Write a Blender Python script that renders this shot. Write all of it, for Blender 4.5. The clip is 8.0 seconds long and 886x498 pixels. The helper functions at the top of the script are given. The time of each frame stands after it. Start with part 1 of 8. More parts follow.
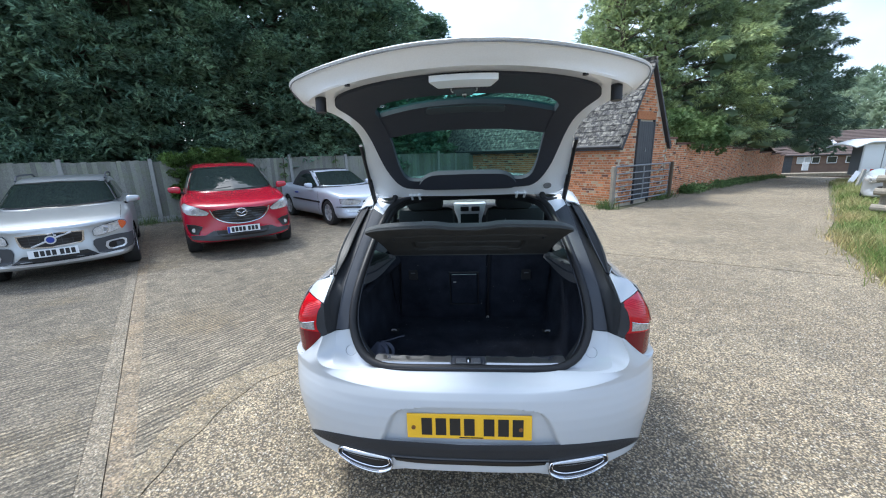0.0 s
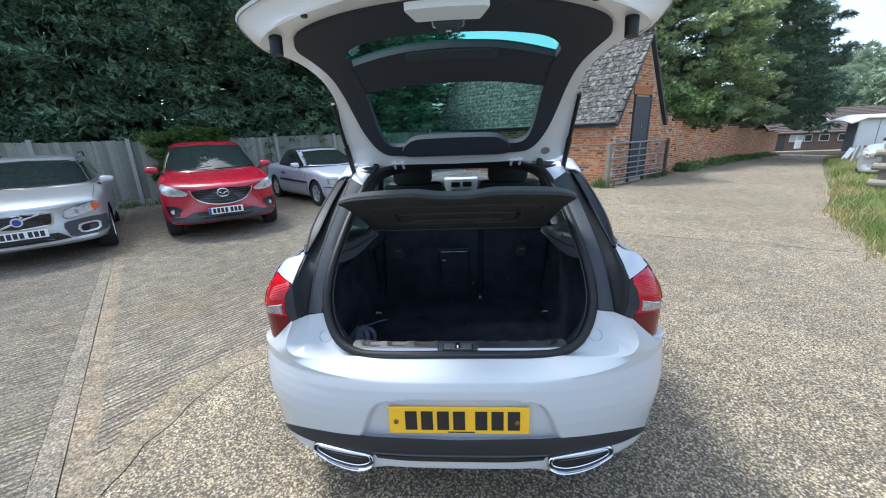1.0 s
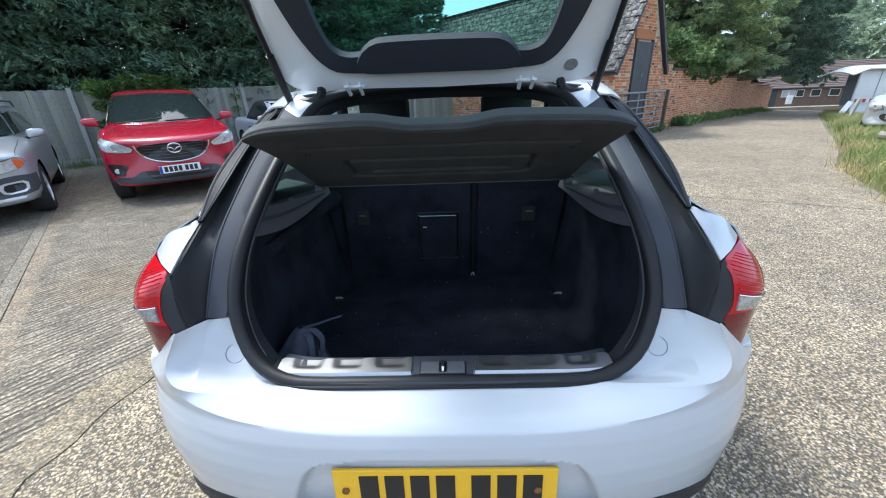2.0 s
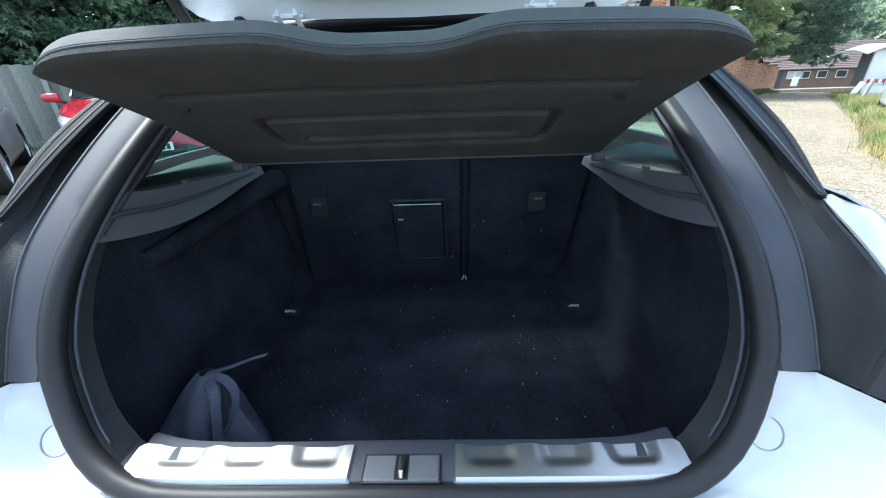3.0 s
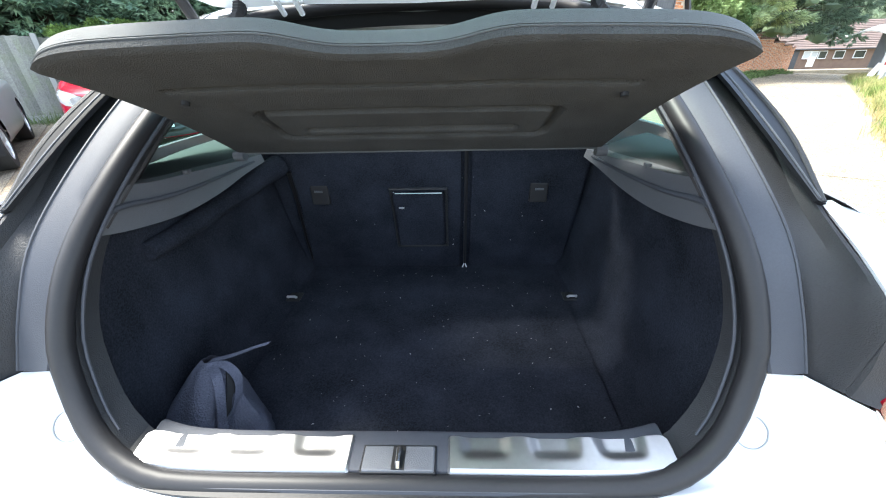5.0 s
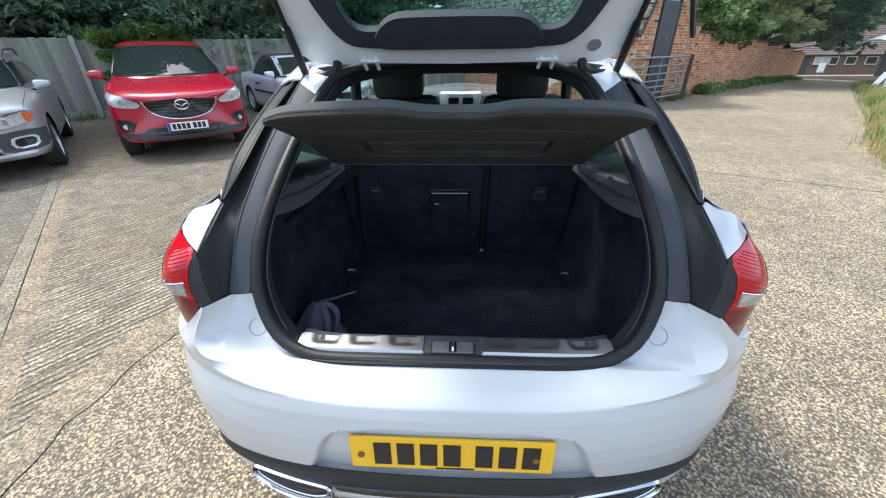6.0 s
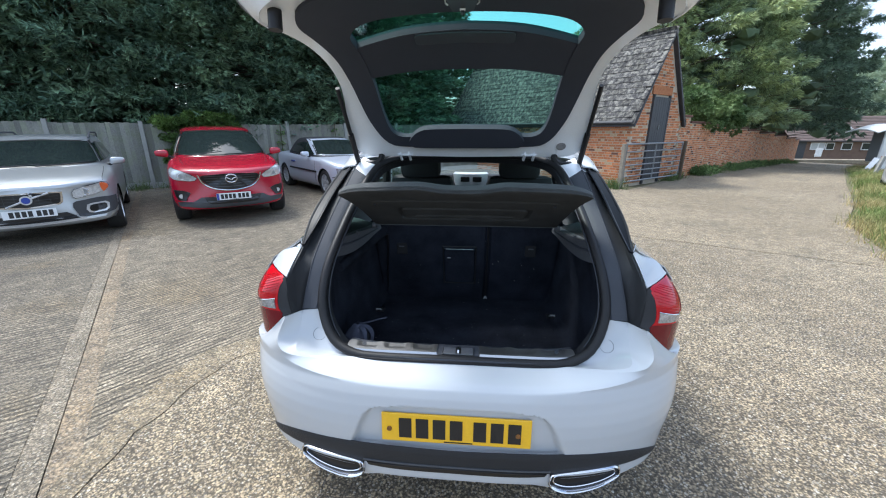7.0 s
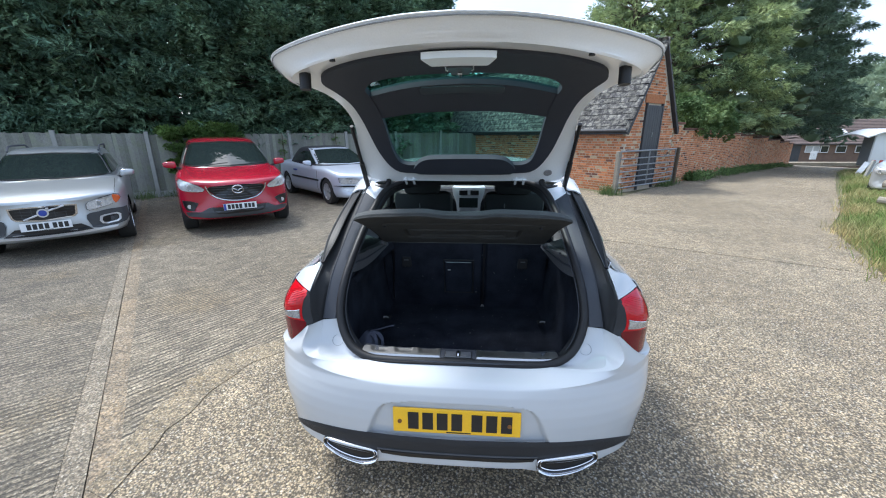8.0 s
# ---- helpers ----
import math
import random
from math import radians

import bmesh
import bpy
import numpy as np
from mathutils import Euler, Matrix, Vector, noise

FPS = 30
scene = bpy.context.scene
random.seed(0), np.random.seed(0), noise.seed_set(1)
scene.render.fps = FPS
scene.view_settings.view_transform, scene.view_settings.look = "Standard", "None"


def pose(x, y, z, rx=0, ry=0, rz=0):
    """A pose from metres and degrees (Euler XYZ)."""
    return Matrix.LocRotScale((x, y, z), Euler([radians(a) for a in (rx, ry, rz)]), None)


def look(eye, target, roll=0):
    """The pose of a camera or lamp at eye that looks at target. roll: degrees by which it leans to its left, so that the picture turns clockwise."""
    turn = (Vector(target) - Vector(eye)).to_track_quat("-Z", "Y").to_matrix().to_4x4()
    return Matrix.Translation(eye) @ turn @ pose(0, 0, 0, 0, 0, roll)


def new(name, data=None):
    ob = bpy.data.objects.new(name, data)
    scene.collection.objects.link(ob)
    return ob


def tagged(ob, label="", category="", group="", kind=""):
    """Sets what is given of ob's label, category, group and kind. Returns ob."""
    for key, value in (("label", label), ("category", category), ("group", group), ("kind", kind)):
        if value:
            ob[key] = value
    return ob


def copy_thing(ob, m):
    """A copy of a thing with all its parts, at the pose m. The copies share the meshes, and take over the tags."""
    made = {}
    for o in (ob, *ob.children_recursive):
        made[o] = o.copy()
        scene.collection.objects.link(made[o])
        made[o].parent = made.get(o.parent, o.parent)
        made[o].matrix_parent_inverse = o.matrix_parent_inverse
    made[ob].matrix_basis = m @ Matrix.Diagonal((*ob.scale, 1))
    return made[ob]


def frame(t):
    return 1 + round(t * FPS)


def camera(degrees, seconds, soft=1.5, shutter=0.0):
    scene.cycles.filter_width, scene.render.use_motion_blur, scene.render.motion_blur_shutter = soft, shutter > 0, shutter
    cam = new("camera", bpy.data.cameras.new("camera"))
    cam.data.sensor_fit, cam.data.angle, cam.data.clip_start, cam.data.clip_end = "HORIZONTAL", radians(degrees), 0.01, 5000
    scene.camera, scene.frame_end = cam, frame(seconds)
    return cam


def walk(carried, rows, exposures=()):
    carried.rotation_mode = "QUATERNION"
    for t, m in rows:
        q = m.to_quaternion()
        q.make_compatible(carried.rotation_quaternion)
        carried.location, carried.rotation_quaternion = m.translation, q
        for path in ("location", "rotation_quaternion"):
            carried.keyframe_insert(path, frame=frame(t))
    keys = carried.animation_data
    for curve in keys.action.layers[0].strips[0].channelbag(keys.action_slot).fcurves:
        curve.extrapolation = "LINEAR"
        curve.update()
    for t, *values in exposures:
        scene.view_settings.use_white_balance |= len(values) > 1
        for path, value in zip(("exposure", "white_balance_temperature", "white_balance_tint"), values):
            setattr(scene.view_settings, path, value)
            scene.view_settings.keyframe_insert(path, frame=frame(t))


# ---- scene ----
cam = camera(99.8, 8.0, soft=1.1)
PATH = [
    (0, (0.023, -1.344, 1.675), (-0.133, 0.589, 1.189), -1.8),
    (0.5, (0.018, -1.295, 1.652), (-0.131, 0.638, 1.163), -1.9),
    (1, (0.041, -1.15, 1.581), (-0.083, 0.76, 1.003), -2.2),
    (1.5, (0.052, -0.892, 1.518), (-0.041, 0.969, 0.791), -2.4),
    (1.7, (0.032, -0.774, 1.483), (-0.044, 1.078, 0.73), -2.4),
    (2.8, (0.077, -0.246, 1.313), (0.026, 1.572, 0.481), -2.1),
    (3, (0.084, -0.208, 1.312), (0.03, 1.601, 0.459), -2.1),
    (3.5, (0.079, -0.171, 1.307), (0.029, 1.621, 0.42), -2.0),
    (4, (0.083, -0.16, 1.314), (0.032, 1.618, 0.399), -1.8),
    (5.3, (0.091, -0.247, 1.374), (0.015, 1.51, 0.423), -1.3),
    (5.5, (0.079, -0.325, 1.409), (-0.004, 1.431, 0.457), -1.2),
    (6, (0.017, -0.602, 1.49), (-0.076, 1.155, 0.541), -0.7),
    (6.5, (0.023, -0.836, 1.549), (-0.133, 1.002, 0.776), -0.3),
    (7, (0.048, -1.057, 1.565), (-0.116, 0.843, 0.961), -0.1),
    (7.5, (0.029, -1.204, 1.62), (-0.116, 0.703, 1.034), -0.3),
    (8, (0.055, -1.258, 1.692), (-0.104, 0.648, 1.107), -0.4),
]
walk(cam, [(t, look(eye, target, roll)) for t, eye, target, roll in PATH],
     [(0, 0.64, 5720, 5), (1.5, 0.64, 5720, 5), (1.9, 0.74, 5720, 5), (2.8, 1.3, 5700, 2), (3.0, 1.55, 5700, 1), (3.5, 2.25, 5400, 0), (4.2, 2.75, 5500, 0), (5.3, 1.97, 6600, 6), (5.7, 1.4, 6600, 6), (6.1, 0.78, 6000, 5), (6.6, 0.66, 5850, 6), (8, 0.64, 5800, 6)])

# ---- light ----
world = bpy.data.worlds.new("sky")
scene.world = world
world.use_nodes = True
wn = world.node_tree.nodes
wl = world.node_tree.links
sky = wn.new("ShaderNodeTexSky")
sky.sky_type = "NISHITA"
sky.sun_disc = False
SUN_EL, SUN_AZ = 60.0, -62.0         # azimuth clockwise from +y
sky.sun_elevation, sky.sun_rotation = radians(SUN_EL), radians(SUN_AZ)
sky.air_density, sky.dust_density, sky.ozone_density = 1.0, 4.0, 1.0
# thin broken cloud over the blue
wtc = wn.new("ShaderNodeTexCoord")
wno = wn.new("ShaderNodeTexNoise")
wno.inputs["Scale"].default_value, wno.inputs["Detail"].default_value = 2.2, 6.0
wra = wn.new("ShaderNodeValToRGB")
wra.color_ramp.elements[0].position, wra.color_ramp.elements[1].position = 0.40, 0.62
wmx = wn.new("ShaderNodeMix")
wmx.data_type = "RGBA"
wmx.inputs["B"].default_value = (3.3, 3.6, 4.15, 1)
wl.new(wtc.outputs["Generated"], wno.inputs["Vector"])
wl.new(wno.outputs["Fac"], wra.inputs["Fac"])
wl.new(wra.outputs["Color"], wmx.inputs["Factor"])
wl.new(sky.outputs["Color"], wmx.inputs["A"])
wl.new(wmx.outputs["Result"], wn["Background"].inputs["Color"])
wn["Background"].inputs["Strength"].default_value = 0.26

sun_data = bpy.data.lights.new("sun", "SUN")
sun_data.energy, sun_data.angle, sun_data.color = 3.1, radians(12), (1.0, 0.955, 0.89)
sun = new("sun", sun_data)
sun.matrix_world = look((math.sin(radians(SUN_AZ)) * 40, math.cos(radians(SUN_AZ)) * 40, 40 * math.tan(radians(SUN_EL))), (0, 0, 0))


# ---- materials ----
def mat(name, color, rough=0.6, metal=0.0, vary=0.15, scale=6.0, fine=60.0, bump=0.0, bump_scale=80.0, coat=0.0, per_piece=0.0, spec=0.5, tint=None):
    """A surface with variation at two scales, fine relief and, for pieces, a shade of their own."""
    m = bpy.data.materials.new(name)
    m.use_nodes = True
    n, l = m.node_tree.nodes, m.node_tree.links
    b = n["Principled BSDF"]
    tc = n.new("ShaderNodeTexCoord")
    a = n.new("ShaderNodeTexNoise")
    a.inputs["Scale"].default_value, a.inputs["Detail"].default_value = scale, 6
    c = n.new("ShaderNodeTexNoise")
    c.inputs["Scale"].default_value, c.inputs["Detail"].default_value = fine, 3
    place = tc.outputs["Object"]
    if per_piece:                    # each piece takes its own stretch of the grain
        oi = n.new("ShaderNodeObjectInfo")
        far = n.new("ShaderNodeVectorMath")
        far.operation = "MULTIPLY_ADD"
        l.new(oi.outputs["Random"], far.inputs[0])
        far.inputs[1].default_value = (37.0, 53.0, 71.0)
        l.new(place, far.inputs[2])
        place = far.outputs["Vector"]
    l.new(place, a.inputs["Vector"])
    l.new(place, c.inputs["Vector"])
    add = n.new("ShaderNodeMath")
    add.operation = "ADD"
    l.new(a.outputs["Fac"], add.inputs[0])
    l.new(c.outputs["Fac"], add.inputs[1])
    mr = n.new("ShaderNodeMapRange")
    mr.inputs["From Min"].default_value, mr.inputs["From Max"].default_value = 0.65, 1.35
    mr.inputs["To Min"].default_value, mr.inputs["To Max"].default_value = 1 - vary, 1 + vary
    l.new(add.outputs[0], mr.inputs["Value"])
    fac = mr.outputs["Result"]
    if per_piece:
        m2 = n.new("ShaderNodeMapRange")
        m2.inputs["To Min"].default_value, m2.inputs["To Max"].default_value = 1 - per_piece, 1 + per_piece
        l.new(oi.outputs["Random"], m2.inputs["Value"])
        mu = n.new("ShaderNodeMath")
        mu.operation = "MULTIPLY"
        l.new(fac, mu.inputs[0])
        l.new(m2.outputs["Result"], mu.inputs[1])
        fac = mu.outputs[0]
    sc = n.new("ShaderNodeVectorMath")
    sc.operation = "SCALE"
    if tint:
        mx = n.new("ShaderNodeMix")
        mx.data_type = "RGBA"
        mx.inputs["A"].default_value, mx.inputs["B"].default_value = (*color, 1), (*tint, 1)
        rp = n.new("ShaderNodeMapRange")
        rp.inputs["From Min"].default_value, rp.inputs["From Max"].default_value = 0.42, 0.62
        l.new(a.outputs["Fac"], rp.inputs["Value"])
        l.new(rp.outputs["Result"], mx.inputs["Factor"])
        l.new(mx.outputs["Result"], sc.inputs[0])
    else:
        sc.inputs[0].default_value = color
    l.new(fac, sc.inputs["Scale"])
    l.new(sc.outputs["Vector"], b.inputs["Base Color"])
    b.inputs["Roughness"].default_value, b.inputs["Metallic"].default_value = rough, metal
    b.inputs["Specular IOR Level"].default_value = spec
    b.inputs["Coat Weight"].default_value = coat
    b.inputs["Coat Roughness"].default_value = 0.04
    if bump:
        bn = n.new("ShaderNodeTexNoise")
        bn.inputs["Scale"].default_value, bn.inputs["Detail"].default_value = bump_scale, 4
        l.new(tc.outputs["Object"], bn.inputs["Vector"])
        bu = n.new("ShaderNodeBump")
        bu.inputs["Strength"].default_value, bu.inputs["Distance"].default_value = bump, 0.01
        l.new(bn.outputs["Fac"], bu.inputs["Height"])
        l.new(bu.outputs["Normal"], b.inputs["Normal"])
    return m


def glass(name, color, clear=0.6, rough=0.02):
    """Thin tinted pane: see-through with a glossy face."""
    m = bpy.data.materials.new(name)
    m.use_nodes = True
    n, l = m.node_tree.nodes, m.node_tree.links
    n.remove(n["Principled BSDF"])
    tr = n.new("ShaderNodeBsdfTransparent")
    tr.inputs["Color"].default_value = (*color, 1)
    gl = n.new("ShaderNodeBsdfGlossy")
    gl.inputs["Roughness"].default_value = rough
    gl.inputs["Color"].default_value = (0.9, 1.0, 0.97, 1)
    lw = n.new("ShaderNodeLayerWeight")
    lw.inputs["Blend"].default_value = 0.5
    pw = n.new("ShaderNodeMath")
    pw.operation = "POWER"
    pw.inputs[1].default_value = 4.0
    l.new(lw.outputs["Facing"], pw.inputs[0])
    fr = n.new("ShaderNodeMapRange")
    fr.inputs["To Min"].default_value, fr.inputs["To Max"].default_value = 0.035, 0.7
    l.new(pw.outputs[0], fr.inputs["Value"])
    mx = n.new("ShaderNodeMixShader")
    l.new(fr.outputs["Result"], mx.inputs["Fac"])
    l.new(tr.outputs[0], mx.inputs[1])
    l.new(gl.outputs[0], mx.inputs[2])
    l.new(mx.outputs[0], n["Material Output"].inputs["Surface"])
    return m


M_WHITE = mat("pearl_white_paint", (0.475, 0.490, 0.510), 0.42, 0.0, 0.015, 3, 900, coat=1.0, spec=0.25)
# the car's white again, lightened and blued for bounce light and sky reflection
M_WHITE_IN = mat("bounce_lit_white_paint", (0.83, 0.855, 0.89), 0.4, 0.0, 0.04, 6, 200, coat=1.0)
M_RED = mat("red_paint", (0.37, 0.003, 0.024), 0.25, 0.0, 0.03, 3, 900, coat=0.7)
M_SILVER = mat("silver_paint", (0.425, 0.445, 0.46), 0.30, 0.45, 0.03, 3, 900, coat=0.5)
M_ICE = mat("pale_blue_silver_paint", (0.56, 0.60, 0.68), 0.36, 0.3, 0.03, 3, 900, coat=0.5)
M_BLACKPL = mat("grained_black_plastic", (0.022, 0.023, 0.026), 0.58, 0.0, 0.12, 8, 300, bump=0.25, bump_scale=500, spec=0.35)
M_JAMB = mat("slate_grey_plastic", (0.042, 0.046, 0.057), 0.64, 0.0, 0.08, 8, 300, bump=0.12, bump_scale=600, spec=0.4)
M_RUBBER = mat("black_rubber", (0.016, 0.016, 0.018), 0.50, 0.0, 0.1, 10, 200, spec=0.3)
M_CARPET = mat("dark_boot_carpet", (0.031, 0.036, 0.051), 0.98, 0.0, 0.6, 7, 260, bump=0.9, bump_scale=700, spec=0.1)
M_FELT = mat("dark_shelf_felt", (0.056, 0.057, 0.057), 0.95, 0.0, 0.25, 12, 400, bump=0.6, bump_scale=500, spec=0.15)
M_TRIM = mat("grey_boot_trim", (0.078, 0.082, 0.092), 0.5, 0.0, 0.1, 10, 300, bump=0.2, bump_scale=600)
M_CHROME = mat("polished_steel", (0.66, 0.66, 0.68), 0.14, 1.0, 0.04, 12, 200)
M_ALLOY = mat("silver_alloy", (0.62, 0.63, 0.65), 0.3, 0.55, 0.06, 12, 120)
M_TYRE = mat("tyre_rubber", (0.02, 0.02, 0.02), 0.8, 0.0, 0.2, 14, 120, bump=0.3, bump_scale=60)
M_DARKGLASS = mat("dark_car_glass", (0.020, 0.028, 0.027), 0.03, 0.0, 0.1, 3, 10, spec=0.55)
M_GRILLE = mat("black_grille", (0.008, 0.008, 0.009), 0.35, 0.0, 0.1, 10, 100)
M_LENS = mat("clear_lamp", (0.56, 0.58, 0.60), 0.10, 0.35, 0.35, 25, 120, coat=1.0)
M_REDLENS = mat("red_lamp_lens", (0.42, 0.003, 0.010), 0.12, 0.0, 0.12, 30, 200, coat=0.35, spec=0.3)
M_REDDARK = mat("deep_red_lamp_lens", (0.13, 0.002, 0.008), 0.12, 0.0, 0.1, 30, 200, coat=0.1, spec=0.3)
M_AMBER = mat("amber_lens", (0.60, 0.10, 0.02), 0.12, 0.0, 0.1, 20, 100, coat=1.0)
M_PLATE_Y = mat("yellow_plate", (0.80, 0.46, 0.015), 0.3, 0.0, 0.05, 5, 150, coat=0.4)
M_PLATE_W = mat("white_plate", (0.72, 0.73, 0.74), 0.3, 0.0, 0.04, 5, 150, coat=0.4)
M_INK = mat("black_ink", (0.012, 0.012, 0.014), 0.4)
M_BLUE = mat("blue_enamel", (0.02, 0.05, 0.30), 0.3, coat=0.5)
M_CLOTH = mat("navy_cloth", (0.085, 0.092, 0.125), 0.95, 0.0, 0.2, 14, 300, bump=0.5, bump_scale=260, spec=0.1)
M_CLADDING = mat("dark_grey_moulding", (0.05, 0.052, 0.056), 0.5, 0.0, 0.1, 8, 200, spec=0.4)
M_SOFTTOP = mat("black_soft_top", (0.018, 0.019, 0.022), 0.9, 0.0, 0.2, 10, 300, bump=0.4, bump_scale=300)
M_TINT = glass("green_tinted_glass", (0.60, 0.80, 0.75))
M_TINT_L = glass("light_green_glass", (0.52, 0.82, 0.74))
M_CLEAR = glass("clear_glass", (0.85, 0.90, 0.88))
M_FENCE = mat("weathered_grey_timber", (0.235, 0.235, 0.21), 0.9, 0.0, 0.35, 3, 45, bump=0.5, bump_scale=40, per_piece=0.22, spec=0.2, tint=(0.185, 0.195, 0.15))
M_CPOST = mat("grey_concrete_post", (0.30, 0.30, 0.28), 0.9, 0.0, 0.15, 6, 80, bump=0.3)
M_BRICK = mat("orange_red_brick", (0.50, 0.222, 0.105), 0.9, 0.0, 0.3, 14, 90, bump=0.4, bump_scale=60, per_piece=0.32, tint=(0.36, 0.140, 0.070), spec=0.2)
M_BRICK_P = mat("pale_brick", (0.46, 0.36, 0.24), 0.9, 0.0, 0.2, 14, 90, bump=0.4, bump_scale=60, per_piece=0.2, spec=0.2)
M_BRICK_D = mat("burnt_brick", (0.13, 0.065, 0.050), 0.9, 0.0, 0.2, 14, 90, bump=0.4, bump_scale=60, per_piece=0.3, spec=0.2)
M_MORTAR = mat("lime_mortar", (0.46, 0.40, 0.32), 0.95, 0.0, 0.15, 8, 80, bump=0.4)
M_SLATE = mat("mossy_grey_slate", (0.072, 0.070, 0.072), 0.85, 0.0, 0.7, 9, 26, bump=0.8, bump_scale=40, per_piece=0.3, tint=(0.150, 0.145, 0.130), spec=0.1)
M_DOOR = mat("black_painted_door", (0.045, 0.047, 0.054), 0.6, 0.0, 0.2, 5, 60)
M_STEEL = mat("galvanised_steel", (0.27, 0.28, 0.29), 0.55, 0.6, 0.2, 8, 60)
M_TIMBER = mat("grey_gatepost", (0.24, 0.215, 0.175), 0.9, 0.0, 0.25, 6, 60, bump=0.5)
M_BARK = mat("bark", (0.09, 0.07, 0.05), 0.95, 0.0, 0.3, 8, 60, bump=0.8, bump_scale=30)
M_EARTH = mat("verge_earth", (0.15, 0.14, 0.085), 0.95, 0.0, 0.3, 2, 40, bump=0.8, bump_scale=25, spec=0.1)
M_ROOF_FAR = mat("brown_tile_roof", (0.115, 0.085, 0.076), 0.9, 0.0, 0.2, 3, 40)
M_VAN = mat("white_panel_paint", (0.70, 0.71, 0.72), 0.35, 0.0, 0.05, 2, 60, coat=0.3)


# ---- mesh helpers ----
def part(name, bm, material, parent=None, label="", smooth=False):
    """Links a bmesh as one mesh object, under a thing or a part where one is given."""
    me = bpy.data.meshes.new(name)
    bm.normal_update()
    bm.to_mesh(me)
    bm.free()
    me.materials.append(material)
    if smooth:
        me.shade_smooth()
        me.set_sharp_from_angle(angle=radians(38))
    ob = new(name, me)
    if parent:
        ob.parent = parent
    if label:
        ob["label"] = label
    return ob


def thing(name, label, category, m=None, group="", kind=""):
    """An Empty at a thing's base, that parents its parts."""
    ob = new(name)
    ob.empty_display_size = 0.1
    if m is not None:
        ob.matrix_basis = m
    return tagged(ob, label, category, group, kind)


def box(bm, x0, y0, z0, x1, y1, z1, bevel=0.0):
    vs = [bm.verts.new(p) for p in ((x0, y0, z0), (x1, y0, z0), (x1, y1, z0), (x0, y1, z0), (x0, y0, z1), (x1, y0, z1), (x1, y1, z1), (x0, y1, z1))]
    fs = [bm.faces.new([vs[i] for i in q]) for q in ((3, 2, 1, 0), (4, 5, 6, 7), (0, 1, 5, 4), (1, 2, 6, 5), (2, 3, 7, 6), (3, 0, 4, 7))]
    if bevel:
        es = list({e for f in fs for e in f.edges})
        bmesh.ops.bevel(bm, geom=es, offset=bevel, segments=2, affect="EDGES", profile=0.5)


def boxed(*a, bevel=0.0):
    bm = bmesh.new()
    box(bm, *a, bevel=bevel)
    return bm


def tube(pts, r, n=10, closed=False, bm=None, taper=None):
    """A round bar along points."""
    bm = bm or bmesh.new()
    pts = [Vector(p) for p in pts]
    rings = []
    up = Vector((0.13, 0.21, 0.97))
    for i, p in enumerate(pts):
        if closed:
            d = pts[(i + 1) % len(pts)] - pts[i - 1]
        else:
            d = pts[min(i + 1, len(pts) - 1)] - pts[max(i - 1, 0)]
        d.normalize()
        a = d.cross(up)
        if a.length < 0.1:
            a = d.cross(Vector((1, 0, 0)))
        a.normalize()
        b = d.cross(a)
        rr = r if taper is None else r + (taper - r) * i / max(1, len(pts) - 1)
        rings.append([bm.verts.new(p + rr * (math.cos(t) * a + math.sin(t) * b)) for t in (2 * math.pi * k / n for k in range(n))])
    m = len(rings)
    for i in range(m if closed else m - 1):
        q, s = rings[i], rings[(i + 1) % m]
        for k in range(n):
            bm.faces.new((q[k], q[(k + 1) % n], s[(k + 1) % n], s[k]))
    if not closed:
        bm.faces.new(rings[0][::-1])
        bm.faces.new(rings[-1])
    return bm


def curve_pts(pts, n):
    """n points spaced evenly along a smooth curve through pts (any dimension)."""
    p = np.array(pts, float)
    q = np.vstack([2 * p[0] - p[1], p, 2 * p[-1] - p[-2]])
    out = []
    for i in range(1, len(q) - 2):
        for t in np.linspace(0, 1, 12, endpoint=False):
            a, b, c, d = q[i - 1], q[i], q[i + 1], q[i + 2]
            out.append(0.5 * (2 * b + (c - a) * t + (2 * a - 5 * b + 4 * c - d) * t * t + (3 * b - a - 3 * c + d) * t ** 3))
    out.append(p[-1])
    out = np.array(out)
    s = np.concatenate([[0], np.cumsum(np.linalg.norm(np.diff(out, axis=0), axis=1))])
    u = np.linspace(0, s[-1], n)
    return np.stack([np.interp(u, s, out[:, k]) for k in range(out.shape[1])], 1)


def grid(rows, closed=False, bm=None, flip=False):
    """A sheet through rows of points."""
    bm = bm or bmesh.new()
    vs = [[bm.verts.new(p) for p in r] for r in rows]
    n = len(vs[0])
    for i in range(len(vs) - 1):
        for k in range(n if closed else n - 1):
            q = (vs[i][k], vs[i][(k + 1) % n], vs[i + 1][(k + 1) % n], vs[i + 1][k])
            bm.faces.new(q[::-1] if flip else q)
    return bm


def mirrored(half):
    """Points from one side to the other, from the half with x >= 0 that starts on the middle line."""
    half = [tuple(p) for p in half]
    return [(-p[0], *p[1:]) for p in half[:0:-1]] + half


def thicken(bm, t):
    """Gives a sheet thickness t against its normals."""
    bmesh.ops.recalc_face_normals(bm, faces=bm.faces)
    bmesh.ops.solidify(bm, geom=bm.faces[:], thickness=t)
    return bm


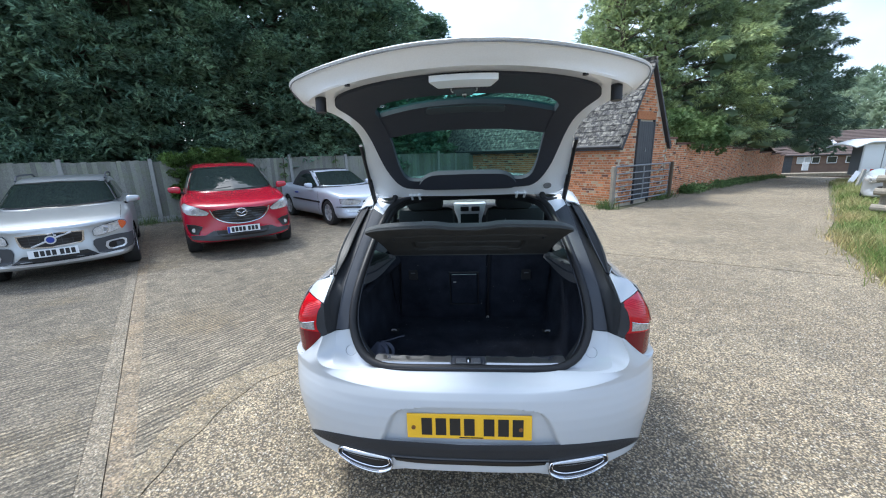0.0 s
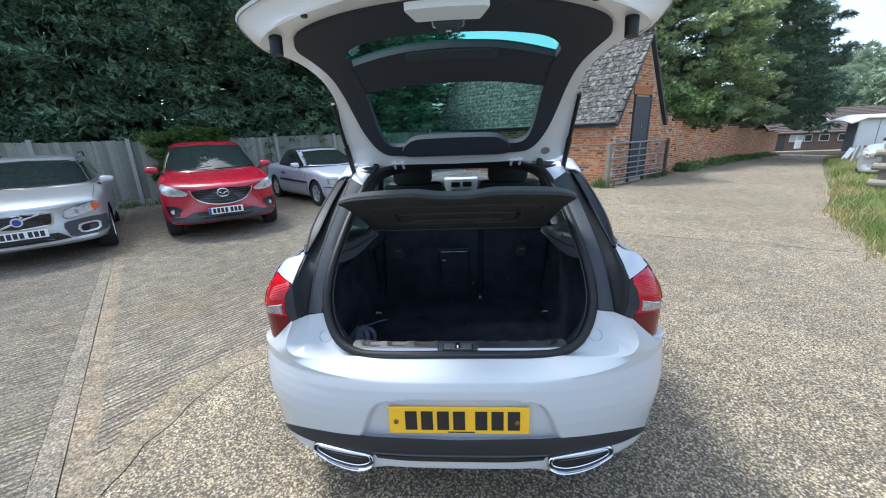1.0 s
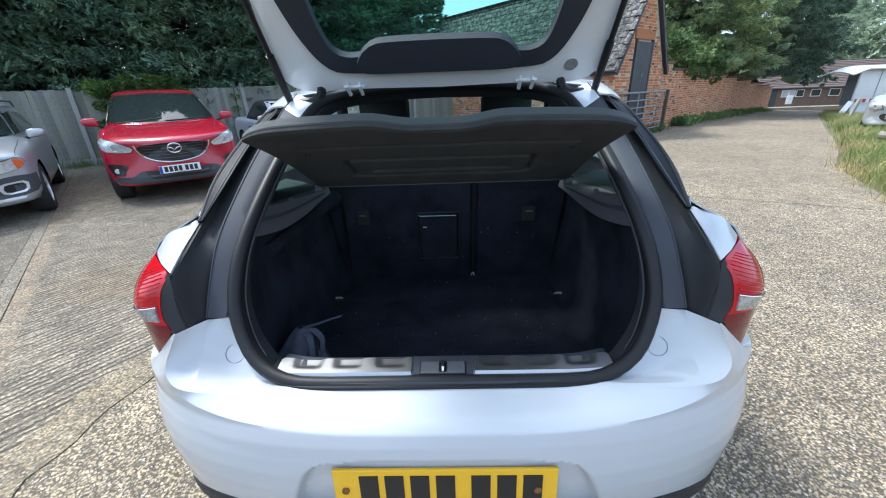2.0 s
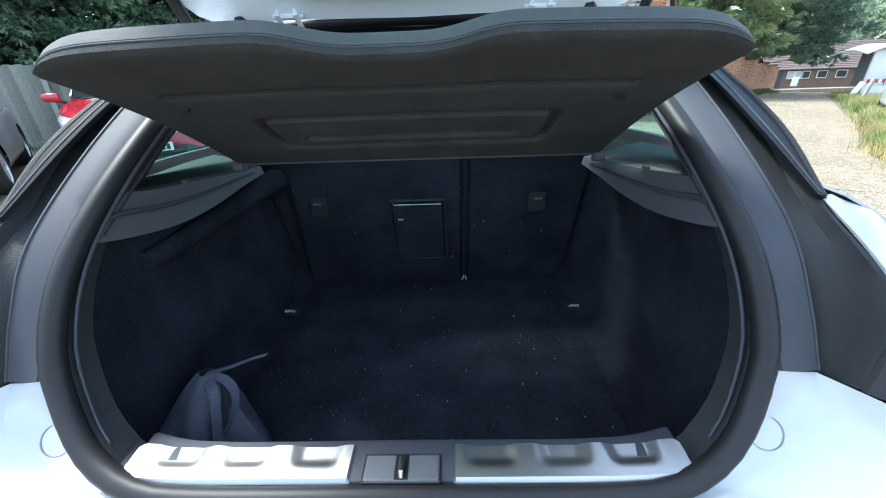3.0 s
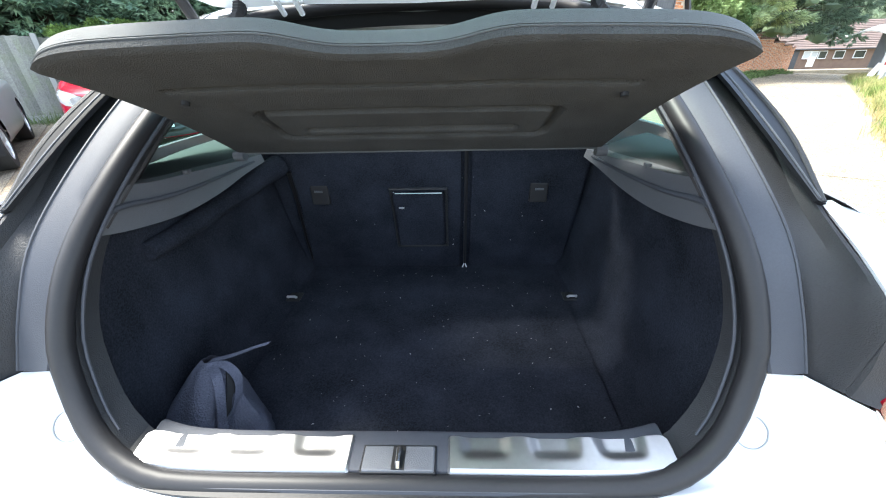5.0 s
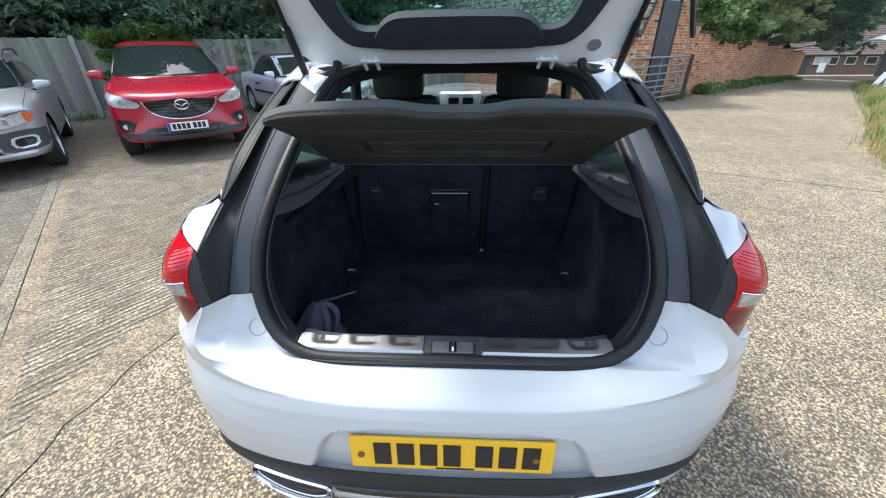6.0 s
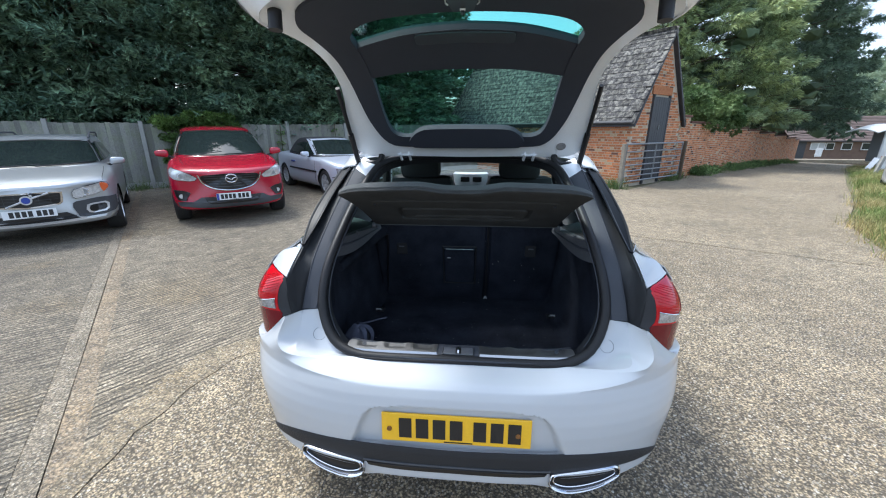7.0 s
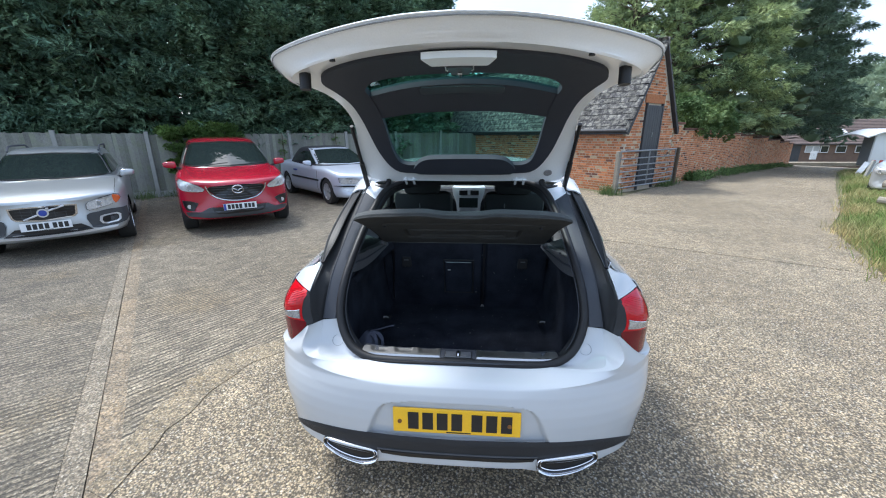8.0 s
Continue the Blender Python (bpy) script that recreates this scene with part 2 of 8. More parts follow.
def wheel(parent, x, y, r=0.34, w=0.23, side=1, spokes=5):
    """A wheel with tyre, rim and spokes; side: +1 shows its face towards +x."""
    t = bmesh.new()
    prof = [(r * 0.66, -w / 2), (r * 0.93, -w / 2), (r, -w * 0.36), (r, w * 0.36), (r * 0.93, w / 2), (r * 0.66, w / 2)]
    n = 36
    rows = [[(x + o * side, y + rr * math.cos(2 * math.pi * k / n), r + rr * math.sin(2 * math.pi * k / n)) for k in range(n)] for rr, o in prof]
    grid(rows + rows[:1], True, t)
    bmesh.ops.recalc_face_normals(t, faces=t.faces)
    wh = part("wheel", t, M_TYRE, parent, smooth=True)
    b = bmesh.new()
    grid([[(x + o * side, y + rr * math.cos(2 * math.pi * k / n), r + rr * math.sin(2 * math.pi * k / n)) for k in range(n)] for rr, o in ((r * 0.67, w * 0.46), (r * 0.62, w * 0.47), (r * 0.60, w * 0.2), (r * 0.58, -w * 0.3))], True, b)
    part("rim", b, M_ALLOY, wh, smooth=True)
    s = bmesh.new()
    for k in range(spokes):
        a = 2 * math.pi * k / spokes + 0.3
        ca, sa = math.cos(a), math.sin(a)
        pts = []
        for rr, hw in ((0.04, 0.035), (r * 0.61, 0.048)):
            for q in (-hw, hw):
                for o in (0.30, 0.42):
                    pts.append(s.verts.new((x + side * w * o, y + rr * ca - q * sa, r + rr * sa + q * ca)))
        bmesh.ops.convex_hull(s, input=pts)
    part("spokes", s, M_ALLOY, wh)
    d = bmesh.new()
    grid([[(x + o * side, y + rr * math.cos(2 * math.pi * k / 20), r + rr * math.sin(2 * math.pi * k / 20)) for k in range(20)] for rr, o in ((r * 0.6, w * 0.05), (0.01, w * 0.05))], True, d)
    part("brake_disc", d, M_STEEL, wh)
    return wh


def tree_of(bm):
    from mathutils.bvhtree import BVHTree
    return BVHTree.FromBMesh(bm)


def wrap(bvh, outline, axis, lift=0.010, rings=7, n=64, smooth=True, skirt=0.02, at=8.0, shape=None):
    """A shaped panel laid on a body: the outline, in the plane across the axis, is cast onto it. axis: '-y' casts from the front (x, z), '+y' from behind,
    '+x' / '-x' from that side (y, z), '+z' from above (x, y)."""
    o = [tuple(p) for p in outline]
    o.append(o[0])
    op = np.array(o, float)
    if smooth:
        q = np.vstack([op[-2], op, op[1]])
        c = []
        for i in range(1, len(q) - 2):
            for t in np.linspace(0, 1, 8, endpoint=False):
                a, b, cc, d = q[i - 1], q[i], q[i + 1], q[i + 2]
                c.append(0.5 * (2 * b + (cc - a) * t + (2 * a - 5 * b + 4 * cc - d) * t * t + (3 * b - a - 3 * cc + d) * t ** 3))
        op = np.vstack([c, c[0]])
    s = np.concatenate([[0], np.cumsum(np.linalg.norm(np.diff(op, axis=0), axis=1))])
    u = np.linspace(0, s[-1], n, endpoint=False)
    if not smooth:
        for v in s[:-1]:
            k = int(np.argmin(abs(u - v)))
            u[k] = v
    op = np.stack([np.interp(u, s, op[:, k]) for k in (0, 1)], 1)
    mid = op.mean(0)
    sg = 1 if axis[0] == "+" else -1
    ax = {"x": Vector((1, 0, 0)), "y": Vector((0, 1, 0)), "z": Vector((0, 0, 1))}[axis[1]] * sg
    def cast(p):
        if axis[1] == "y":
            src = Vector((p[0], 0, p[1]))
        elif axis[1] == "x":
            src = Vector((0, p[0], p[1]))
        else:
            src = Vector((p[0], p[1], 0))
        src += ax * at
        loc, nor, _, _ = bvh.ray_cast(src, -ax)
        return loc, nor
    bm = bmesh.new()
    rows, last = [], None
    for i in range(rings + 1):
        f = 1 - i / rings
        row = []
        for p in op:
            q = mid + (p - mid) * max(f, 0.02)
            loc, nor = cast(q)
            if loc is None:
                loc = last if last else Vector((0, 0, 0))
            last = loc
            row.append(loc + (ax * 0.6 + (nor if nor.dot(ax) > 0 else -nor) * 0.6) * lift)
        rows.append(row)
    edge = [p - ax * (skirt + lift) for p in rows[0]]
    grid([edge] + rows, True, bm)
    bm.verts.ensure_lookup_table()
    bm.faces.new([bm.verts[len(bm.verts) - n + k] for k in range(n)])
    bmesh.ops.recalc_face_normals(bm, faces=bm.faces)
    # face outwards
    tot = sum((f.normal.dot(ax) * f.calc_area() for f in bm.faces), 0.0)
    if tot < 0:
        bmesh.ops.reverse_faces(bm, faces=bm.faces)
    return bm


def mirror_outline(o):
    return [(-p[0], p[1]) for p in o][::-1]


def leaf_mat(name, color, tint, glow=0.25, vary=0.45):
    """Leaves: matt, a little light through them, each spray its own shade."""
    m = bpy.data.materials.new(name)
    m.use_nodes = True
    n, l = m.node_tree.nodes, m.node_tree.links
    b = n["Principled BSDF"]
    ge = n.new("ShaderNodeNewGeometry")
    tc = n.new("ShaderNodeTexCoord")
    no = n.new("ShaderNodeTexNoise")
    no.inputs["Scale"].default_value, no.inputs["Detail"].default_value = 0.9, 4
    l.new(tc.outputs["Object"], no.inputs["Vector"])
    rp = n.new("ShaderNodeMapRange")
    rp.inputs["From Min"].default_value, rp.inputs["From Max"].default_value = 0.4, 0.62
    l.new(no.outputs["Fac"], rp.inputs["Value"])
    mx = n.new("ShaderNodeMix")
    mx.data_type = "RGBA"
    mx.inputs["A"].default_value, mx.inputs["B"].default_value = (*color, 1), (*tint, 1)
    l.new(rp.outputs["Result"], mx.inputs["Factor"])
    mr = n.new("ShaderNodeMapRange")
    mr.inputs["To Min"].default_value, mr.inputs["To Max"].default_value = 1 - vary, 1 + vary
    l.new(ge.outputs["Random Per Island"], mr.inputs["Value"])
    sc = n.new("ShaderNodeVectorMath")
    sc.operation = "SCALE"
    l.new(mx.outputs["Result"], sc.inputs[0])
    l.new(mr.outputs["Result"], sc.inputs["Scale"])
    l.new(sc.outputs["Vector"], b.inputs["Base Color"])
    b.inputs["Roughness"].default_value = 0.6
    b.inputs["Specular IOR Level"].default_value = 0.25
    tl = n.new("ShaderNodeBsdfTranslucent")
    l.new(sc.outputs["Vector"], tl.inputs["Color"])
    ms = n.new("ShaderNodeMixShader")
    ms.inputs["Fac"].default_value = glow
    l.new(b.outputs[0], ms.inputs[1])
    l.new(tl.outputs[0], ms.inputs[2])
    l.new(ms.outputs[0], n["Material Output"].inputs["Surface"])
    return m


M_LEAF_H = leaf_mat("hedge_foliage", (0.130, 0.218, 0.152), (0.215, 0.312, 0.185), vary=0.6)
M_LEAF_C = leaf_mat("cypress_foliage", (0.205, 0.275, 0.150), (0.350, 0.410, 0.180), vary=0.5)
M_LEAF_C2 = leaf_mat("dark_cypress_foliage", (0.090, 0.135, 0.095), (0.135, 0.190, 0.120), vary=0.5)
# filler inside the crowns; the shade in there is put into its dark green
M_CROWN_FILL = leaf_mat("crown_filler", (0.10, 0.145, 0.085), (0.15, 0.20, 0.11), glow=0.0)
M_LEAF_S = leaf_mat("shrub_leaf", (0.085, 0.145, 0.055), (0.15, 0.21, 0.075))
M_LEAF_I = leaf_mat("ivy_leaf", (0.125, 0.205, 0.065), (0.21, 0.31, 0.09), vary=0.6)
# distance haze put into a paler, more even leaf colour
M_LEAF_F = leaf_mat("hazed_far_foliage", (0.25, 0.32, 0.22), (0.31, 0.38, 0.27), vary=0.2)
M_GRASS = leaf_mat("grass_blades", (0.150, 0.215, 0.060), (0.42, 0.35, 0.17))


def ground_mat(name, base, pale, ridges=0.0, ridge_angle=0.0, stones=0.0, stain=(0.44, 0.31, 0.14)):
    """Concrete: cement with sand, pebbles showing through, tamped ridges and rusty stains."""
    m = bpy.data.materials.new(name)
    m.use_nodes = True
    n, l = m.node_tree.nodes, m.node_tree.links
    b = n["Principled BSDF"]
    tc = n.new("ShaderNodeTexCoord")
    P = tc.outputs["Object"]

    def noise_node(scale, detail=5):
        k = n.new("ShaderNodeTexNoise")
        k.inputs["Scale"].default_value, k.inputs["Detail"].default_value = scale, detail
        l.new(P, k.inputs["Vector"])
        return k.outputs["Fac"]

    def ramp(v, a, c):
        k = n.new("ShaderNodeMapRange")
        k.inputs["From Min"].default_value, k.inputs["From Max"].default_value = a, c
        l.new(v, k.inputs["Value"])
        return k.outputs["Result"]

    def mixc(f, a, c, mode="MIX"):
        k = n.new("ShaderNodeMix")
        k.data_type, k.blend_type = "RGBA", mode
        if isinstance(f, float):
            k.inputs["Factor"].default_value = f
        else:
            l.new(f, k.inputs["Factor"])
        for s, v in (("A", a), ("B", c)):
            if isinstance(v, tuple):
                k.inputs[s].default_value = (*v, 1)
            else:
                l.new(v, k.inputs[s])
        return k.outputs["Result"]

    def math_node(op, a, c):
        k = n.new("ShaderNodeMath")
        k.operation = op
        for i, v in enumerate((a, c)):
            if isinstance(v, float):
                k.inputs[i].default_value = v
            else:
                l.new(v, k.inputs[i])
        return k.outputs[0]

    col = mixc(ramp(noise_node(0.45), 0.38, 0.64), base, pale)
    col = mixc(math_node("MULTIPLY", ramp(noise_node(0.8, 7), 0.55, 0.70), 0.55), col, stain)
    col = mixc(math_node("MULTIPLY", ramp(noise_node(1.7, 8), 0.58, 0.72), 0.35), col, (0.10, 0.095, 0.085))
    lift = n.new("ShaderNodeMapRange")
    lift.inputs["From Min"].default_value, lift.inputs["From Max"].default_value = 0.36, 0.64
    lift.inputs["To Min"].default_value, lift.inputs["To Max"].default_value = 0.80, 1.20
    l.new(noise_node(5.5, 8), lift.inputs["Value"])
    sc = n.new("ShaderNodeVectorMath")
    sc.operation = "SCALE"
    l.new(col, sc.inputs[0])
    l.new(lift.outputs["Result"], sc.inputs["Scale"])
    col = sc.outputs["Vector"]
    mid = noise_node(17, 7)
    col = mixc(ramp(mid, 0.40, 0.60), mixc(0.34, col, (0.085, 0.078, 0.066)), col)
    fine = noise_node(60, 6)
    col = mixc(ramp(fine, 0.40, 0.60), mixc(0.72, col, (0.05, 0.045, 0.038)), col)
    h = math_node("MULTIPLY", fine, 0.5)
    if stones:
        for sc_, amount in ((52, 1.0), (96, 0.95)):
            v = n.new("ShaderNodeTexVoronoi")
            v.inputs["Scale"].default_value = sc_
            l.new(P, v.inputs["Vector"])
            near = ramp(v.outputs["Distance"], 0.42, 0.32)
            sep = n.new("ShaderNodeSeparateColor")
            l.new(v.outputs["Color"], sep.inputs[0])
            show = math_node("MULTIPLY", near, ramp(sep.outputs[0], 0.45, 0.6))
            tone = mixc(sep.outputs[1], mixc(ramp(sep.outputs[2], 0.3, 0.7), (0.10, 0.085, 0.07), (0.27, 0.22, 0.165)), (0.66, 0.60, 0.50))
            col = mixc(math_node("MULTIPLY", show, stones * amount), col, tone)
            h = math_node("ADD", h, math_node("MULTIPLY", show, 0.8 * stones))
        d = n.new("ShaderNodeTexVoronoi")
        d.inputs["Scale"].default_value = 88
        l.new(P, d.inputs["Vector"])
        pit = ramp(d.outputs["Distance"], 0.46, 0.60)
        col = mixc(math_node("MULTIPLY", pit, 0.78 * stones), col, (0.042, 0.037, 0.030))
        h = math_node("SUBTRACT", h, math_node("MULTIPLY", pit, 0.8))
    if ridges:
        mp = n.new("ShaderNodeMapping")
        mp.inputs["Rotation"].default_value = (0, 0, radians(-ridge_angle))
        l.new(P, mp.inputs["Vector"])
        w = n.new("ShaderNodeTexWave")
        w.bands_direction = "Y"
        w.inputs["Scale"].default_value = 6.6
        w.inputs["Distortion"].default_value = 3.4
        w.inputs["Detail"].default_value = 4
        w.inputs["Detail Scale"].default_value = 2.2
        w.inputs["Detail Roughness"].default_value = 0.65
        l.new(mp.outputs[0], w.inputs["Vector"])
        # drawn-out streaks break the ridges up
        st = n.new("ShaderNodeMapping")
        st.inputs["Scale"].default_value = (4.5, 44.0, 1.0)
        l.new(mp.outputs[0], st.inputs["Vector"])
        sn = n.new("ShaderNodeTexNoise")
        sn.inputs["Scale"].default_value, sn.inputs["Detail"].default_value = 1.0, 5
        l.new(st.outputs[0], sn.inputs["Vector"])
        streak = ramp(sn.outputs["Fac"], 0.50, 0.36)
        patchy = ramp(noise_node(0.9, 3), 0.24, 0.44)
        lines = math_node("MULTIPLY", ramp(w.outputs["Fac"], 0.56, 0.16), ramp(sn.outputs["Fac"], 0.74, 0.48))
        groove = math_node("MULTIPLY", math_node("MAXIMUM", math_node("MULTIPLY", lines, patchy), math_node("MULTIPLY", streak, 0.7)), ramp(mid, 0.26, 0.44))
        col = mixc(math_node("MULTIPLY", groove, 0.92 * ridges), col, (0.062, 0.055, 0.046))
        h = math_node("SUBTRACT", h, math_node("MULTIPLY", groove, 2.4 * ridges))
    l.new(col, b.inputs["Base Color"])
    b.inputs["Roughness"].default_value = 0.85
    b.inputs["Specular IOR Level"].default_value = 0.35
    bu = n.new("ShaderNodeBump")
    bu.inputs["Strength"].default_value, bu.inputs["Distance"].default_value = 0.9, 0.006
    l.new(h, bu.inputs["Height"])
    l.new(bu.outputs["Normal"], b.inputs["Normal"])
    return m


M_TAMPED = ground_mat("tamped_concrete", (0.43, 0.352, 0.240), (0.60, 0.50, 0.355), ridges=1.0, ridge_angle=57, stones=0.35)
M_TAMPED2 = ground_mat("worn_tamped_concrete", (0.325, 0.272, 0.197), (0.47, 0.395, 0.285), ridges=0.9, ridge_angle=42, stones=0.45)
M_AGG = ground_mat("exposed_aggregate_concrete", (0.50, 0.392, 0.250), (0.655, 0.526, 0.345), stones=0.95, stain=(0.30, 0.25, 0.17))
M_LANE = ground_mat("pale_lane_concrete", (0.52, 0.406, 0.252), (0.68, 0.540, 0.350), stones=0.9, stain=(0.40, 0.32, 0.2))
M_JOINTSTRIP = ground_mat("stained_joint_concrete", (0.33, 0.245, 0.155), (0.44, 0.345, 0.23), stones=0.4, stain=(0.42, 0.25, 0.09))
M_MARGIN = ground_mat("trowelled_margin_concrete", (0.31, 0.255, 0.18), (0.43, 0.36, 0.26), stones=0.6, stain=(0.36, 0.25, 0.13))
M_SANDY = ground_mat("sandy_margin_concrete", (0.36, 0.28, 0.175), (0.47, 0.375, 0.24), stones=0.6, stain=(0.48, 0.33, 0.14))

# ---- ground ----
LANE = Vector((0.684, 0.730))


def gz(x, y):
    """The ground's height: level yard, lane falling gently away."""
    q = min(max(0.0, x * 0.69 + y * 0.72 - 15.0), 60.0)
    return -0.025 * q - 0.00045 * q * q


def build_ground():
    xs = sorted(set([-900, -400, -200, -100] + list(range(-60, 81, 4)) + [120, 200, 400, 900]))
    bm = grid([[(x, y, gz(x, y) - 0.03) for x in xs] for y in xs])
    for f in bm.faces:
        if f.normal.z < 0:
            f.normal_flip()
    bmesh.ops.recalc_face_normals(bm, faces=bm.faces)
    g = part("ground", bm, M_EARTH)
    tagged(g, "brown earth and rough ground reaching to the horizon", "ground", kind="structure")


def slab(name, outline, material, label, top=0.0, step=0.0):
    """A concrete slab with a soft arris."""
    bm = bmesh.new()
    f = bm.faces.new([bm.verts.new((x, y, top)) for x, y in outline])
    f.normal_update()
    if f.normal.z < 0:
        f.normal_flip()
    if step:
        bmesh.ops.triangulate(bm, faces=bm.faces[:])
        for _ in range(60):
            es = [e for e in bm.edges if e.calc_length() > step]
            if not es:
                break
            bmesh.ops.subdivide_edges(bm, edges=es, cuts=1)
            bmesh.ops.triangulate(bm, faces=bm.faces[:])
        for v in bm.verts:
            v.co.z = top + gz(v.co.x, v.co.y)
    r = bmesh.ops.extrude_face_region(bm, geom=bm.faces[:])
    low = [v for v in r["geom"] if isinstance(v, bmesh.types.BMVert)]
    for v in low:
        v.co.z -= 0.08
    bmesh.ops.recalc_face_normals(bm, faces=bm.faces)
    ob = part(name, bm, material)
    return tagged(ob, label, "pavement", kind="structure")


def build_slabs():
    # the long joint runs from beside the white car towards the grey estate
    a, d = Vector((-1.95, 0.12)), Vector((-0.658, 0.753))
    n = Vector((d.y, -d.x))
    def at(s, o):
        return tuple(a + d * s + n * o)
    rng = random.Random(4)
    def line(s0, s1, o, amp):
        k = 26
        return [at(s0 + (s1 - s0) * i / k, o + rng.uniform(-amp, amp)) for i in range(k + 1)]
    slab("pavement_west", line(-9, 13, -0.118, 0.005) + [(-30, 12), (-30, -12)], M_TAMPED2, "worn tamped concrete slab of the parking yard", top=0.004)
    slab("slab_margin", line(-9, 13, -0.14, 0.003) + line(13, -9, -0.003, 0.0025), M_MARGIN, "trowelled concrete margin of the parking slab", top=0.0)
    slab("joint_strip", line(-0.6, 13, 0.0005, 0.002) + line(13, -0.6, 0.17, 0.003), M_JOINTSTRIP, "narrow rust-stained concrete strip along the joint", top=-0.004)
    crack = [(-1.70, -0.02), (-1.72, 0.13), (-1.73, 0.30), (-1.76, 0.42), (-1.73, 0.60), (-1.74, 0.78), (-1.69, 0.95), (-1.66, 1.10), (-1.56, 1.22), (-1.42, 1.34), (-1.28, 1.52), (-1.05, 1.75), (-0.70, 2.2), (-0.2, 3.2), (0.7, 5.62)]
    crack = [tuple(p) for p in curve_pts(crack, 70)]
    crack = [(x + rng.uniform(-0.008, 0.008), y + rng.uniform(-0.008, 0.008)) for x, y in crack]
    slab("pavement_yard", line(0.05, 13, 0.130, 0.005) + [(2.0, 20.0), (3.0, 12.0)] + [(x - 0.005, y) for x, y in crack[::-1]], M_TAMPED, "pale tamped concrete yard slab with ridges and rust stains")
    band = [p for p in crack if p[1] < 2.4]
    width = [0.05 + 0.22 * math.sin(math.pi * min(1.0, (i + 4) / len(band))) + rng.uniform(-0.012, 0.012) for i in range(len(band))]
    slab("yard_margin", [(x - 0.006, y) for x, y in band] + [(x - 0.014 - w * 0.92, y + w * 0.30) for (x, y), w in zip(band[::-1], width[::-1])], M_SANDY, "sandy trowelled margin beside the crack", top=0.003)
    joint = [(0.7, 5.62), (1.8, 5.1), (2.77, 4.64), (3.6, 4.22), (4.36, 3.86), (5.1, 3.45), (7.5, 2.1)]
    joint = [tuple(p) for p in curve_pts(joint, 40)]
    joint = [(x + rng.uniform(-0.006, 0.006), y + rng.uniform(-0.006, 0.006)) for x, y in joint]
    slab("pavement_near", [at(-0.3, -0.03), at(-0.3, 0.15)] + crack + joint + [(14, -12), (8, -20), at(-9, -0.03)], M_AGG, "exposed aggregate concrete under the white hatchback")
    far = [(0.7, 5.65)] + [(x + 0.006, y + 0.012) for x, y in joint if x < 5.2] + [(6.56, 5.88), (8.45, 7.9), (11.5, 11.6), (20.9, 22.4), (33, 35), (39.5, 45), (36, 52), (27.5, 34.5), (6.9, 12.6), (6.4, 12.0), (4.2, 9.6), (3.2, 11.5), (2.2, 16)]
    slab("lane", far, M_LANE, "long pale concrete lane with showing pebbles", top=0.002, step=2.5)


build_ground()
build_slabs()


# ---- fence ----
FENCE_P, FENCE_D = Vector((-9.14, 9.16)), Vector((0.821, 0.571))


def build_fence():
    rng = random.Random(11)
    ang = math.degrees(math.atan2(FENCE_D.y, FENCE_D.x))
    fence = thing("fence", "weathered grey closeboard timber fence with concrete posts", "fence", pose(FENCE_P.x, FENCE_P.y, 0, 0, 0, ang), kind="structure")
    posts = [-0.13 + 1.92 * k for k in range(-5, 7)]
    pm = boxed(-0.05, -0.06, -0.3, 0.05, 0.05, 1.86, bevel=0.012)
    first = part("concrete_post", pm, M_CPOST, fence)
    first.location = (posts[0], 0, 0)
    for s in posts[1:]:
        p = new("concrete_post", first.data)
        p.parent, p.location = fence, (s, 0, rng.uniform(-0.03, 0.03))
        p.rotation_euler = (rng.uniform(-0.02, 0.02), rng.uniform(-0.02, 0.02), 0)
    kinds = []
    for k in range(4):
        bm = bmesh.new()
        w, h = 0.118, 1.66 + 0.006 * k
        vs = [(-w / 2, 0, 0), (w / 2, 0.010, 0), (w / 2, 0.018, 0), (-w / 2, 0.020, 0)]
        lo = [bm.verts.new(v) for v in vs]
        hi = [bm.verts.new((v[0], v[1], h)) for v in vs]
        for i in range(4):
            bm.faces.new((lo[i], lo[(i + 1) % 4], hi[(i + 1) % 4], hi[i]))
        bm.faces.new(hi)
        bm.faces.new(lo[::-1])
        bmesh.ops.recalc_face_normals(bm, faces=bm.faces)
        o = part("board", bm, M_FENCE, fence)
        o.location = (posts[0] + 0.12 + 0.1 * k, -0.01, 0.13)
        kinds.append(o.data)
    for i in range(len(posts) - 1):
        lift = 0.14 if i < 4 else 0.10 + rng.uniform(-0.02, 0.02)
        tilt = rng.uniform(-0.006, 0.006)
        gb = part("gravel_board", boxed(posts[i] + 0.05, -0.03, -0.05, posts[i + 1] - 0.05, 0.02, 0.16), M_CPOST, fence)
        x = posts[i] + 0.07 + (0.4 if i == 0 else 0)
        while x < posts[i + 1] - 0.03:
            o = new("board", kinds[rng.randrange(4)])
            o.parent = fence
            o.location = (x, -0.012 + rng.uniform(-0.003, 0.003), lift + (x - posts[i]) * tilt)
            o.rotation_euler = (0, rng.uniform(-0.008, 0.008), rng.uniform(-0.03, 0.03))
            x += 0.104
        part("rail", boxed(posts[i] + 0.05, 0.022, 1.45, posts[i + 1] - 0.05, 0.06, 1.52), M_FENCE, fence)


# ---- brick outbuilding and wall ----
BLD = pose(4.42, 10.40, 0, 0, 0, 40)
BW, BL, EAVE, RIDGE = 2.88, 8.75, 1.83, 4.20


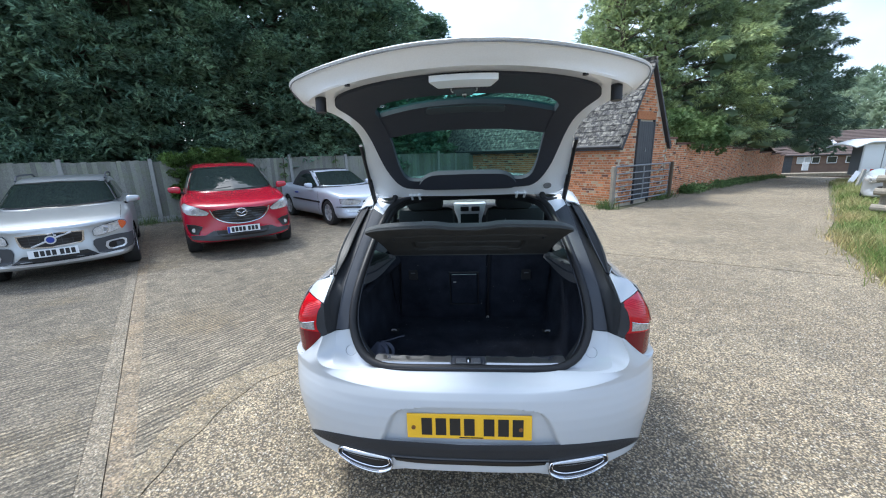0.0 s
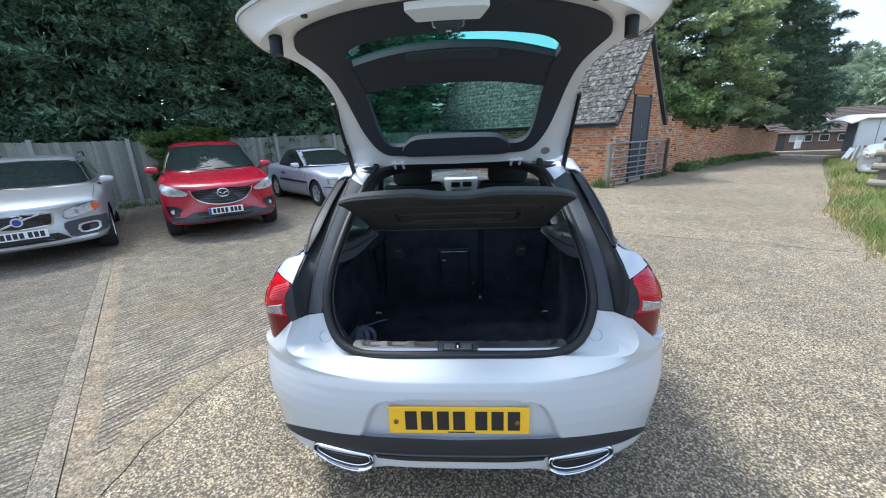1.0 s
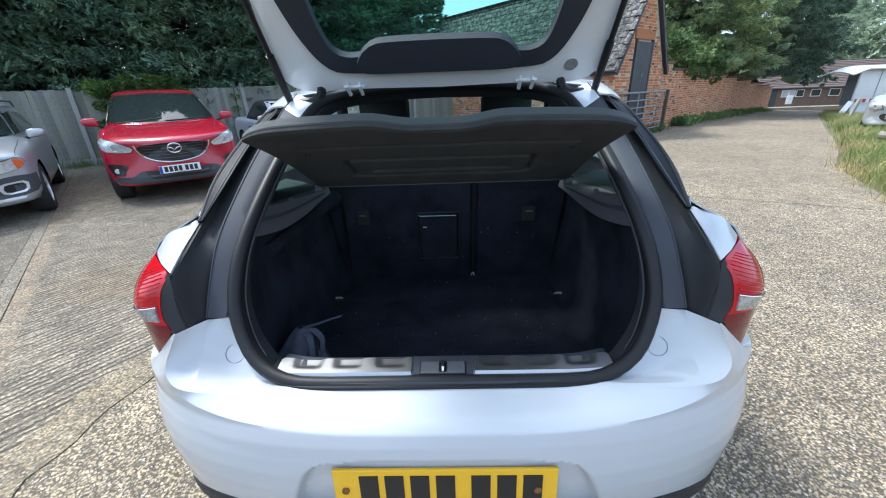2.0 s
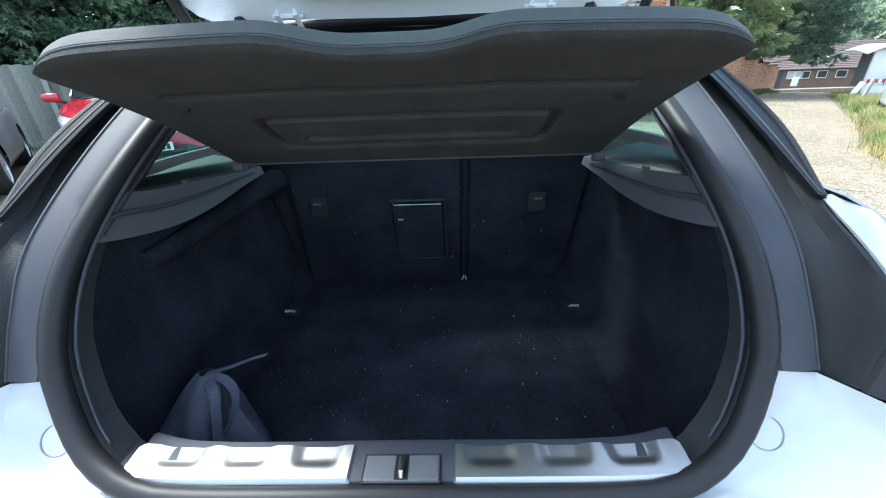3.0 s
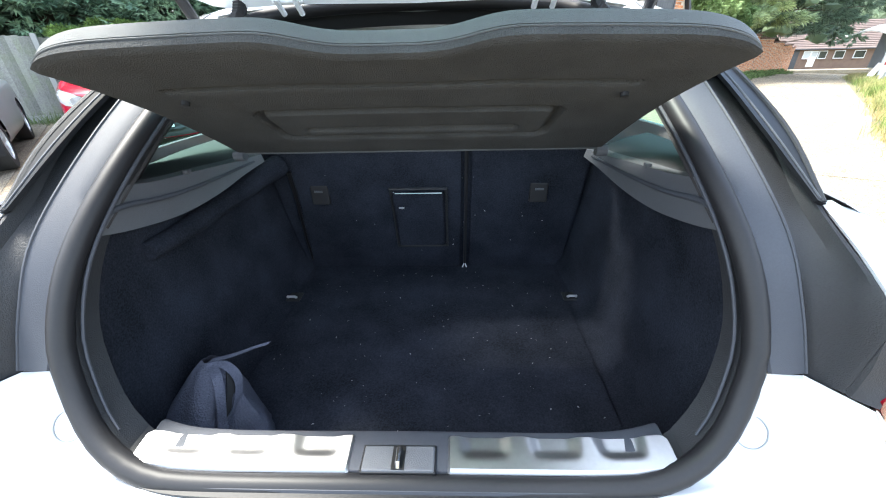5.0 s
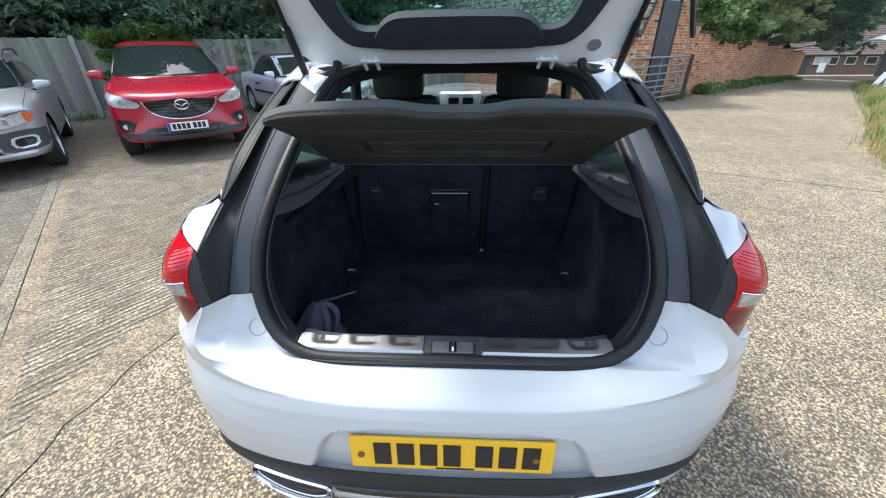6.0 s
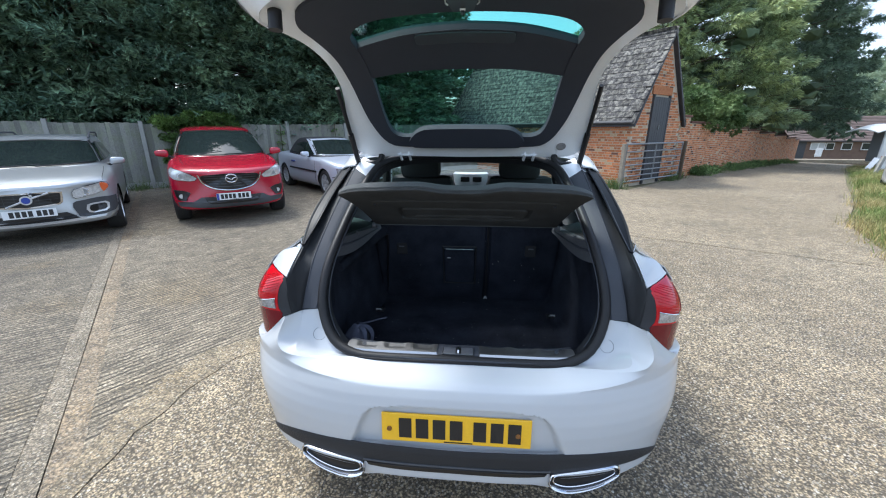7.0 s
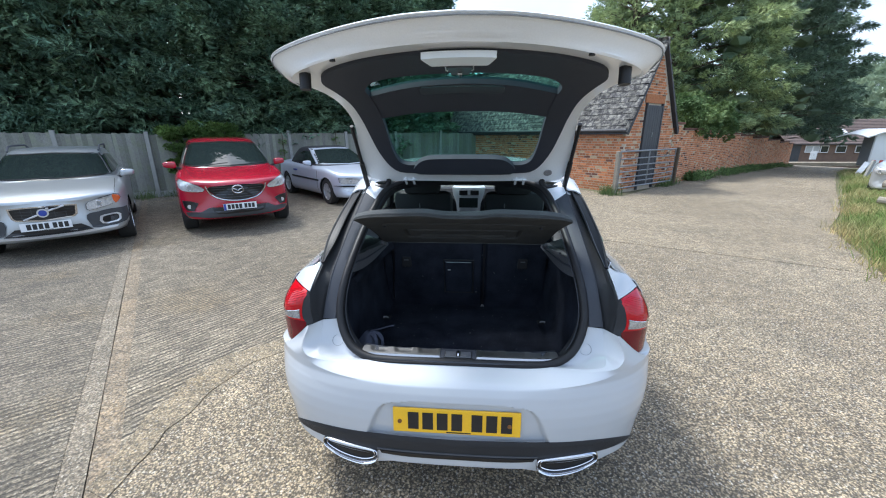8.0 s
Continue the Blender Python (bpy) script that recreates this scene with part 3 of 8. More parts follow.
def brick_mesh(w=0.215, h=0.065, d=0.04):
    bm = bmesh.new()
    b = 0.004
    lo = [bm.verts.new(p) for p in ((-w / 2, 0, -h / 2), (w / 2, 0, -h / 2), (w / 2, 0, h / 2), (-w / 2, 0, h / 2))]
    hi = [bm.verts.new(p) for p in ((-w / 2 + b, -d, -h / 2 + b), (w / 2 - b, -d, -h / 2 + b), (w / 2 - b, -d, h / 2 - b), (-w / 2 + b, -d, h / 2 - b))]
    for i in range(4):
        bm.faces.new((lo[i], lo[(i + 1) % 4], hi[(i + 1) % 4], hi[i]))
    bm.faces.new(hi)
    bmesh.ops.recalc_face_normals(bm, faces=bm.faces)
    me = bpy.data.meshes.new("brick")
    bm.to_mesh(me)
    bm.free()
    return me


def lay_bricks(parent, inside, x0, x1, z0, z1, place, limit, rng, seed_far=None):
    """Courses of brick where inside(x, z) holds; place(x, z) gives the pose on the wall. The first `limit` are objects, the rest one joined part."""
    meshes = []
    for w in (0.215, 0.102):
        for mt in (M_BRICK, M_BRICK_P, M_BRICK_D):
            me = brick_mesh(w)
            me.materials.append(mt)
            meshes.append(me)
    count, z, row = 0, z0 + 0.035, 0
    rest = {}
    while z < z1:
        x = x0 + (0.11 if row % 2 else 0.0)
        header = row % 3 == 2
        step = 0.1125 if header else 0.225
        while x < x1:
            if inside(x, z) and inside(x - step * 0.4, z) and inside(x + step * 0.4, z):
                r = rng.random()
                k = 1 if r < 0.08 else 2 if r < 0.13 else 0
                m = place(x + rng.uniform(-0.004, 0.004), z + rng.uniform(-0.003, 0.003)) @ pose(0, rng.uniform(-0.004, 0.004), 0, rng.uniform(-2, 2), rng.uniform(-1, 1), rng.uniform(-2, 2))
                me = meshes[(3 if header else 0) + k]
                if count < limit:
                    o = new("brick", me)
                    o.parent, o.matrix_local = parent, m
                    count += 1
                else:
                    rest.setdefault(k, []).append((m, me))
            x += step
        z += 0.075
        row += 1
    for k, items in rest.items():
        vs, fs = [], []
        for m, me in items:
            n0 = len(vs)
            vs += [tuple(m @ v.co) for v in me.vertices]
            fs += [[n0 + i for i in p.vertices] for p in me.polygons]
        me = bpy.data.meshes.new("brickwork")
        me.from_pydata(vs, [], fs)
        me.materials.append((M_BRICK_J, M_BRICK_P, M_BRICK_D)[k])
        o = new("brickwork", me)
        o.parent = parent
        o["kind"] = "stuff"
        o["label"] = ("orange-red bricks in lime mortar", "pale yellow bricks among the red", "dark burnt bricks among the red")[k]


def island_brick():
    m = M_BRICK.copy()
    m.name = "orange_red_brickwork"
    n, l = m.node_tree.nodes, m.node_tree.links
    for k in list(n):
        if k.bl_idname == "ShaderNodeObjectInfo":
            ge = n.new("ShaderNodeNewGeometry")
            for ln in list(k.outputs["Random"].links):
                l.new(ge.outputs["Random Per Island"], ln.to_socket)
            n.remove(k)
    return m


M_BRICK_J = island_brick()


def build_outbuilding():
    b = thing("outbuilding", "small red brick outbuilding with a steep mossy slate roof", "building", BLD)
    # mortar body, a gabled prism
    bm = bmesh.new()
    g = [(0, 0), (BW, 0), (BW, EAVE), (BW / 2, RIDGE - 0.05), (0, EAVE)]
    f0 = [bm.verts.new((x, 0.03, z - (0.3 if z == 0 else 0))) for x, z in g]
    f1 = [bm.verts.new((x, BL, z - (0.3 if z == 0 else 0))) for x, z in g]
    for v in f0 + f1:
        v.co.x = min(max(v.co.x, 0.03), BW - 0.03)
    bm.faces.new(f0)
    bm.faces.new(f1[::-1])
    for i in range(5):
        bm.faces.new((f0[i], f1[i], f1[(i + 1) % 5], f0[(i + 1) % 5]))
    bmesh.ops.recalc_face_normals(bm, faces=bm.faces)
    part("wall", bm, M_MORTAR, b, "lime mortar wall core")
    # doorway and plank door
    D0, D1, DH0, DH1 = 0.96, 1.82, 0.12, 2.50
    door = part("door", boxed(D0, -0.005, DH0, D1, 0.04, DH1), M_DOOR, b, "black painted plank door")
    k = 0
    while D0 + 0.13 * k < D1 - 0.05:
        x = D0 + 0.13 * k
        part("plank", boxed(x + 0.003, -0.022, DH0, min(x + 0.127, D1), -0.004, DH1), M_DOOR, door)
        k += 1
    part("door_latch", boxed(D0 + 0.40, -0.045, 1.60, D0 + 0.43, -0.02, 1.72), M_STEEL, door, "small steel latch")
    fr = bmesh.new()
    box(fr, D0 - 0.07, -0.035, 0, D0 - 0.002, 0.03, DH1 + 0.06)
    box(fr, D1 + 0.002, -0.035, 0, D1 + 0.07, 0.03, DH1 + 0.06)
    part("door_frame", fr, M_DOOR, b)
    part("lintel", boxed(D0 - 0.14, -0.014, DH1 + 0.062, D1 + 0.12, 0.03, DH1 + 0.28, bevel=0.006), M_BRICK, b, "weathered brick lintel over the door")
    # bargeboards
    for x0, x1, nm in ((-0.10, BW / 2, 1), (BW + 0.10, BW / 2, -1)):
        bb = bmesh.new()
        z0, z1 = EAVE - 0.10, RIDGE + 0.05
        q = [(x0, z0 - 0.02), (x1, z1 - 0.02), (x1, z1 - 0.09), (x0 + 0.05 * nm, z0 - 0.07)]
        a = [bb.verts.new((x, -0.10, z)) for x, z in q]
        c = [bb.verts.new((x, -0.06, z)) for x, z in q]
        bb.faces.new(a)
        bb.faces.new(c[::-1])
        for i in range(4):
            bb.faces.new((a[i], c[i], c[(i + 1) % 4], a[(i + 1) % 4]))
        bmesh.ops.recalc_face_normals(bb, faces=bb.faces)
        part("bargeboard", bb, M_DOOR, b, "dark bargeboard")
    part("gutter", tube([(-0.13, -0.06, EAVE - 0.05), (-0.13, BL, EAVE - 0.05)], 0.05, 10), M_DOOR, b, "black half-round gutter")
    part("eaves_board", boxed(-0.06, -0.02, EAVE - 0.16, -0.03, BL, EAVE - 0.02), M_DOOR, b)
    # roof: two boarded slopes with slates
    roof = bmesh.new()
    for s in (0, 1):
        pts = [(-0.12, EAVE - 0.11), (BW / 2, RIDGE), (BW / 2, RIDGE - 0.05), (-0.12, EAVE - 0.16)]
        if s:
            pts = [(BW - x, z) for x, z in pts]
        a = [roof.verts.new((x, -0.09, z)) for x, z in pts]
        c = [roof.verts.new((x, BL + 0.05, z)) for x, z in pts]
        roof.faces.new(a)
        roof.faces.new(c[::-1])
        for i in range(4):
            roof.faces.new((a[i], c[i], c[(i + 1) % 4], a[(i + 1) % 4]))
    bmesh.ops.recalc_face_normals(roof, faces=roof.faces)
    rf = part("roof", roof, M_DOOR, b, "boarded roof under mossy grey slates")
    part("ridge_tile", tube([(BW / 2, -0.11, RIDGE + 0.0), (BW / 2, BL + 0.06, RIDGE + 0.0)], 0.07, 8), M_SLATE, rf)
    rng = random.Random(5)
    run, rise = BW / 2 + 0.12, RIDGE - EAVE + 0.11
    L = math.hypot(run, rise)
    slope = math.degrees(math.atan2(rise, run))
    meshes = []
    for k in range(4):
        w, h = 0.262, 0.36
        bm = bmesh.new()
        j = [rng.uniform(-0.006, 0.006) for _ in range(4)]
        q = [(-w / 2, 0 + j[0]), (w / 2, 0 + j[1]), (w / 2, h), (-w / 2, h)]
        lo = [bm.verts.new((x, y, 0.0)) for x, y in q]
        hi = [bm.verts.new((x, y, 0.024 if y < 0.1 else 0.012)) for x, y in q]
        bm.faces.new(hi)
        for i in range(4):
            bm.faces.new((lo[i], lo[(i + 1) % 4], hi[(i + 1) % 4], hi[i]))
        bmesh.ops.recalc_face_normals(bm, faces=bm.faces)
        me = bpy.data.meshes.new("slate")
        bm.to_mesh(me)
        bm.free()
        me.materials.append(M_SLATE)
        meshes.append(me)
    count, rest = 0, []
    rows = int(L / 0.195)
    for side in (0, 1):
        for i in range(rows):
            cols = int((BL + 0.15) / 0.268)
            for c in range(cols):
                yy = -0.10 + 0.134 + 0.268 * c + (0.134 if i % 2 else 0)
                d = i * 0.195
                x, z = -0.13 + run * d / L, EAVE - 0.105 + rise * d / L
                m = pose(x, yy, z, 0, 0, -90) @ pose(0, 0, 0.012 + rng.uniform(0, 0.008), slope - 1.6 + rng.uniform(-0.8, 0.8), 0, 0) @ pose(0, 0, 0, 0, 0, rng.uniform(-1.5, 1.5))
                if side:
                    m = pose(BW - x, yy, z, 0, 0, 90) @ pose(0, 0, 0.012, slope - 2.5, 0, 0)
                me = meshes[rng.randrange(4)]
                if side == 0 and yy < 4.2 and count < 290:
                    o = new("slate", me)
                    o.parent, o.matrix_local = rf, m
                    count += 1
                else:
                    rest.append((m, me))
    vs, fs = [], []
    for m, me in rest:
        n0 = len(vs)
        vs += [tuple(m @ v.co) for v in me.vertices]
        fs += [[n0 + i for i in p.vertices] for p in me.polygons]
    me = bpy.data.meshes.new("slates")
    me.from_pydata(vs, [], fs)
    me.materials.append(M_SLATE)
    o = new("slates", me)
    o.parent = rf
    o["kind"] = "stuff"
    # bricks: gable, then the long side
    def gable(x, z):
        if not (0.0 < x < BW) or z < 0.02:
            return False
        top = EAVE + (RIDGE - EAVE) * (1 - abs(x - BW / 2) / (BW / 2)) - 0.12
        if z > top:
            return False
        return not (D0 - 0.08 < x < D1 + 0.08 and z < DH1 + 0.07) and not (D0 - 0.16 < x < D1 + 0.14 and DH1 + 0.04 < z < DH1 + 0.29)
    lay_bricks(b, gable, 0.0, BW, -0.02, RIDGE, lambda x, z: pose(x, 0.062, z), 280, rng)
    lay_bricks(b, lambda y, z: 0 < y < BL and z < EAVE - 0.15, 0.0, BL, -0.02, EAVE, lambda y, z: pose(0.062, y, z, 0, 0, -90), 0, rng)


def build_gate():
    g = thing("field_gate", "galvanised five-bar steel field gate leaning by the brick gable", "gate", pose(4.10, 9.95, 0, 0, 0, 40))
    part("gate_frame", tube([(0.16, 0, 0.16), (0.16, 0, 1.20), (3.45, 0, 1.20), (3.45, 0, 0.16)], 0.026, 10, True), M_STEEL, g)
    for z in (0.31, 0.46, 0.62, 0.79, 0.99):
        part("bar", tube([(0.16, 0, z), (3.45, 0, z)], 0.019, 8), M_STEEL, g)
    part("stay", tube([(1.75, 0, 0.16), (1.75, 0, 1.20)], 0.02, 8), M_STEEL, g)
    p = thing("gate_post", "square grey weathered timber gate post", "post", pose(4.10, 9.95, 0, 0, 0, 40))
    part("post", boxed(-0.03, -0.05, -0.2, 0.07, 0.05, 1.22, bevel=0.012), M_TIMBER, p)
    part("hinge_pin", tube([(0.1, 0, 1.05), (0.18, 0, 1.05)], 0.015, 8), M_STEEL, p)
    q = thing("gate_post", "dark weathered timber post at the gate's latch end", "post", pose(4.10 + 3.62 * 0.766, 9.95 + 3.62 * 0.643, 0, 0, 0, 40))
    part("post", boxed(-0.045, -0.05, -0.2, 0.045, 0.05, 1.24, bevel=0.012), M_BARK, q)


def build_garden_wall():
    """The long brick wall along the lane, stepping down with the ground."""
    p0 = Vector((6.66, 12.28))
    ang = math.degrees(math.atan2(0.730, 0.684))
    w = thing("wall_lane", "long old red brick wall along the lane", "wall", pose(p0.x, p0.y, 0, 0, 0, ang), kind="structure")
    rng = random.Random(8)
    length, k = 30.5, 0
    s = 0.0
    while s < length:
        seg = 0.9 if s == 0 else 3.0 if s < 12 else 5.0
        e = min(length, s + seg)
        mx, my = p0.x + 0.684 * (s + e) / 2, p0.y + 0.730 * (s + e) / 2
        base = gz(mx, my)
        top = base + (2.02 if s == 0 else 1.86)
        part("core", boxed(s, 0.03, base - 0.5, e, 0.24, top - 0.04), M_MORTAR, w, "mortar core of the wall")
        part("coping", boxed(s, -0.03, top - 0.04, e, 0.27, top + 0.03, bevel=0.012), M_BRICK_D, w, "weathered brick coping")
        lay_bricks(w, lambda x, z: s - 0.11 < x < e + 0.11 and z < top - 0.05, s, e, base - 0.15, top, lambda x, z: pose(x, 0.062, z), 200 if s == 0 else 30 if s < 4 else 0, rng)
        s = e


# ---- trees ----
def spray(vs, fs, p, out, size, rng, thin=0.13):
    """A fan of small leaflets that starts at p and points along out."""
    d = out.normalized()
    a = d.cross(Vector((rng.uniform(-1, 1), rng.uniform(-1, 1), rng.uniform(-0.3, 1)))).normalized()
    b = d.cross(a)
    for k in range(5):
        t = (k - 2) * 0.42 + rng.uniform(-0.12, 0.12)
        ln = size * (1.0 - 0.12 * abs(k - 2)) * rng.uniform(0.75, 1.15)
        u = (d * math.cos(t) + a * math.sin(t)).normalized()
        s = u.cross(b).normalized() * size * thin
        droop = Vector((0, 0, -size * 0.18 * rng.random()))
        n0 = len(vs)
        vs += [tuple(p), tuple(p + u * ln * 0.5 + s + b * size * 0.08), tuple(p + u * ln + droop), tuple(p + u * ln * 0.5 - s + b * size * 0.08)]
        fs.append((n0, n0 + 1, n0 + 2, n0 + 3))


def crown(name, clumps, rng, size, per, material, parent, flat=0.55, thin=0.13, label=""):
    """Foliage: each clump (centre, radius, way out) bears a layer of sprays."""
    vs, fs = [], []
    for c, r, out in clumps:
        for _ in range(int(per * r * r)):
            v = Vector((rng.gauss(0, 1), rng.gauss(0, 1), rng.gauss(0, 1))).normalized()
            v.z *= flat
            p = c + v * r * rng.uniform(0.55, 1.0)
            d = (v * 0.9 + out * 0.9 + Vector((0, 0, rng.uniform(-0.25, 0.35))))
            spray(vs, fs, p, d, size * rng.uniform(0.7, 1.3), rng, thin)
    me = bpy.data.meshes.new(name)
    me.from_pydata(vs, [], fs)
    me.materials.append(material)
    ob = new(name, me)
    ob.parent = parent
    if label:
        ob["label"] = label
    return ob


def lumps(bm, clumps, f=0.72):
    """Filler lumps in the heart of a crown, added to block the sky, so that only chance gaps let light through."""
    for c, r, _ in clumps:
        m = Matrix.Translation(c) @ Matrix.Diagonal((r * f, r * f, r * f * 0.6, 1))
        bmesh.ops.create_icosphere(bm, subdivisions=1, radius=1.0, matrix=m)


def conifer(name, label, m, height, radius, seed, material, size=0.28, per=75, low=0.4, tip=0.45, count=120, group="", taper=1.0, lean=0.0, flat=0.55, thin=0.13, heart=0.0):
    rng = random.Random(seed)
    t = thing(name, label, "tree", m, group)
    tr = tube([(0, 0, -0.3), (0.05, 0.02, height * 0.3), (0.02, -0.03, height * 0.65), (0.0, 0.0, height * 0.97)], 0.20, 10, taper=0.03)
    clumps = []
    for i in range(count):
        f = (i + rng.random()) / count
        z = low + (height - low) * (1 - (1 - f) ** 1.25)
        k = (1 - ((z - low) / (height - low)) ** 2.2) * taper + tip * 0.25
        rr = radius * max(0.12, k) * rng.uniform(0.70, 1.06)
        a = i * 2.399 + rng.uniform(-0.4, 0.4)
        out = Vector((math.cos(a), math.sin(a), 0))
        c = out * rr + Vector((lean * z, 0, z + rng.uniform(-0.15, 0.15)))
        clumps.append((c, rng.uniform(0.5, 0.95) * (0.6 + 0.4 * k), out))
        if i % 3 == 0:
            tube([(0, 0, max(0.3, z - 0.5)), tuple(c * 0.6 + Vector((0, 0, (z - 0.2) * 0.4))), tuple(c)], 0.045, 5, bm=tr, taper=0.012)
    part("trunk", tr, M_BARK, t, smooth=True)
    crown("crown", clumps, rng, size, per, material, t, flat, thin)
    # added lumps close sky holes and stand in for the shaded inside
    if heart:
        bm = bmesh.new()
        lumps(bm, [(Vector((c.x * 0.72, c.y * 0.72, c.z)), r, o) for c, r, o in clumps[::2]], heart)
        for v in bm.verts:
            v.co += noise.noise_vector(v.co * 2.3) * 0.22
        part("crown_filler", bm, M_CROWN_FILL, t, "filler lumps inside the crown, dark green for its inner shade")["kind"] = "stuff"
    return t


def build_hedge():
    n = Vector((-FENCE_D.y, FENCE_D.x))
    rng = random.Random(21)
    kinds = []
    # unseen tops at this end are raised to block sun from the estate
    for k in range(3):
        q = FENCE_P + FENCE_D * (-8.6 + 2.1 * k) + n * 2.9
        kinds.append(conifer("conifer_tree", "tall dark green conifer in a dense hedge row behind the fence", pose(q.x, q.y, 0, 0, 0, 40 * k), 16.4 - 0.4 * k, 2.3, 30 + k, M_LEAF_H, count=250, per=150, size=0.235, low=1.75, group="conifer hedge", taper=0.95, tip=0.9, flat=0.42, thin=0.105))
    for i in range(3, 11):
        q = FENCE_P + FENCE_D * (-8.6 + 2.1 * i + rng.uniform(-0.2, 0.2)) + n * (2.9 + rng.uniform(-0.2, 0.6) + (3.4 if i > 8 else 0.0))
        s = 0.98 if i < 4 else 0.85 if i == 4 else 0.70 if i < 8 else 0.60 if i == 8 else 0.70 if i == 9 else 0.56
        o = copy_thing(kinds[i % 3], pose(q.x, q.y, 0, 0, 0, rng.uniform(0, 360)))
        o.scale = (1, 1, s)
    # second row behind, closing most of the gaps
    for i in range(0, 6):
        q = FENCE_P + FENCE_D * (-10.5 + 3.6 * i) + n * 6.6
        o = copy_thing(kinds[i % 3], pose(q.x, q.y, 0, 0, 0, rng.uniform(0, 360)))
        o.scale = (1.15, 1.15, 0.76 if i < 4 else 0.46)


def build_ivy():
    """Ivy spilling over the fence between the estate and the red car."""
    n = Vector((-FENCE_D.y, FENCE_D.x))
    rng = random.Random(3)
    q = FENCE_P + FENCE_D * 1.0
    t = thing("ivy_bush", "thick glossy green ivy spilling over the fence", "ivy", pose(q.x, q.y, 0, 0, 0, math.degrees(math.atan2(FENCE_D.y, FENCE_D.x))))
    clumps = []
    for i in range(90):
        x = rng.uniform(-0.65, 1.15)
        z = rng.uniform(0.75, 2.12) - abs(x - 0.2) * 0.22
        clumps.append((Vector((x, -0.20 + rng.uniform(-0.12, 0.40), z)), rng.uniform(0.16, 0.28), Vector((0, -1, 0.2))))
    st = tube([(0.1, 0.12, 0), (0.05, 0.10, 0.9), (0.2, 0.10, 1.7)], 0.03, 6, taper=0.015)
    part("stem", st, M_BARK, t)
    crown("leaves", clumps, rng, 0.10, 2600, M_LEAF_I, t)
    for s, zz in ((3.45, 1.3), (5.2, 1.5)):
        q = FENCE_P + FENCE_D * s
        t = thing("ivy", "thin strands of ivy climbing a fence post", "ivy", pose(q.x, q.y, 0, 0, 0, math.degrees(math.atan2(FENCE_D.y, FENCE_D.x))))
        clumps = [(Vector((rng.uniform(-0.12, 0.12), -0.06, zz * 0.5 + rng.uniform(0, 0.9))), 0.12, Vector((0, -1, 0))) for _ in range(12)]
        part("stem", tube([(0, -0.04, 0), (0.02, -0.05, 1.8)], 0.012, 5), M_BARK, t)
        crown("leaves", clumps, rng, 0.07, 900, M_LEAF_I, t)


def build_right_trees():
    side = Vector((-0.730, 0.684))
    def at(s, o):
        q = Vector((6.66, 12.28)) + LANE * s + side * o
        return q.x, q.y, gz(q.x, q.y)
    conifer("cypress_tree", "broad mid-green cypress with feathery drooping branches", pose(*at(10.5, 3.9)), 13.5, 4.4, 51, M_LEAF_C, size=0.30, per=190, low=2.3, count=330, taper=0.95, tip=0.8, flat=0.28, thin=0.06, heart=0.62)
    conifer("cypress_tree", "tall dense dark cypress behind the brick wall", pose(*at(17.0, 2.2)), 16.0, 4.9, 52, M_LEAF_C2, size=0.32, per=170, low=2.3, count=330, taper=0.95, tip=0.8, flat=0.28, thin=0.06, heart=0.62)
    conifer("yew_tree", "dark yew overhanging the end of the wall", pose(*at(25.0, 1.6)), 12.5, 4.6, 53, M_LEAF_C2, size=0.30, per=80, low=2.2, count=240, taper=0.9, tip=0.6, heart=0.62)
    conifer("larch_tree", "airy light-green tree with sparse spreading branches", pose(*at(6.4, 4.6)), 10.5, 2.4, 54, M_LEAF_C, size=0.24, per=75, low=2.6, count=150, taper=0.9, tip=0.9, flat=0.3, thin=0.07)
    # ivy and shrub over the wall
    rng = random.Random(9)
    x, y, z = at(3.4, 0.3)
    t = thing("shrub", "green ivy and shrub hanging over the brick wall", "shrub", pose(x, y, z, 0, 0, math.degrees(math.atan2(0.730, 0.684))))
    clumps = []
    for i in range(70):
        u = rng.uniform(-0.9, 4.2)
        clumps.append((Vector((u, rng.uniform(-0.35, 0.7), rng.uniform(1.75, 3.2) - 0.10 * abs(u - 1.2))), rng.uniform(0.25, 0.5), Vector((0, -1, 0.1))))
    st = bmesh.new()
    for u in (0.0, 1.4, 2.8):
        tube([(u, 0.5, 0), (u + 0.1, 0.4, 1.3), (u + 0.3, 0.1, 2.3)], 0.05, 6, bm=st, taper=0.02)
    part("stem", st, M_BARK, t)
    crown("leaves", clumps, rng, 0.13, 700, M_LEAF_S, t)


def far_wood():
    """Woods that close the distance, one mass of foliage on a low rise."""
    rng = random.Random(17)
    t = thing("far_wood", "hazy green woodland on the rise behind the roofs", "woods", pose(0, 0, 0), kind="stuff")
    clumps = []
    for i in range(420):
        a = rng.uniform(-0.2, 1.25)
        r = rng.uniform(85, 120)
        h = rng.uniform(0, 1)
        x, y = r * math.sin(a), r * math.cos(a)
        clumps.append((Vector((x, y, -3 + h * (11 + (r - 85) * 0.22) * (0.55 + 0.5 * math.sin(a * 9 + 1) ** 2))), rng.uniform(2.2, 4.2), Vector((-math.sin(a), -math.cos(a), 0.4))))
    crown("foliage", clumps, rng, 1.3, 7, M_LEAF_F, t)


build_fence()
build_outbuilding()
build_gate()
build_garden_wall()
build_hedge()
build_ivy()
build_right_trees()
far_wood()


# ---- the white hatchback ----
def plan(x, hw, y0, depth=0.62, n=3.0):
    """Rounded tail in plan: how far forward the skin lies at half-width x."""
    k = min(1.0, abs(x) / hw)
    return y0 + depth * (1 - (1 - k ** n) ** (1 / n))


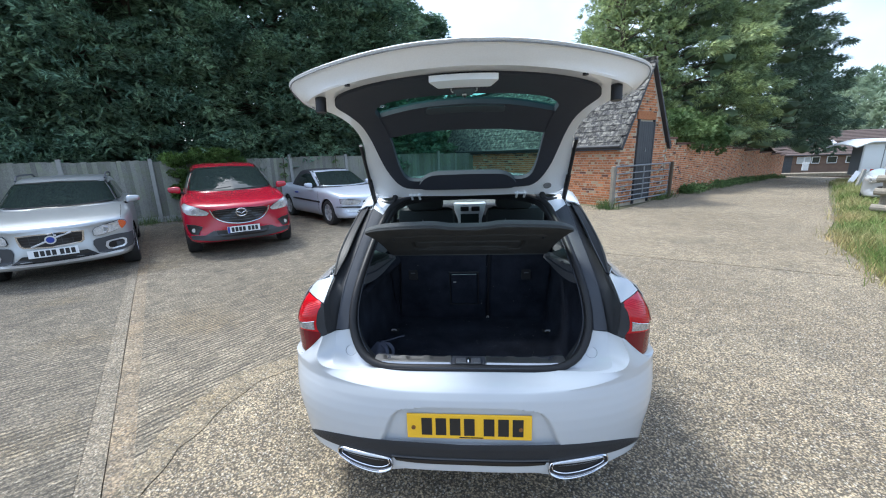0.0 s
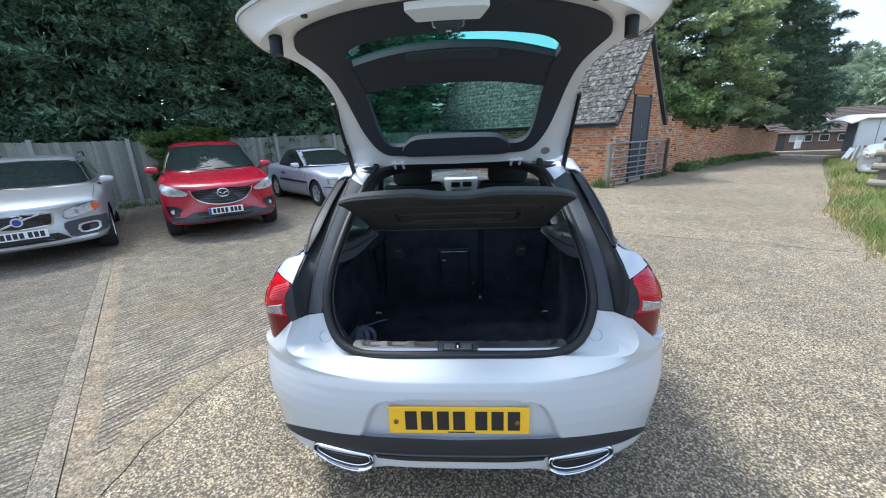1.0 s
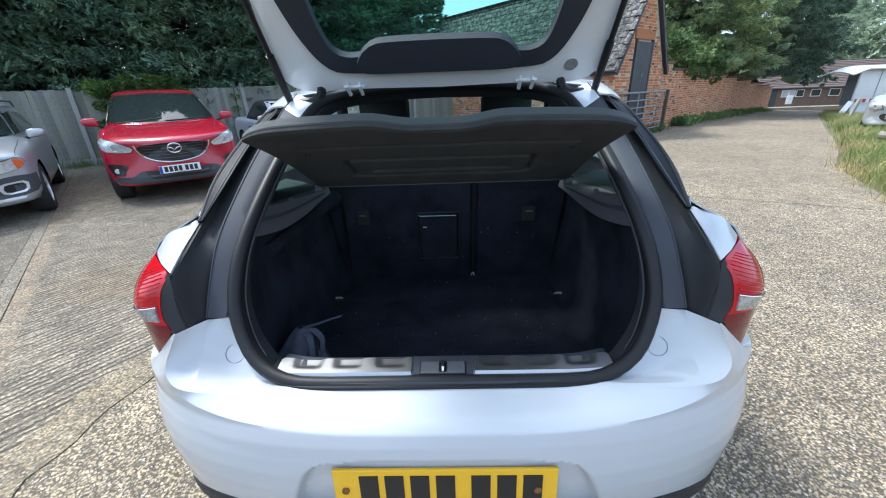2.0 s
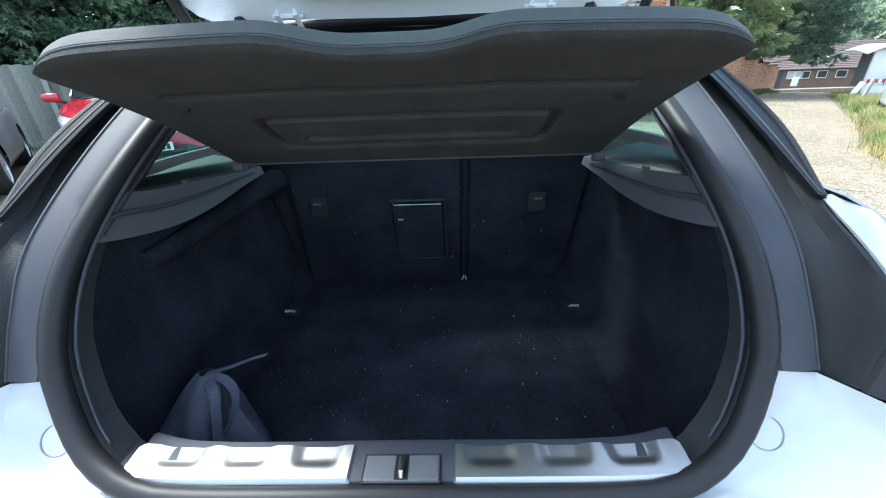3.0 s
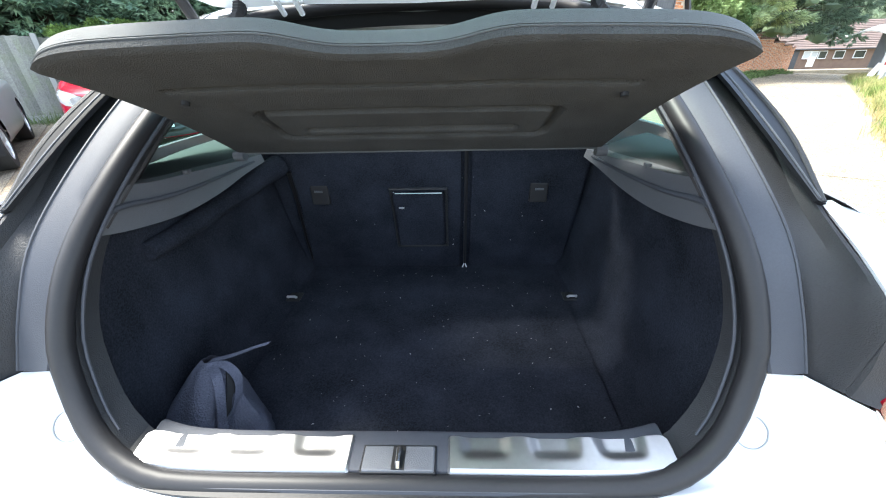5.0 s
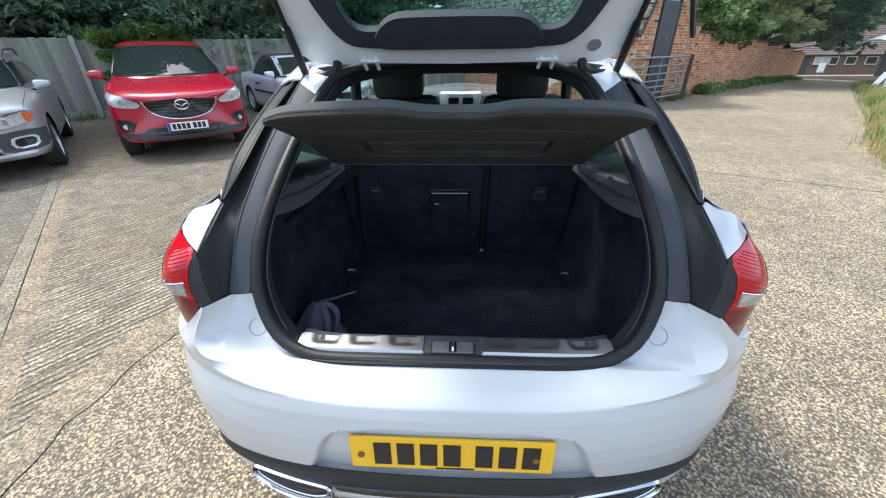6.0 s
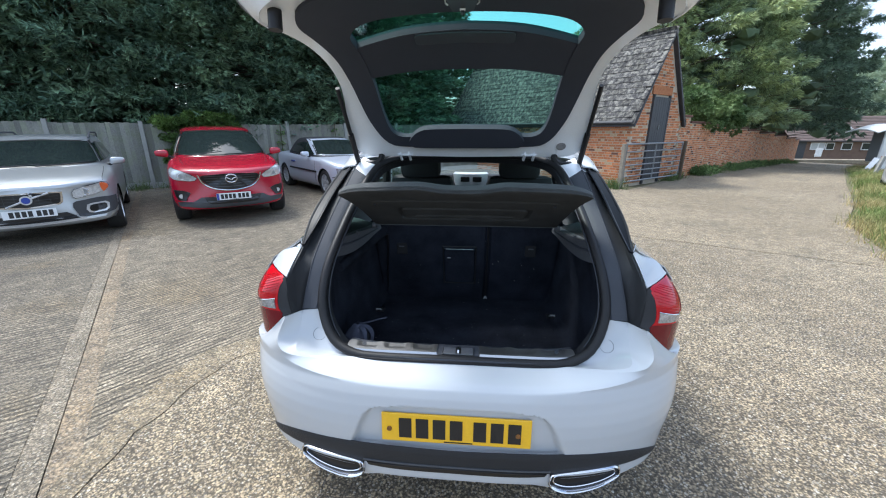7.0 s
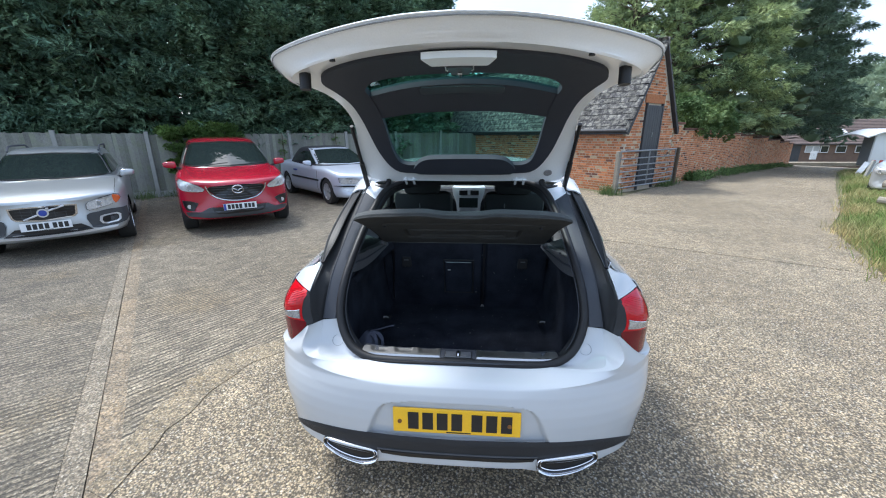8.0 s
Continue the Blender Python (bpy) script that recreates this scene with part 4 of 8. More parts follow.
def plate(parent, m, w=0.52, h=0.111, material=M_PLATE_Y, band=True, screws=True):
    """A number plate; its characters are plain bars."""
    p = part("number_plate", boxed(-w / 2, -0.004, -h / 2, w / 2, 0.004, h / 2, bevel=0.002), material, parent)
    p.matrix_local = m
    x = -w / 2 + 0.062
    for cw in (0.044, 0.044, 0.044, 0.044, 0.0, 0.044, 0.044, 0.044):
        if cw == 0:
            x += 0.022
            continue
        part("character_bar", boxed(x, -0.0062, -0.0385, x + cw, -0.004, 0.0385), M_INK, p)
        x += cw + 0.0155
    part("maker_bar", boxed(-0.04, -0.0058, -h / 2 + 0.005, 0.06, -0.004, -h / 2 + 0.009), M_INK, p)
    if screws:
        for sx in (-0.232, 0.215):
            part("screw", tube([(sx, -0.004, -0.005), (sx, -0.0085, -0.005)], 0.009, 10), M_RUST, p, "rusty screw head")
    return p


M_SHELFTOP = mat("grey_grained_shelf_top", (0.066, 0.071, 0.073), 0.7, 0.0, 0.1, 10, 400, bump=0.4, bump_scale=700)
M_SILLPL = mat("brushed_steel_plate", (0.46, 0.46, 0.47), 0.36, 1.0, 0.05, 10, 150)
M_PILLARGL = mat("black_gloss_pillar", (0.008, 0.009, 0.011), 0.42, 0.0, 0.1, 5, 60, spec=0.15)
M_PILLARIN = mat("brown_grey_pillar_trim", (0.030, 0.028, 0.029), 0.6, 0.0, 0.1, 10, 300, bump=0.2, bump_scale=600, spec=0.3)
M_RUST = mat("rusty_screw", (0.22, 0.10, 0.03), 0.8, 0.3, 0.3, 60, 200)

# opening edges, right half, from the middle of the sill up to the middle of the roof
SEAL = [(0, 0.128, 0.764), (0.30, 0.128, 0.764), (0.40, 0.138, 0.772), (0.475, 0.168, 0.805), (0.520, 0.208, 0.870), (0.536, 0.245, 0.950), (0.530, 0.310, 1.050), (0.512, 0.42, 1.150), (0.492, 0.58, 1.255), (0.468, 0.73, 1.340), (0.435, 0.85, 1.400), (0.36, 0.93, 1.430), (0.20, 0.955, 1.445), (0, 0.96, 1.450)]
RIDGE_IN = [(0.545, 0.205, 0.900), (0.614, 0.222, 0.897), (0.604, 0.262, 0.985), (0.590, 0.325, 1.085), (0.572, 0.46, 1.195), (0.560, 0.62, 1.292), (0.556, 0.80, 1.378), (0.553, 0.95, 1.43)]
JAMB = [(0.640, 0.184, 0.897), (0.648, 0.188, 0.955), (0.655, 0.205, 1.032), (0.650, 0.350, 1.118), (0.655, 0.47, 1.203), (0.647, 0.63, 1.285), (0.638, 0.83, 1.365), (0.634, 1.02, 1.420)]


def tailgate_point(x, s, lift=0.0):
    """A point of the raised tailgate's inner face: x across, s metres from the hinge edge, lift outwards."""
    prof = TG_PROFILE
    s = max(0.0, min(s, TG_LEN))
    y = float(np.interp(s, TG_S, prof[:, 0]))
    z = float(np.interp(s, TG_S, prof[:, 1]))
    e = 0.01
    y2, z2 = float(np.interp(min(s + e, TG_LEN), TG_S, prof[:, 0])), float(np.interp(min(s + e, TG_LEN), TG_S, prof[:, 1]))
    y1, z1 = float(np.interp(max(s - e, 0), TG_S, prof[:, 0])), float(np.interp(max(s - e, 0), TG_S, prof[:, 1]))
    ty, tz = y2 - y1, z2 - z1
    ln = math.hypot(ty, tz) or 1
    ny, nz = tz / ln, -ty / ln
    k = min(1.0, s / 1.12)
    drop = 0.155 * x * x * k
    pull = 0.40 * x * x * max(0.0, k - 0.45)
    return Vector((x, y + ny * lift + pull, z + nz * lift - drop))


TG_PROFILE = curve_pts([(0.875, 1.440), (0.80, 1.525), (0.72, 1.620), (0.58, 1.765), (0.40, 1.868), (0.20, 1.928), (0.05, 1.950), (-0.070, 1.954)], 70)
TG_S = np.concatenate([[0], np.cumsum(np.linalg.norm(np.diff(TG_PROFILE, axis=0), axis=1))])
TG_LEN = float(TG_S[-1])


def ring_on_gate(outer, inner, n, lift, thick, flip=False):
    """A flat frame between two outlines of the tailgate, with thickness."""
    a, b = loop(outer, n), loop(inner, n)
    rows = []
    for k in range(4):
        f = k / 3
        rows.append([tailgate_point(*(p * (1 - f) + q * f), lift) for p, q in zip(a, b)])
    top = [[tailgate_point(*(p * (1 - f) + q * f), lift + thick) for p, q in zip(a, b)] for f in (1.0, 0.66, 0.33, 0.0)]
    bm = grid(rows + top + rows[:1], True)
    bmesh.ops.remove_doubles(bm, verts=bm.verts, dist=0.0001)
    bmesh.ops.recalc_face_normals(bm, faces=bm.faces)
    return bm


def loop(half, n):
    """A closed outline, evenly spaced, from its right half (starts and ends on the middle line)."""
    h = [np.array(p, float) for p in half]
    pts = np.array(h + [np.array((-p[0], p[1])) for p in h[-2:0:-1]] + [h[0]])
    s = np.concatenate([[0], np.cumsum(np.linalg.norm(np.diff(pts, axis=0), axis=1))])
    u = np.linspace(0, s[-1], n, endpoint=False)
    return np.stack([np.interp(u, s, pts[:, k]) for k in (0, 1)], 1)


def fill_on_gate(outline, lift, thick, n=64, rings=6):
    a = loop(outline, n)
    mid = a.mean(0)
    def face(h):
        return [[tailgate_point(*(mid + (p - mid) * f), h) for p in a] for f in np.linspace(1, 0.001, rings)]
    bm = grid(face(lift)[::-1] + face(lift + thick), True)
    bmesh.ops.recalc_face_normals(bm, faces=bm.faces)
    return bm


def smooth_half(pts, n=26):
    return [tuple(p) for p in curve_pts(pts, n)]


def snap_arch(bm, wheels, zc, r, least=0.45):
    """Draws the cut edge of each wheel arch onto a clean arc."""
    for v in bm.verts:
        if abs(v.co.x) > least and any(e.is_boundary for e in v.link_edges):
            for wy in wheels:
                d = math.hypot(v.co.y - wy, v.co.z - zc)
                if r - 0.07 < d < r + 0.07:
                    v.co.y, v.co.z = wy + (v.co.y - wy) * r / d, zc + (v.co.z - zc) * r / d


# bumper sections: height, half-width, how far back the middle lies
TAIL = np.array([(0.30, 0.872, 0.004), (0.335, 0.876, -0.012), (0.36, 0.880, -0.018), (0.41, 0.886, -0.019), (0.46, 0.893, -0.021), (0.51, 0.901, -0.024), (0.56, 0.906, -0.026), (0.61, 0.908, -0.024), (0.65, 0.908, -0.018), (0.69, 0.907, -0.009), (0.715, 0.906, 0.000), (0.73, 0.905, 0.006), (0.78, 0.902, 0.010)])


def tail_y(x, z):
    """How far forward the bumper's face lies."""
    return plan(x, float(np.interp(z, TAIL[:, 0], TAIL[:, 1])), float(np.interp(z, TAIL[:, 0], TAIL[:, 2])))


def ease(v):
    v = min(1.0, max(0.0, v))
    return v * v * (3 - 2 * v)


def build_hatchback():
    car = thing("hatchback_car", "pearl white five-door hatchback parked with its tailgate raised", "car")

    # bumper: a top that narrows towards the corners and a face with the plate recess pressed in;
    # pairs of points on the upper edge and on the rounded crease below it
    pairs = [((0, 0.103, 0.761), (0, 0.004, 0.722)), ((0.15, 0.103, 0.761), (0.15, 0.005, 0.722)), ((0.30, 0.103, 0.762), (0.30, 0.011, 0.725)), ((0.45, 0.097, 0.765), (0.46, 0.032, 0.735)), ((0.56, 0.086, 0.772), (0.57, 0.060, 0.748)), ((0.63, 0.086, 0.784), (0.645, 0.090, 0.764)), ((0.664, 0.098, 0.803), (0.69, 0.114, 0.770)), ((0.675, 0.118, 0.832), (0.73, 0.140, 0.772)), ((0.657, 0.155, 0.896), (0.765, 0.170, 0.772)), ((0.700, 0.167, 0.860), (0.79, 0.194, 0.770)), ((0.736, 0.187, 0.820), (0.81, 0.218, 0.768)), ((0.756, 0.202, 0.786), (0.835, 0.252, 0.764)), ((0.822, 0.272, 0.783), (0.868, 0.312, 0.758)), ((0.880, 0.430, 0.784), (0.893, 0.430, 0.750))]
    both = curve_pts([np.array(a + b) for a, b in pairs], 230)
    rim, brow = both[:, :3], both[:, 3:]
    rows = []
    for f in (0.0, 0.05, 0.25, 0.5, 0.7, 0.82, 0.9, 0.96, 1.0):
        flat = np.clip(1 - brow[:, :1] / 0.62, 0, 1)
        lift = flat * np.array((0, -0.004, 0.010)) * math.sin(math.pi * f ** 1.6)
        rows.append(mirrored([tuple(p) for p in rim * (1 - f) + brow * f + lift]))
    low = [(0, 0.350), (0.28, 0.350), (0.33, 0.336), (0.40, 0.314), (0.50, 0.322), (0.60, 0.350), (0.66, 0.360), (0.78, 0.345), (0.90, 0.280)]
    lx, lz = [p[0] for p in low], [p[1] for p in low]
    for f in np.linspace(0, 1, 72)[1:]:
        half = []
        for p in brow:
            end = float(np.interp(p[0], lx, lz))
            z = p[2] * (1 - f) + end * f
            hw = float(np.interp(z, TAIL[:, 0], TAIL[:, 1]))
            x = p[0] * (1 - f * 0.9 * max(0.0, p[0] - 0.5) / 0.4 * (1 - hw / 0.905))
            y = tail_y(x, z) + (p[1] - tail_y(p[0], p[2])) * max(0.0, 1 - 6 * f)
            edge = float(np.interp(z, [0.49, 0.525, 0.57, 0.615, 0.640, 0.650, 0.657], [0.374, 0.358, 0.342, 0.320, 0.294, 0.262, 0.20]))
            y += 0.023 * ease((edge + 0.010 - x) / 0.024) * ease((0.662 - z) / 0.014) * ease((z - 0.46) / 0.02)
            half.append((x, y, z))
        rows.append(mirrored(half))
    rows.append([(x * 0.985, y + 0.05, z + 0.004) for x, y, z in rows[-1]])
    bm = grid(rows)
    bmesh.ops.recalc_face_normals(bm, faces=bm.faces)
    part("rear_bumper", bm, M_WHITE, car, "pearl white rear bumper", smooth=True)

    # ledge from the bumper's top to the seal, folded at the corners beside the lamps
    n = 70
    seal_low = curve_pts(SEAL[:5] + [(0.541, 0.215, 0.905)], n)
    crease = curve_pts([(0, 0.114, 0.765), (0.30, 0.113, 0.765), (0.42, 0.108, 0.766), (0.52, 0.098, 0.772), (0.582, 0.096, 0.782), (0.606, 0.110, 0.793), (0.611, 0.146, 0.808), (0.614, 0.180, 0.840), (0.617, 0.222, 0.893)], n)
    fold = curve_pts([a for a, b in pairs[:9]], n)
    sag = [ease((i / (n - 1) - 0.50) / 0.20) * (1 - ease((i / (n - 1) - 0.80) / 0.20)) for i in range(n)]
    bm = grid([mirrored([tuple(p + np.array((0, 0.020 * k - 0.001, -0.012 * k)) * math.sin(f * math.pi)) for p, k in zip(seal_low * (1 - f) + crease * f, sag)]) for f in np.linspace(0, 1, 9)])
    bmesh.ops.recalc_face_normals(bm, faces=bm.faces)
    ledge_tree = tree_of(bm)
    ledge = part("boot_ledge", bm, M_WHITE, car, "white painted ledge round the boot opening", smooth=True)
    bm = grid([mirrored([tuple(p) for p in crease * (1 - f) + fold * f]) for f in (0.0, 0.04, 0.5, 0.95, 1.0)])
    bmesh.ops.recalc_face_normals(bm, faces=bm.faces)
    part("ledge_corner", bm, M_WHITE, ledge, "white corner panel beside the lamp", smooth=True)
    for sg in (-1, 1):
        c, out, _, _ = ledge_tree.ray_cast(Vector((sg * 0.541, -2, 0.8125)), Vector((0, 1, 0)))
        out = out if out.y < 0 else -out
        side = out.cross(Vector((0, 0, 1))).normalized()
        rise = side.cross(out)
        cap = part("towing_cap", tube([c - out * 0.015, c + out * 0.002], 0.0235, 28), M_WHITE, car, "round white access cap")
        part("cap_ring", tube([c + out * 0.0022 + 0.0245 * (math.cos(t) * side + math.sin(t) * rise) for t in np.linspace(0, 2 * math.pi, 32, endpoint=False)], 0.0014, 6, True), M_STEEL, cap)

    # dark insert along the bumper and the lower grille
    top = [(0, 0.491), (0.20, 0.495), (0.36, 0.494), (0.46, 0.490), (0.57, 0.480), (0.66, 0.458), (0.73, 0.424), (0.782, 0.380)]
    bot = [(0, 0.402), (0.20, 0.402), (0.34, 0.404), (0.45, 0.412), (0.56, 0.408), (0.64, 0.402), (0.71, 0.392), (0.776, 0.376)]
    part("bumper_insert", strip_on(curve_pts(top, 60), curve_pts(bot, 60), 0.006), M_BLACKPL, car, "dark grey plastic insert across the bumper", smooth=True)
    part("insert_lip", tube(mirrored([(x, tail_y(x, 0.421) - 0.007, 0.421) for x in np.linspace(0, 0.335, 20)]), 0.004, 8), M_CLADDING, car, "grey moulded lip over the slot", smooth=True)
    part("lower_grille", strip_on(curve_pts([(0, 0.417), (0.20, 0.415), (0.325, 0.413)], 20), curve_pts([(0, 0.390), (0.20, 0.390), (0.315, 0.396)], 20), 0.009), M_GRILLE, car, "black slot between the exhausts", smooth=True)
    # exhaust finishers: slanting chrome frames with a dark mouth
    for sg in (-1, 1):
        o = [(0.590, 0.410), (0.560, 0.424), (0.460, 0.426), (0.352, 0.417), (0.334, 0.396), (0.338, 0.358), (0.398, 0.326), (0.50, 0.334), (0.584, 0.366), (0.597, 0.392)]
        o = curve_pts(o + o[:1], 60)[:-1]
        c = o.mean(0)
        def at(k, d):
            q = [c + (p - c) * np.array((1 - (1 - k) * 0.34, k * 0.88)) for p in o]
            return [(sg * x, tail_y(x, 0.37) - d + 0.10 * (z - 0.375), z) for x, z in q]
        bm = grid([at(1.0, -0.03), at(1.03, 0.006), at(1.01, 0.016), at(0.95, 0.020), at(0.89, 0.018), at(0.85, 0.010), at(0.82, -0.02)], True)
        bmesh.ops.recalc_face_normals(bm, faces=bm.faces)
        ex = part("exhaust_trim", bm, M_CHROME, car, "chrome exhaust finisher", smooth=True)
        part("pipe_mouth", grid([at(0.88, 0.004), at(0.4, 0.002), at(0.02, 0.002)], True), M_GRILLE, ex, "dark slatted mouth")
        part("inner_ring", tube(at(0.60, 0.008), 0.0026, 6, True), M_CHROME, ex, smooth=True)
    plate(car, pose(0, -0.0105, 0.573, -4, 0, 0))

    # body sides
    S = {0.335: [(0.74, 0.30), (0.83, 0.34), (0.858, 0.55), (0.862, 0.74), (0.838, 0.915), (0.787, 1.056), (0.671, 1.130)],
         0.45: [(0.76, 0.27), (0.875, 0.33), (0.897, 0.55), (0.893, 0.76), (0.857, 0.93), (0.80, 1.052), (0.684, 1.131)],
         0.70: [(0.79, 0.24), (0.905, 0.32), (0.928, 0.55), (0.92, 0.78), (0.875, 0.96), (0.82, 1.05), (0.715, 1.125)],
         1.1: [(0.80, 0.22), (0.915, 0.30), (0.935, 0.55), (0.925, 0.80), (0.888, 0.96), (0.835, 1.04), (0.745, 1.11)],
         2.0: [(0.80, 0.20), (0.90, 0.30), (0.93, 0.55), (0.925, 0.80), (0.895, 0.93), (0.85, 1.0), (0.765, 1.06)],
         3.1: [(0.80, 0.20), (0.90, 0.30), (0.925, 0.55), (0.91, 0.78), (0.88, 0.90), (0.82, 0.96), (0.74, 1.02)],
         3.9: [(0.74, 0.22), (0.86, 0.32), (0.89, 0.50), (0.87, 0.72), (0.82, 0.85), (0.74, 0.92), (0.60, 0.96)],
         4.3: [(0.60, 0.22), (0.70, 0.30), (0.74, 0.45), (0.70, 0.62), (0.62, 0.76), (0.50, 0.83), (0.40, 0.86)],
         4.5: [(0.30, 0.24), (0.40, 0.30), (0.45, 0.42), (0.43, 0.55), (0.36, 0.68), (0.30, 0.72), (0.20, 0.75)]}
    ys = sorted(S)
    dense = curve_pts([np.concatenate([[y], np.array(S[y]).ravel()]) for y in ys], 70)
    for sg in (-1, 1):
        rows = []
        for r in dense:
            pr = curve_pts(r[1:].reshape(-1, 2), 18)
            y = r[0]
            row = []
            for x, z in pr:
                row.append((sg * x, y, z))
            rows.append(row)
        bm = grid(rows)
        bmesh.ops.recalc_face_normals(bm, faces=bm.faces)
        # wheel arches
        gone = [f for f in bm.faces if min(math.hypot(f.calc_center_median().y - wy, f.calc_center_median().z - 0.33) for wy in (1.0, 3.70)) < 0.365]
        bmesh.ops.delete(bm, geom=gone, context="FACES")
        snap_arch(bm, (1.0, 3.70), 0.33, 0.365)
        thicken(bm, 0.004)
        part("body_side", bm, M_WHITE, car, "white painted body side", smooth=True)
        for wy in (1.0, 3.70):
            bm = grid([[(sg * x, wy + 0.37 * math.cos(a), 0.33 + 0.37 * math.sin(a)) for a in np.linspace(-0.4, math.pi + 0.4, 24)] for x in (0.60, 0.925)])
            part("arch_liner", bm, M_BLACKPL, car)
            wheel(car, sg * 0.775, wy, 0.34, 0.23, sg, 5)
    # bonnet, front and underside
    rows = [[(-r[-2] + 2 * r[-2] * k / 16, r[0], r[-1] + 0.035 * math.sin(math.pi * k / 16)) for k in range(17)] for r in dense if r[0] > 3.05]
    bm = grid(rows)
    thicken(bm, 0.004)
    part("bonnet", bm, M_WHITE, car, smooth=True)
    bm = grid([[(-0.30 + 0.6 * k / 8, 4.5 + 0.02 * math.sin(math.pi * k / 8), z) for k in range(9)] for z in (0.24, 0.40, 0.55, 0.72)])
    thicken(bm, 0.01)
    part("front_grille", bm, M_GRILLE, car)
    part("underbody", boxed(-0.66, 0.50, 0.20, 0.66, 4.3, 0.27, bevel=0.02), M_BLACKPL, car, "black underside")
    # roof, windscreen, side glass
    edge = JAMB[3:] + [(0.645, 1.35, 1.455), (0.645, 1.9, 1.465), (0.64, 2.35, 1.44), (0.63, 2.6, 1.405)]
    roof_edge = curve_pts([p for p in edge if p[1] >= 1.0], 24)
    rows = []
    for x, y, z in roof_edge:
        back = 0.0
        rows.append([(x * math.sin(a), y - 0.06 * math.cos(a) * (1 if y < 1.3 else 0), z + 0.065 * math.cos(a) ** 1.2 * min(1, 0.55 + y * 0.4)) for a in np.linspace(-math.pi / 2, math.pi / 2, 25)])
    bm = grid(rows)
    thicken(bm, 0.02)
    part("roof", bm, M_WHITE, car, "white roof panel", smooth=True)
    rows = [[(x * math.sin(a) * 0.97, y, z - 0.03 + 0.05 * math.cos(a)) for a in np.linspace(-math.pi / 2, math.pi / 2, 17)] for x, y, z in roof_edge]
    bm = grid(rows)
    thicken(bm, 0.01)
    part("headliner", bm, M_TRIM, car, "grey headliner", smooth=True)
    rows = [[(0.66 * t * (1 + 0.14 * k), 2.60 + 0.72 * k + 0.10 * (1 - t * t) * k, 1.435 - 0.43 * k + 0.03 * (1 - t * t)) for t in np.linspace(-1, 1, 13)] for k in np.linspace(0, 1, 7)]
    ws = part("windscreen", grid(rows), M_CLEAR, car, smooth=True)
    ws.visible_shadow = False
    for sg in (-1, 1):
        up = curve_pts(edge, 60)
        dn = curve_pts([(r[-2], r[0], r[-1]) for r in dense if 0.3 < r[0] < 3.2] , 60)
        dn[0] = up[0]
        rows = []
        for f in np.linspace(0, 1, 6):
            rows.append([(sg * (a[0] * (1 - f) + b[0] * f + 0.02 * math.sin(f * math.pi)), a[1] * (1 - f) + b[1] * f, a[2] * (1 - f) + b[2] * f) for a, b in zip(up, dn)])
        cut = next(i for i, p in enumerate(up) if p[1] > 1.22)
        for nm, a, b, mt, lb in (("quarter_window", 6, cut + 1, M_TINT_L, "green tinted quarter light"), ("side_window", cut, 60, M_TINT, "dark tinted door glass")):
            win = part(nm, grid([r[a:b] for r in rows]), mt, car, lb, smooth=True)
            win.visible_shadow = nm == "quarter_window"
        part("window_trim", tube([(sg * (p[0] + 0.004), p[1], p[2]) for p in curve_pts([tuple(q) for q in dn], 40)], 0.0022, 6), M_CHROME, car, "chrome window trim")
        for k in (24, 40):
            a, b = up[k], dn[k]
            part("door_pillar", tube([(sg * a[0] * 0.98, a[1], a[2]), (sg * (b[0] - 0.02), b[1], b[2])], 0.035, 8), M_BLACKPL, car)
        part("roof_rail", tube([(sg * p[0], p[1], p[2] + 0.004) for p in up], 0.006, 8), M_BLACKPL, car, "black window surround")
        bm = grid([[(sg * p[0], p[1], p[2]) for p in r] for r in (curve_pts([(0.572, 0.865, 1.398), (0.578, 0.95, 1.425), (0.585, 1.04, 1.446)], 8), curve_pts([(0.612, 0.850, 1.394), (0.618, 0.94, 1.420), (0.622, 1.04, 1.442)], 8), curve_pts([(0.640, 0.835, 1.378), (0.646, 0.93, 1.404), (0.648, 1.04, 1.430)], 8))])
        thicken(bm, 0.006)
        part("roof_corner", bm, M_WHITE, car, "white rear corner of the roof", smooth=True)
        gl = curve_pts([(p[0] + 0.004, p[1] - 0.004, p[2] + 0.003) for p in JAMB[3:]], 30)
        gi = curve_pts([(p[0] - (0.012 if i == 0 else 0.044), p[1] - 0.004, p[2] + 0.010) for i, p in enumerate(JAMB[3:])], 30)
        go = [(p[0] + 0.002, p[1] + 0.05, p[2] - 0.03) for p in gl]
        bm = grid([[(sg * p[0], p[1], p[2]) for p in r] for r in (gi, gl, go)])
        thicken(bm, 0.006)
        part("quarter_glass_edge", bm, M_PILLARGL, car, "glossy black rear pillar glass", smooth=True)
        bm = tube([(sg * p[0], p[1], p[2]) for p in curve_pts([(q[0] - (0.014 if i == 0 else 0.040), q[1] - 0.008, q[2] + 0.014) for i, q in enumerate(JAMB[3:])], 24)], 0.0018, 6)
        part("pillar_trim", bm, M_JAMB, car, "thin grey pillar trim")

    # black jambs and rubber seal round the opening
    for sg in (-1, 1):
        k = 40
        s = curve_pts([(0.541, 0.215, 0.905)] + [p for p in SEAL if p[2] > 0.94 and p[0] > 0.43], k)
        r = curve_pts(RIDGE_IN[1:], k)
        j = curve_pts(JAMB, k)
        def sheet(nm, rows, mt, lb):
            bm = grid([[(sg * p[0], p[1], p[2]) for p in row] for row in rows])
            thicken(bm, 0.005)
            part(nm, bm, mt, car, lb, smooth=True)
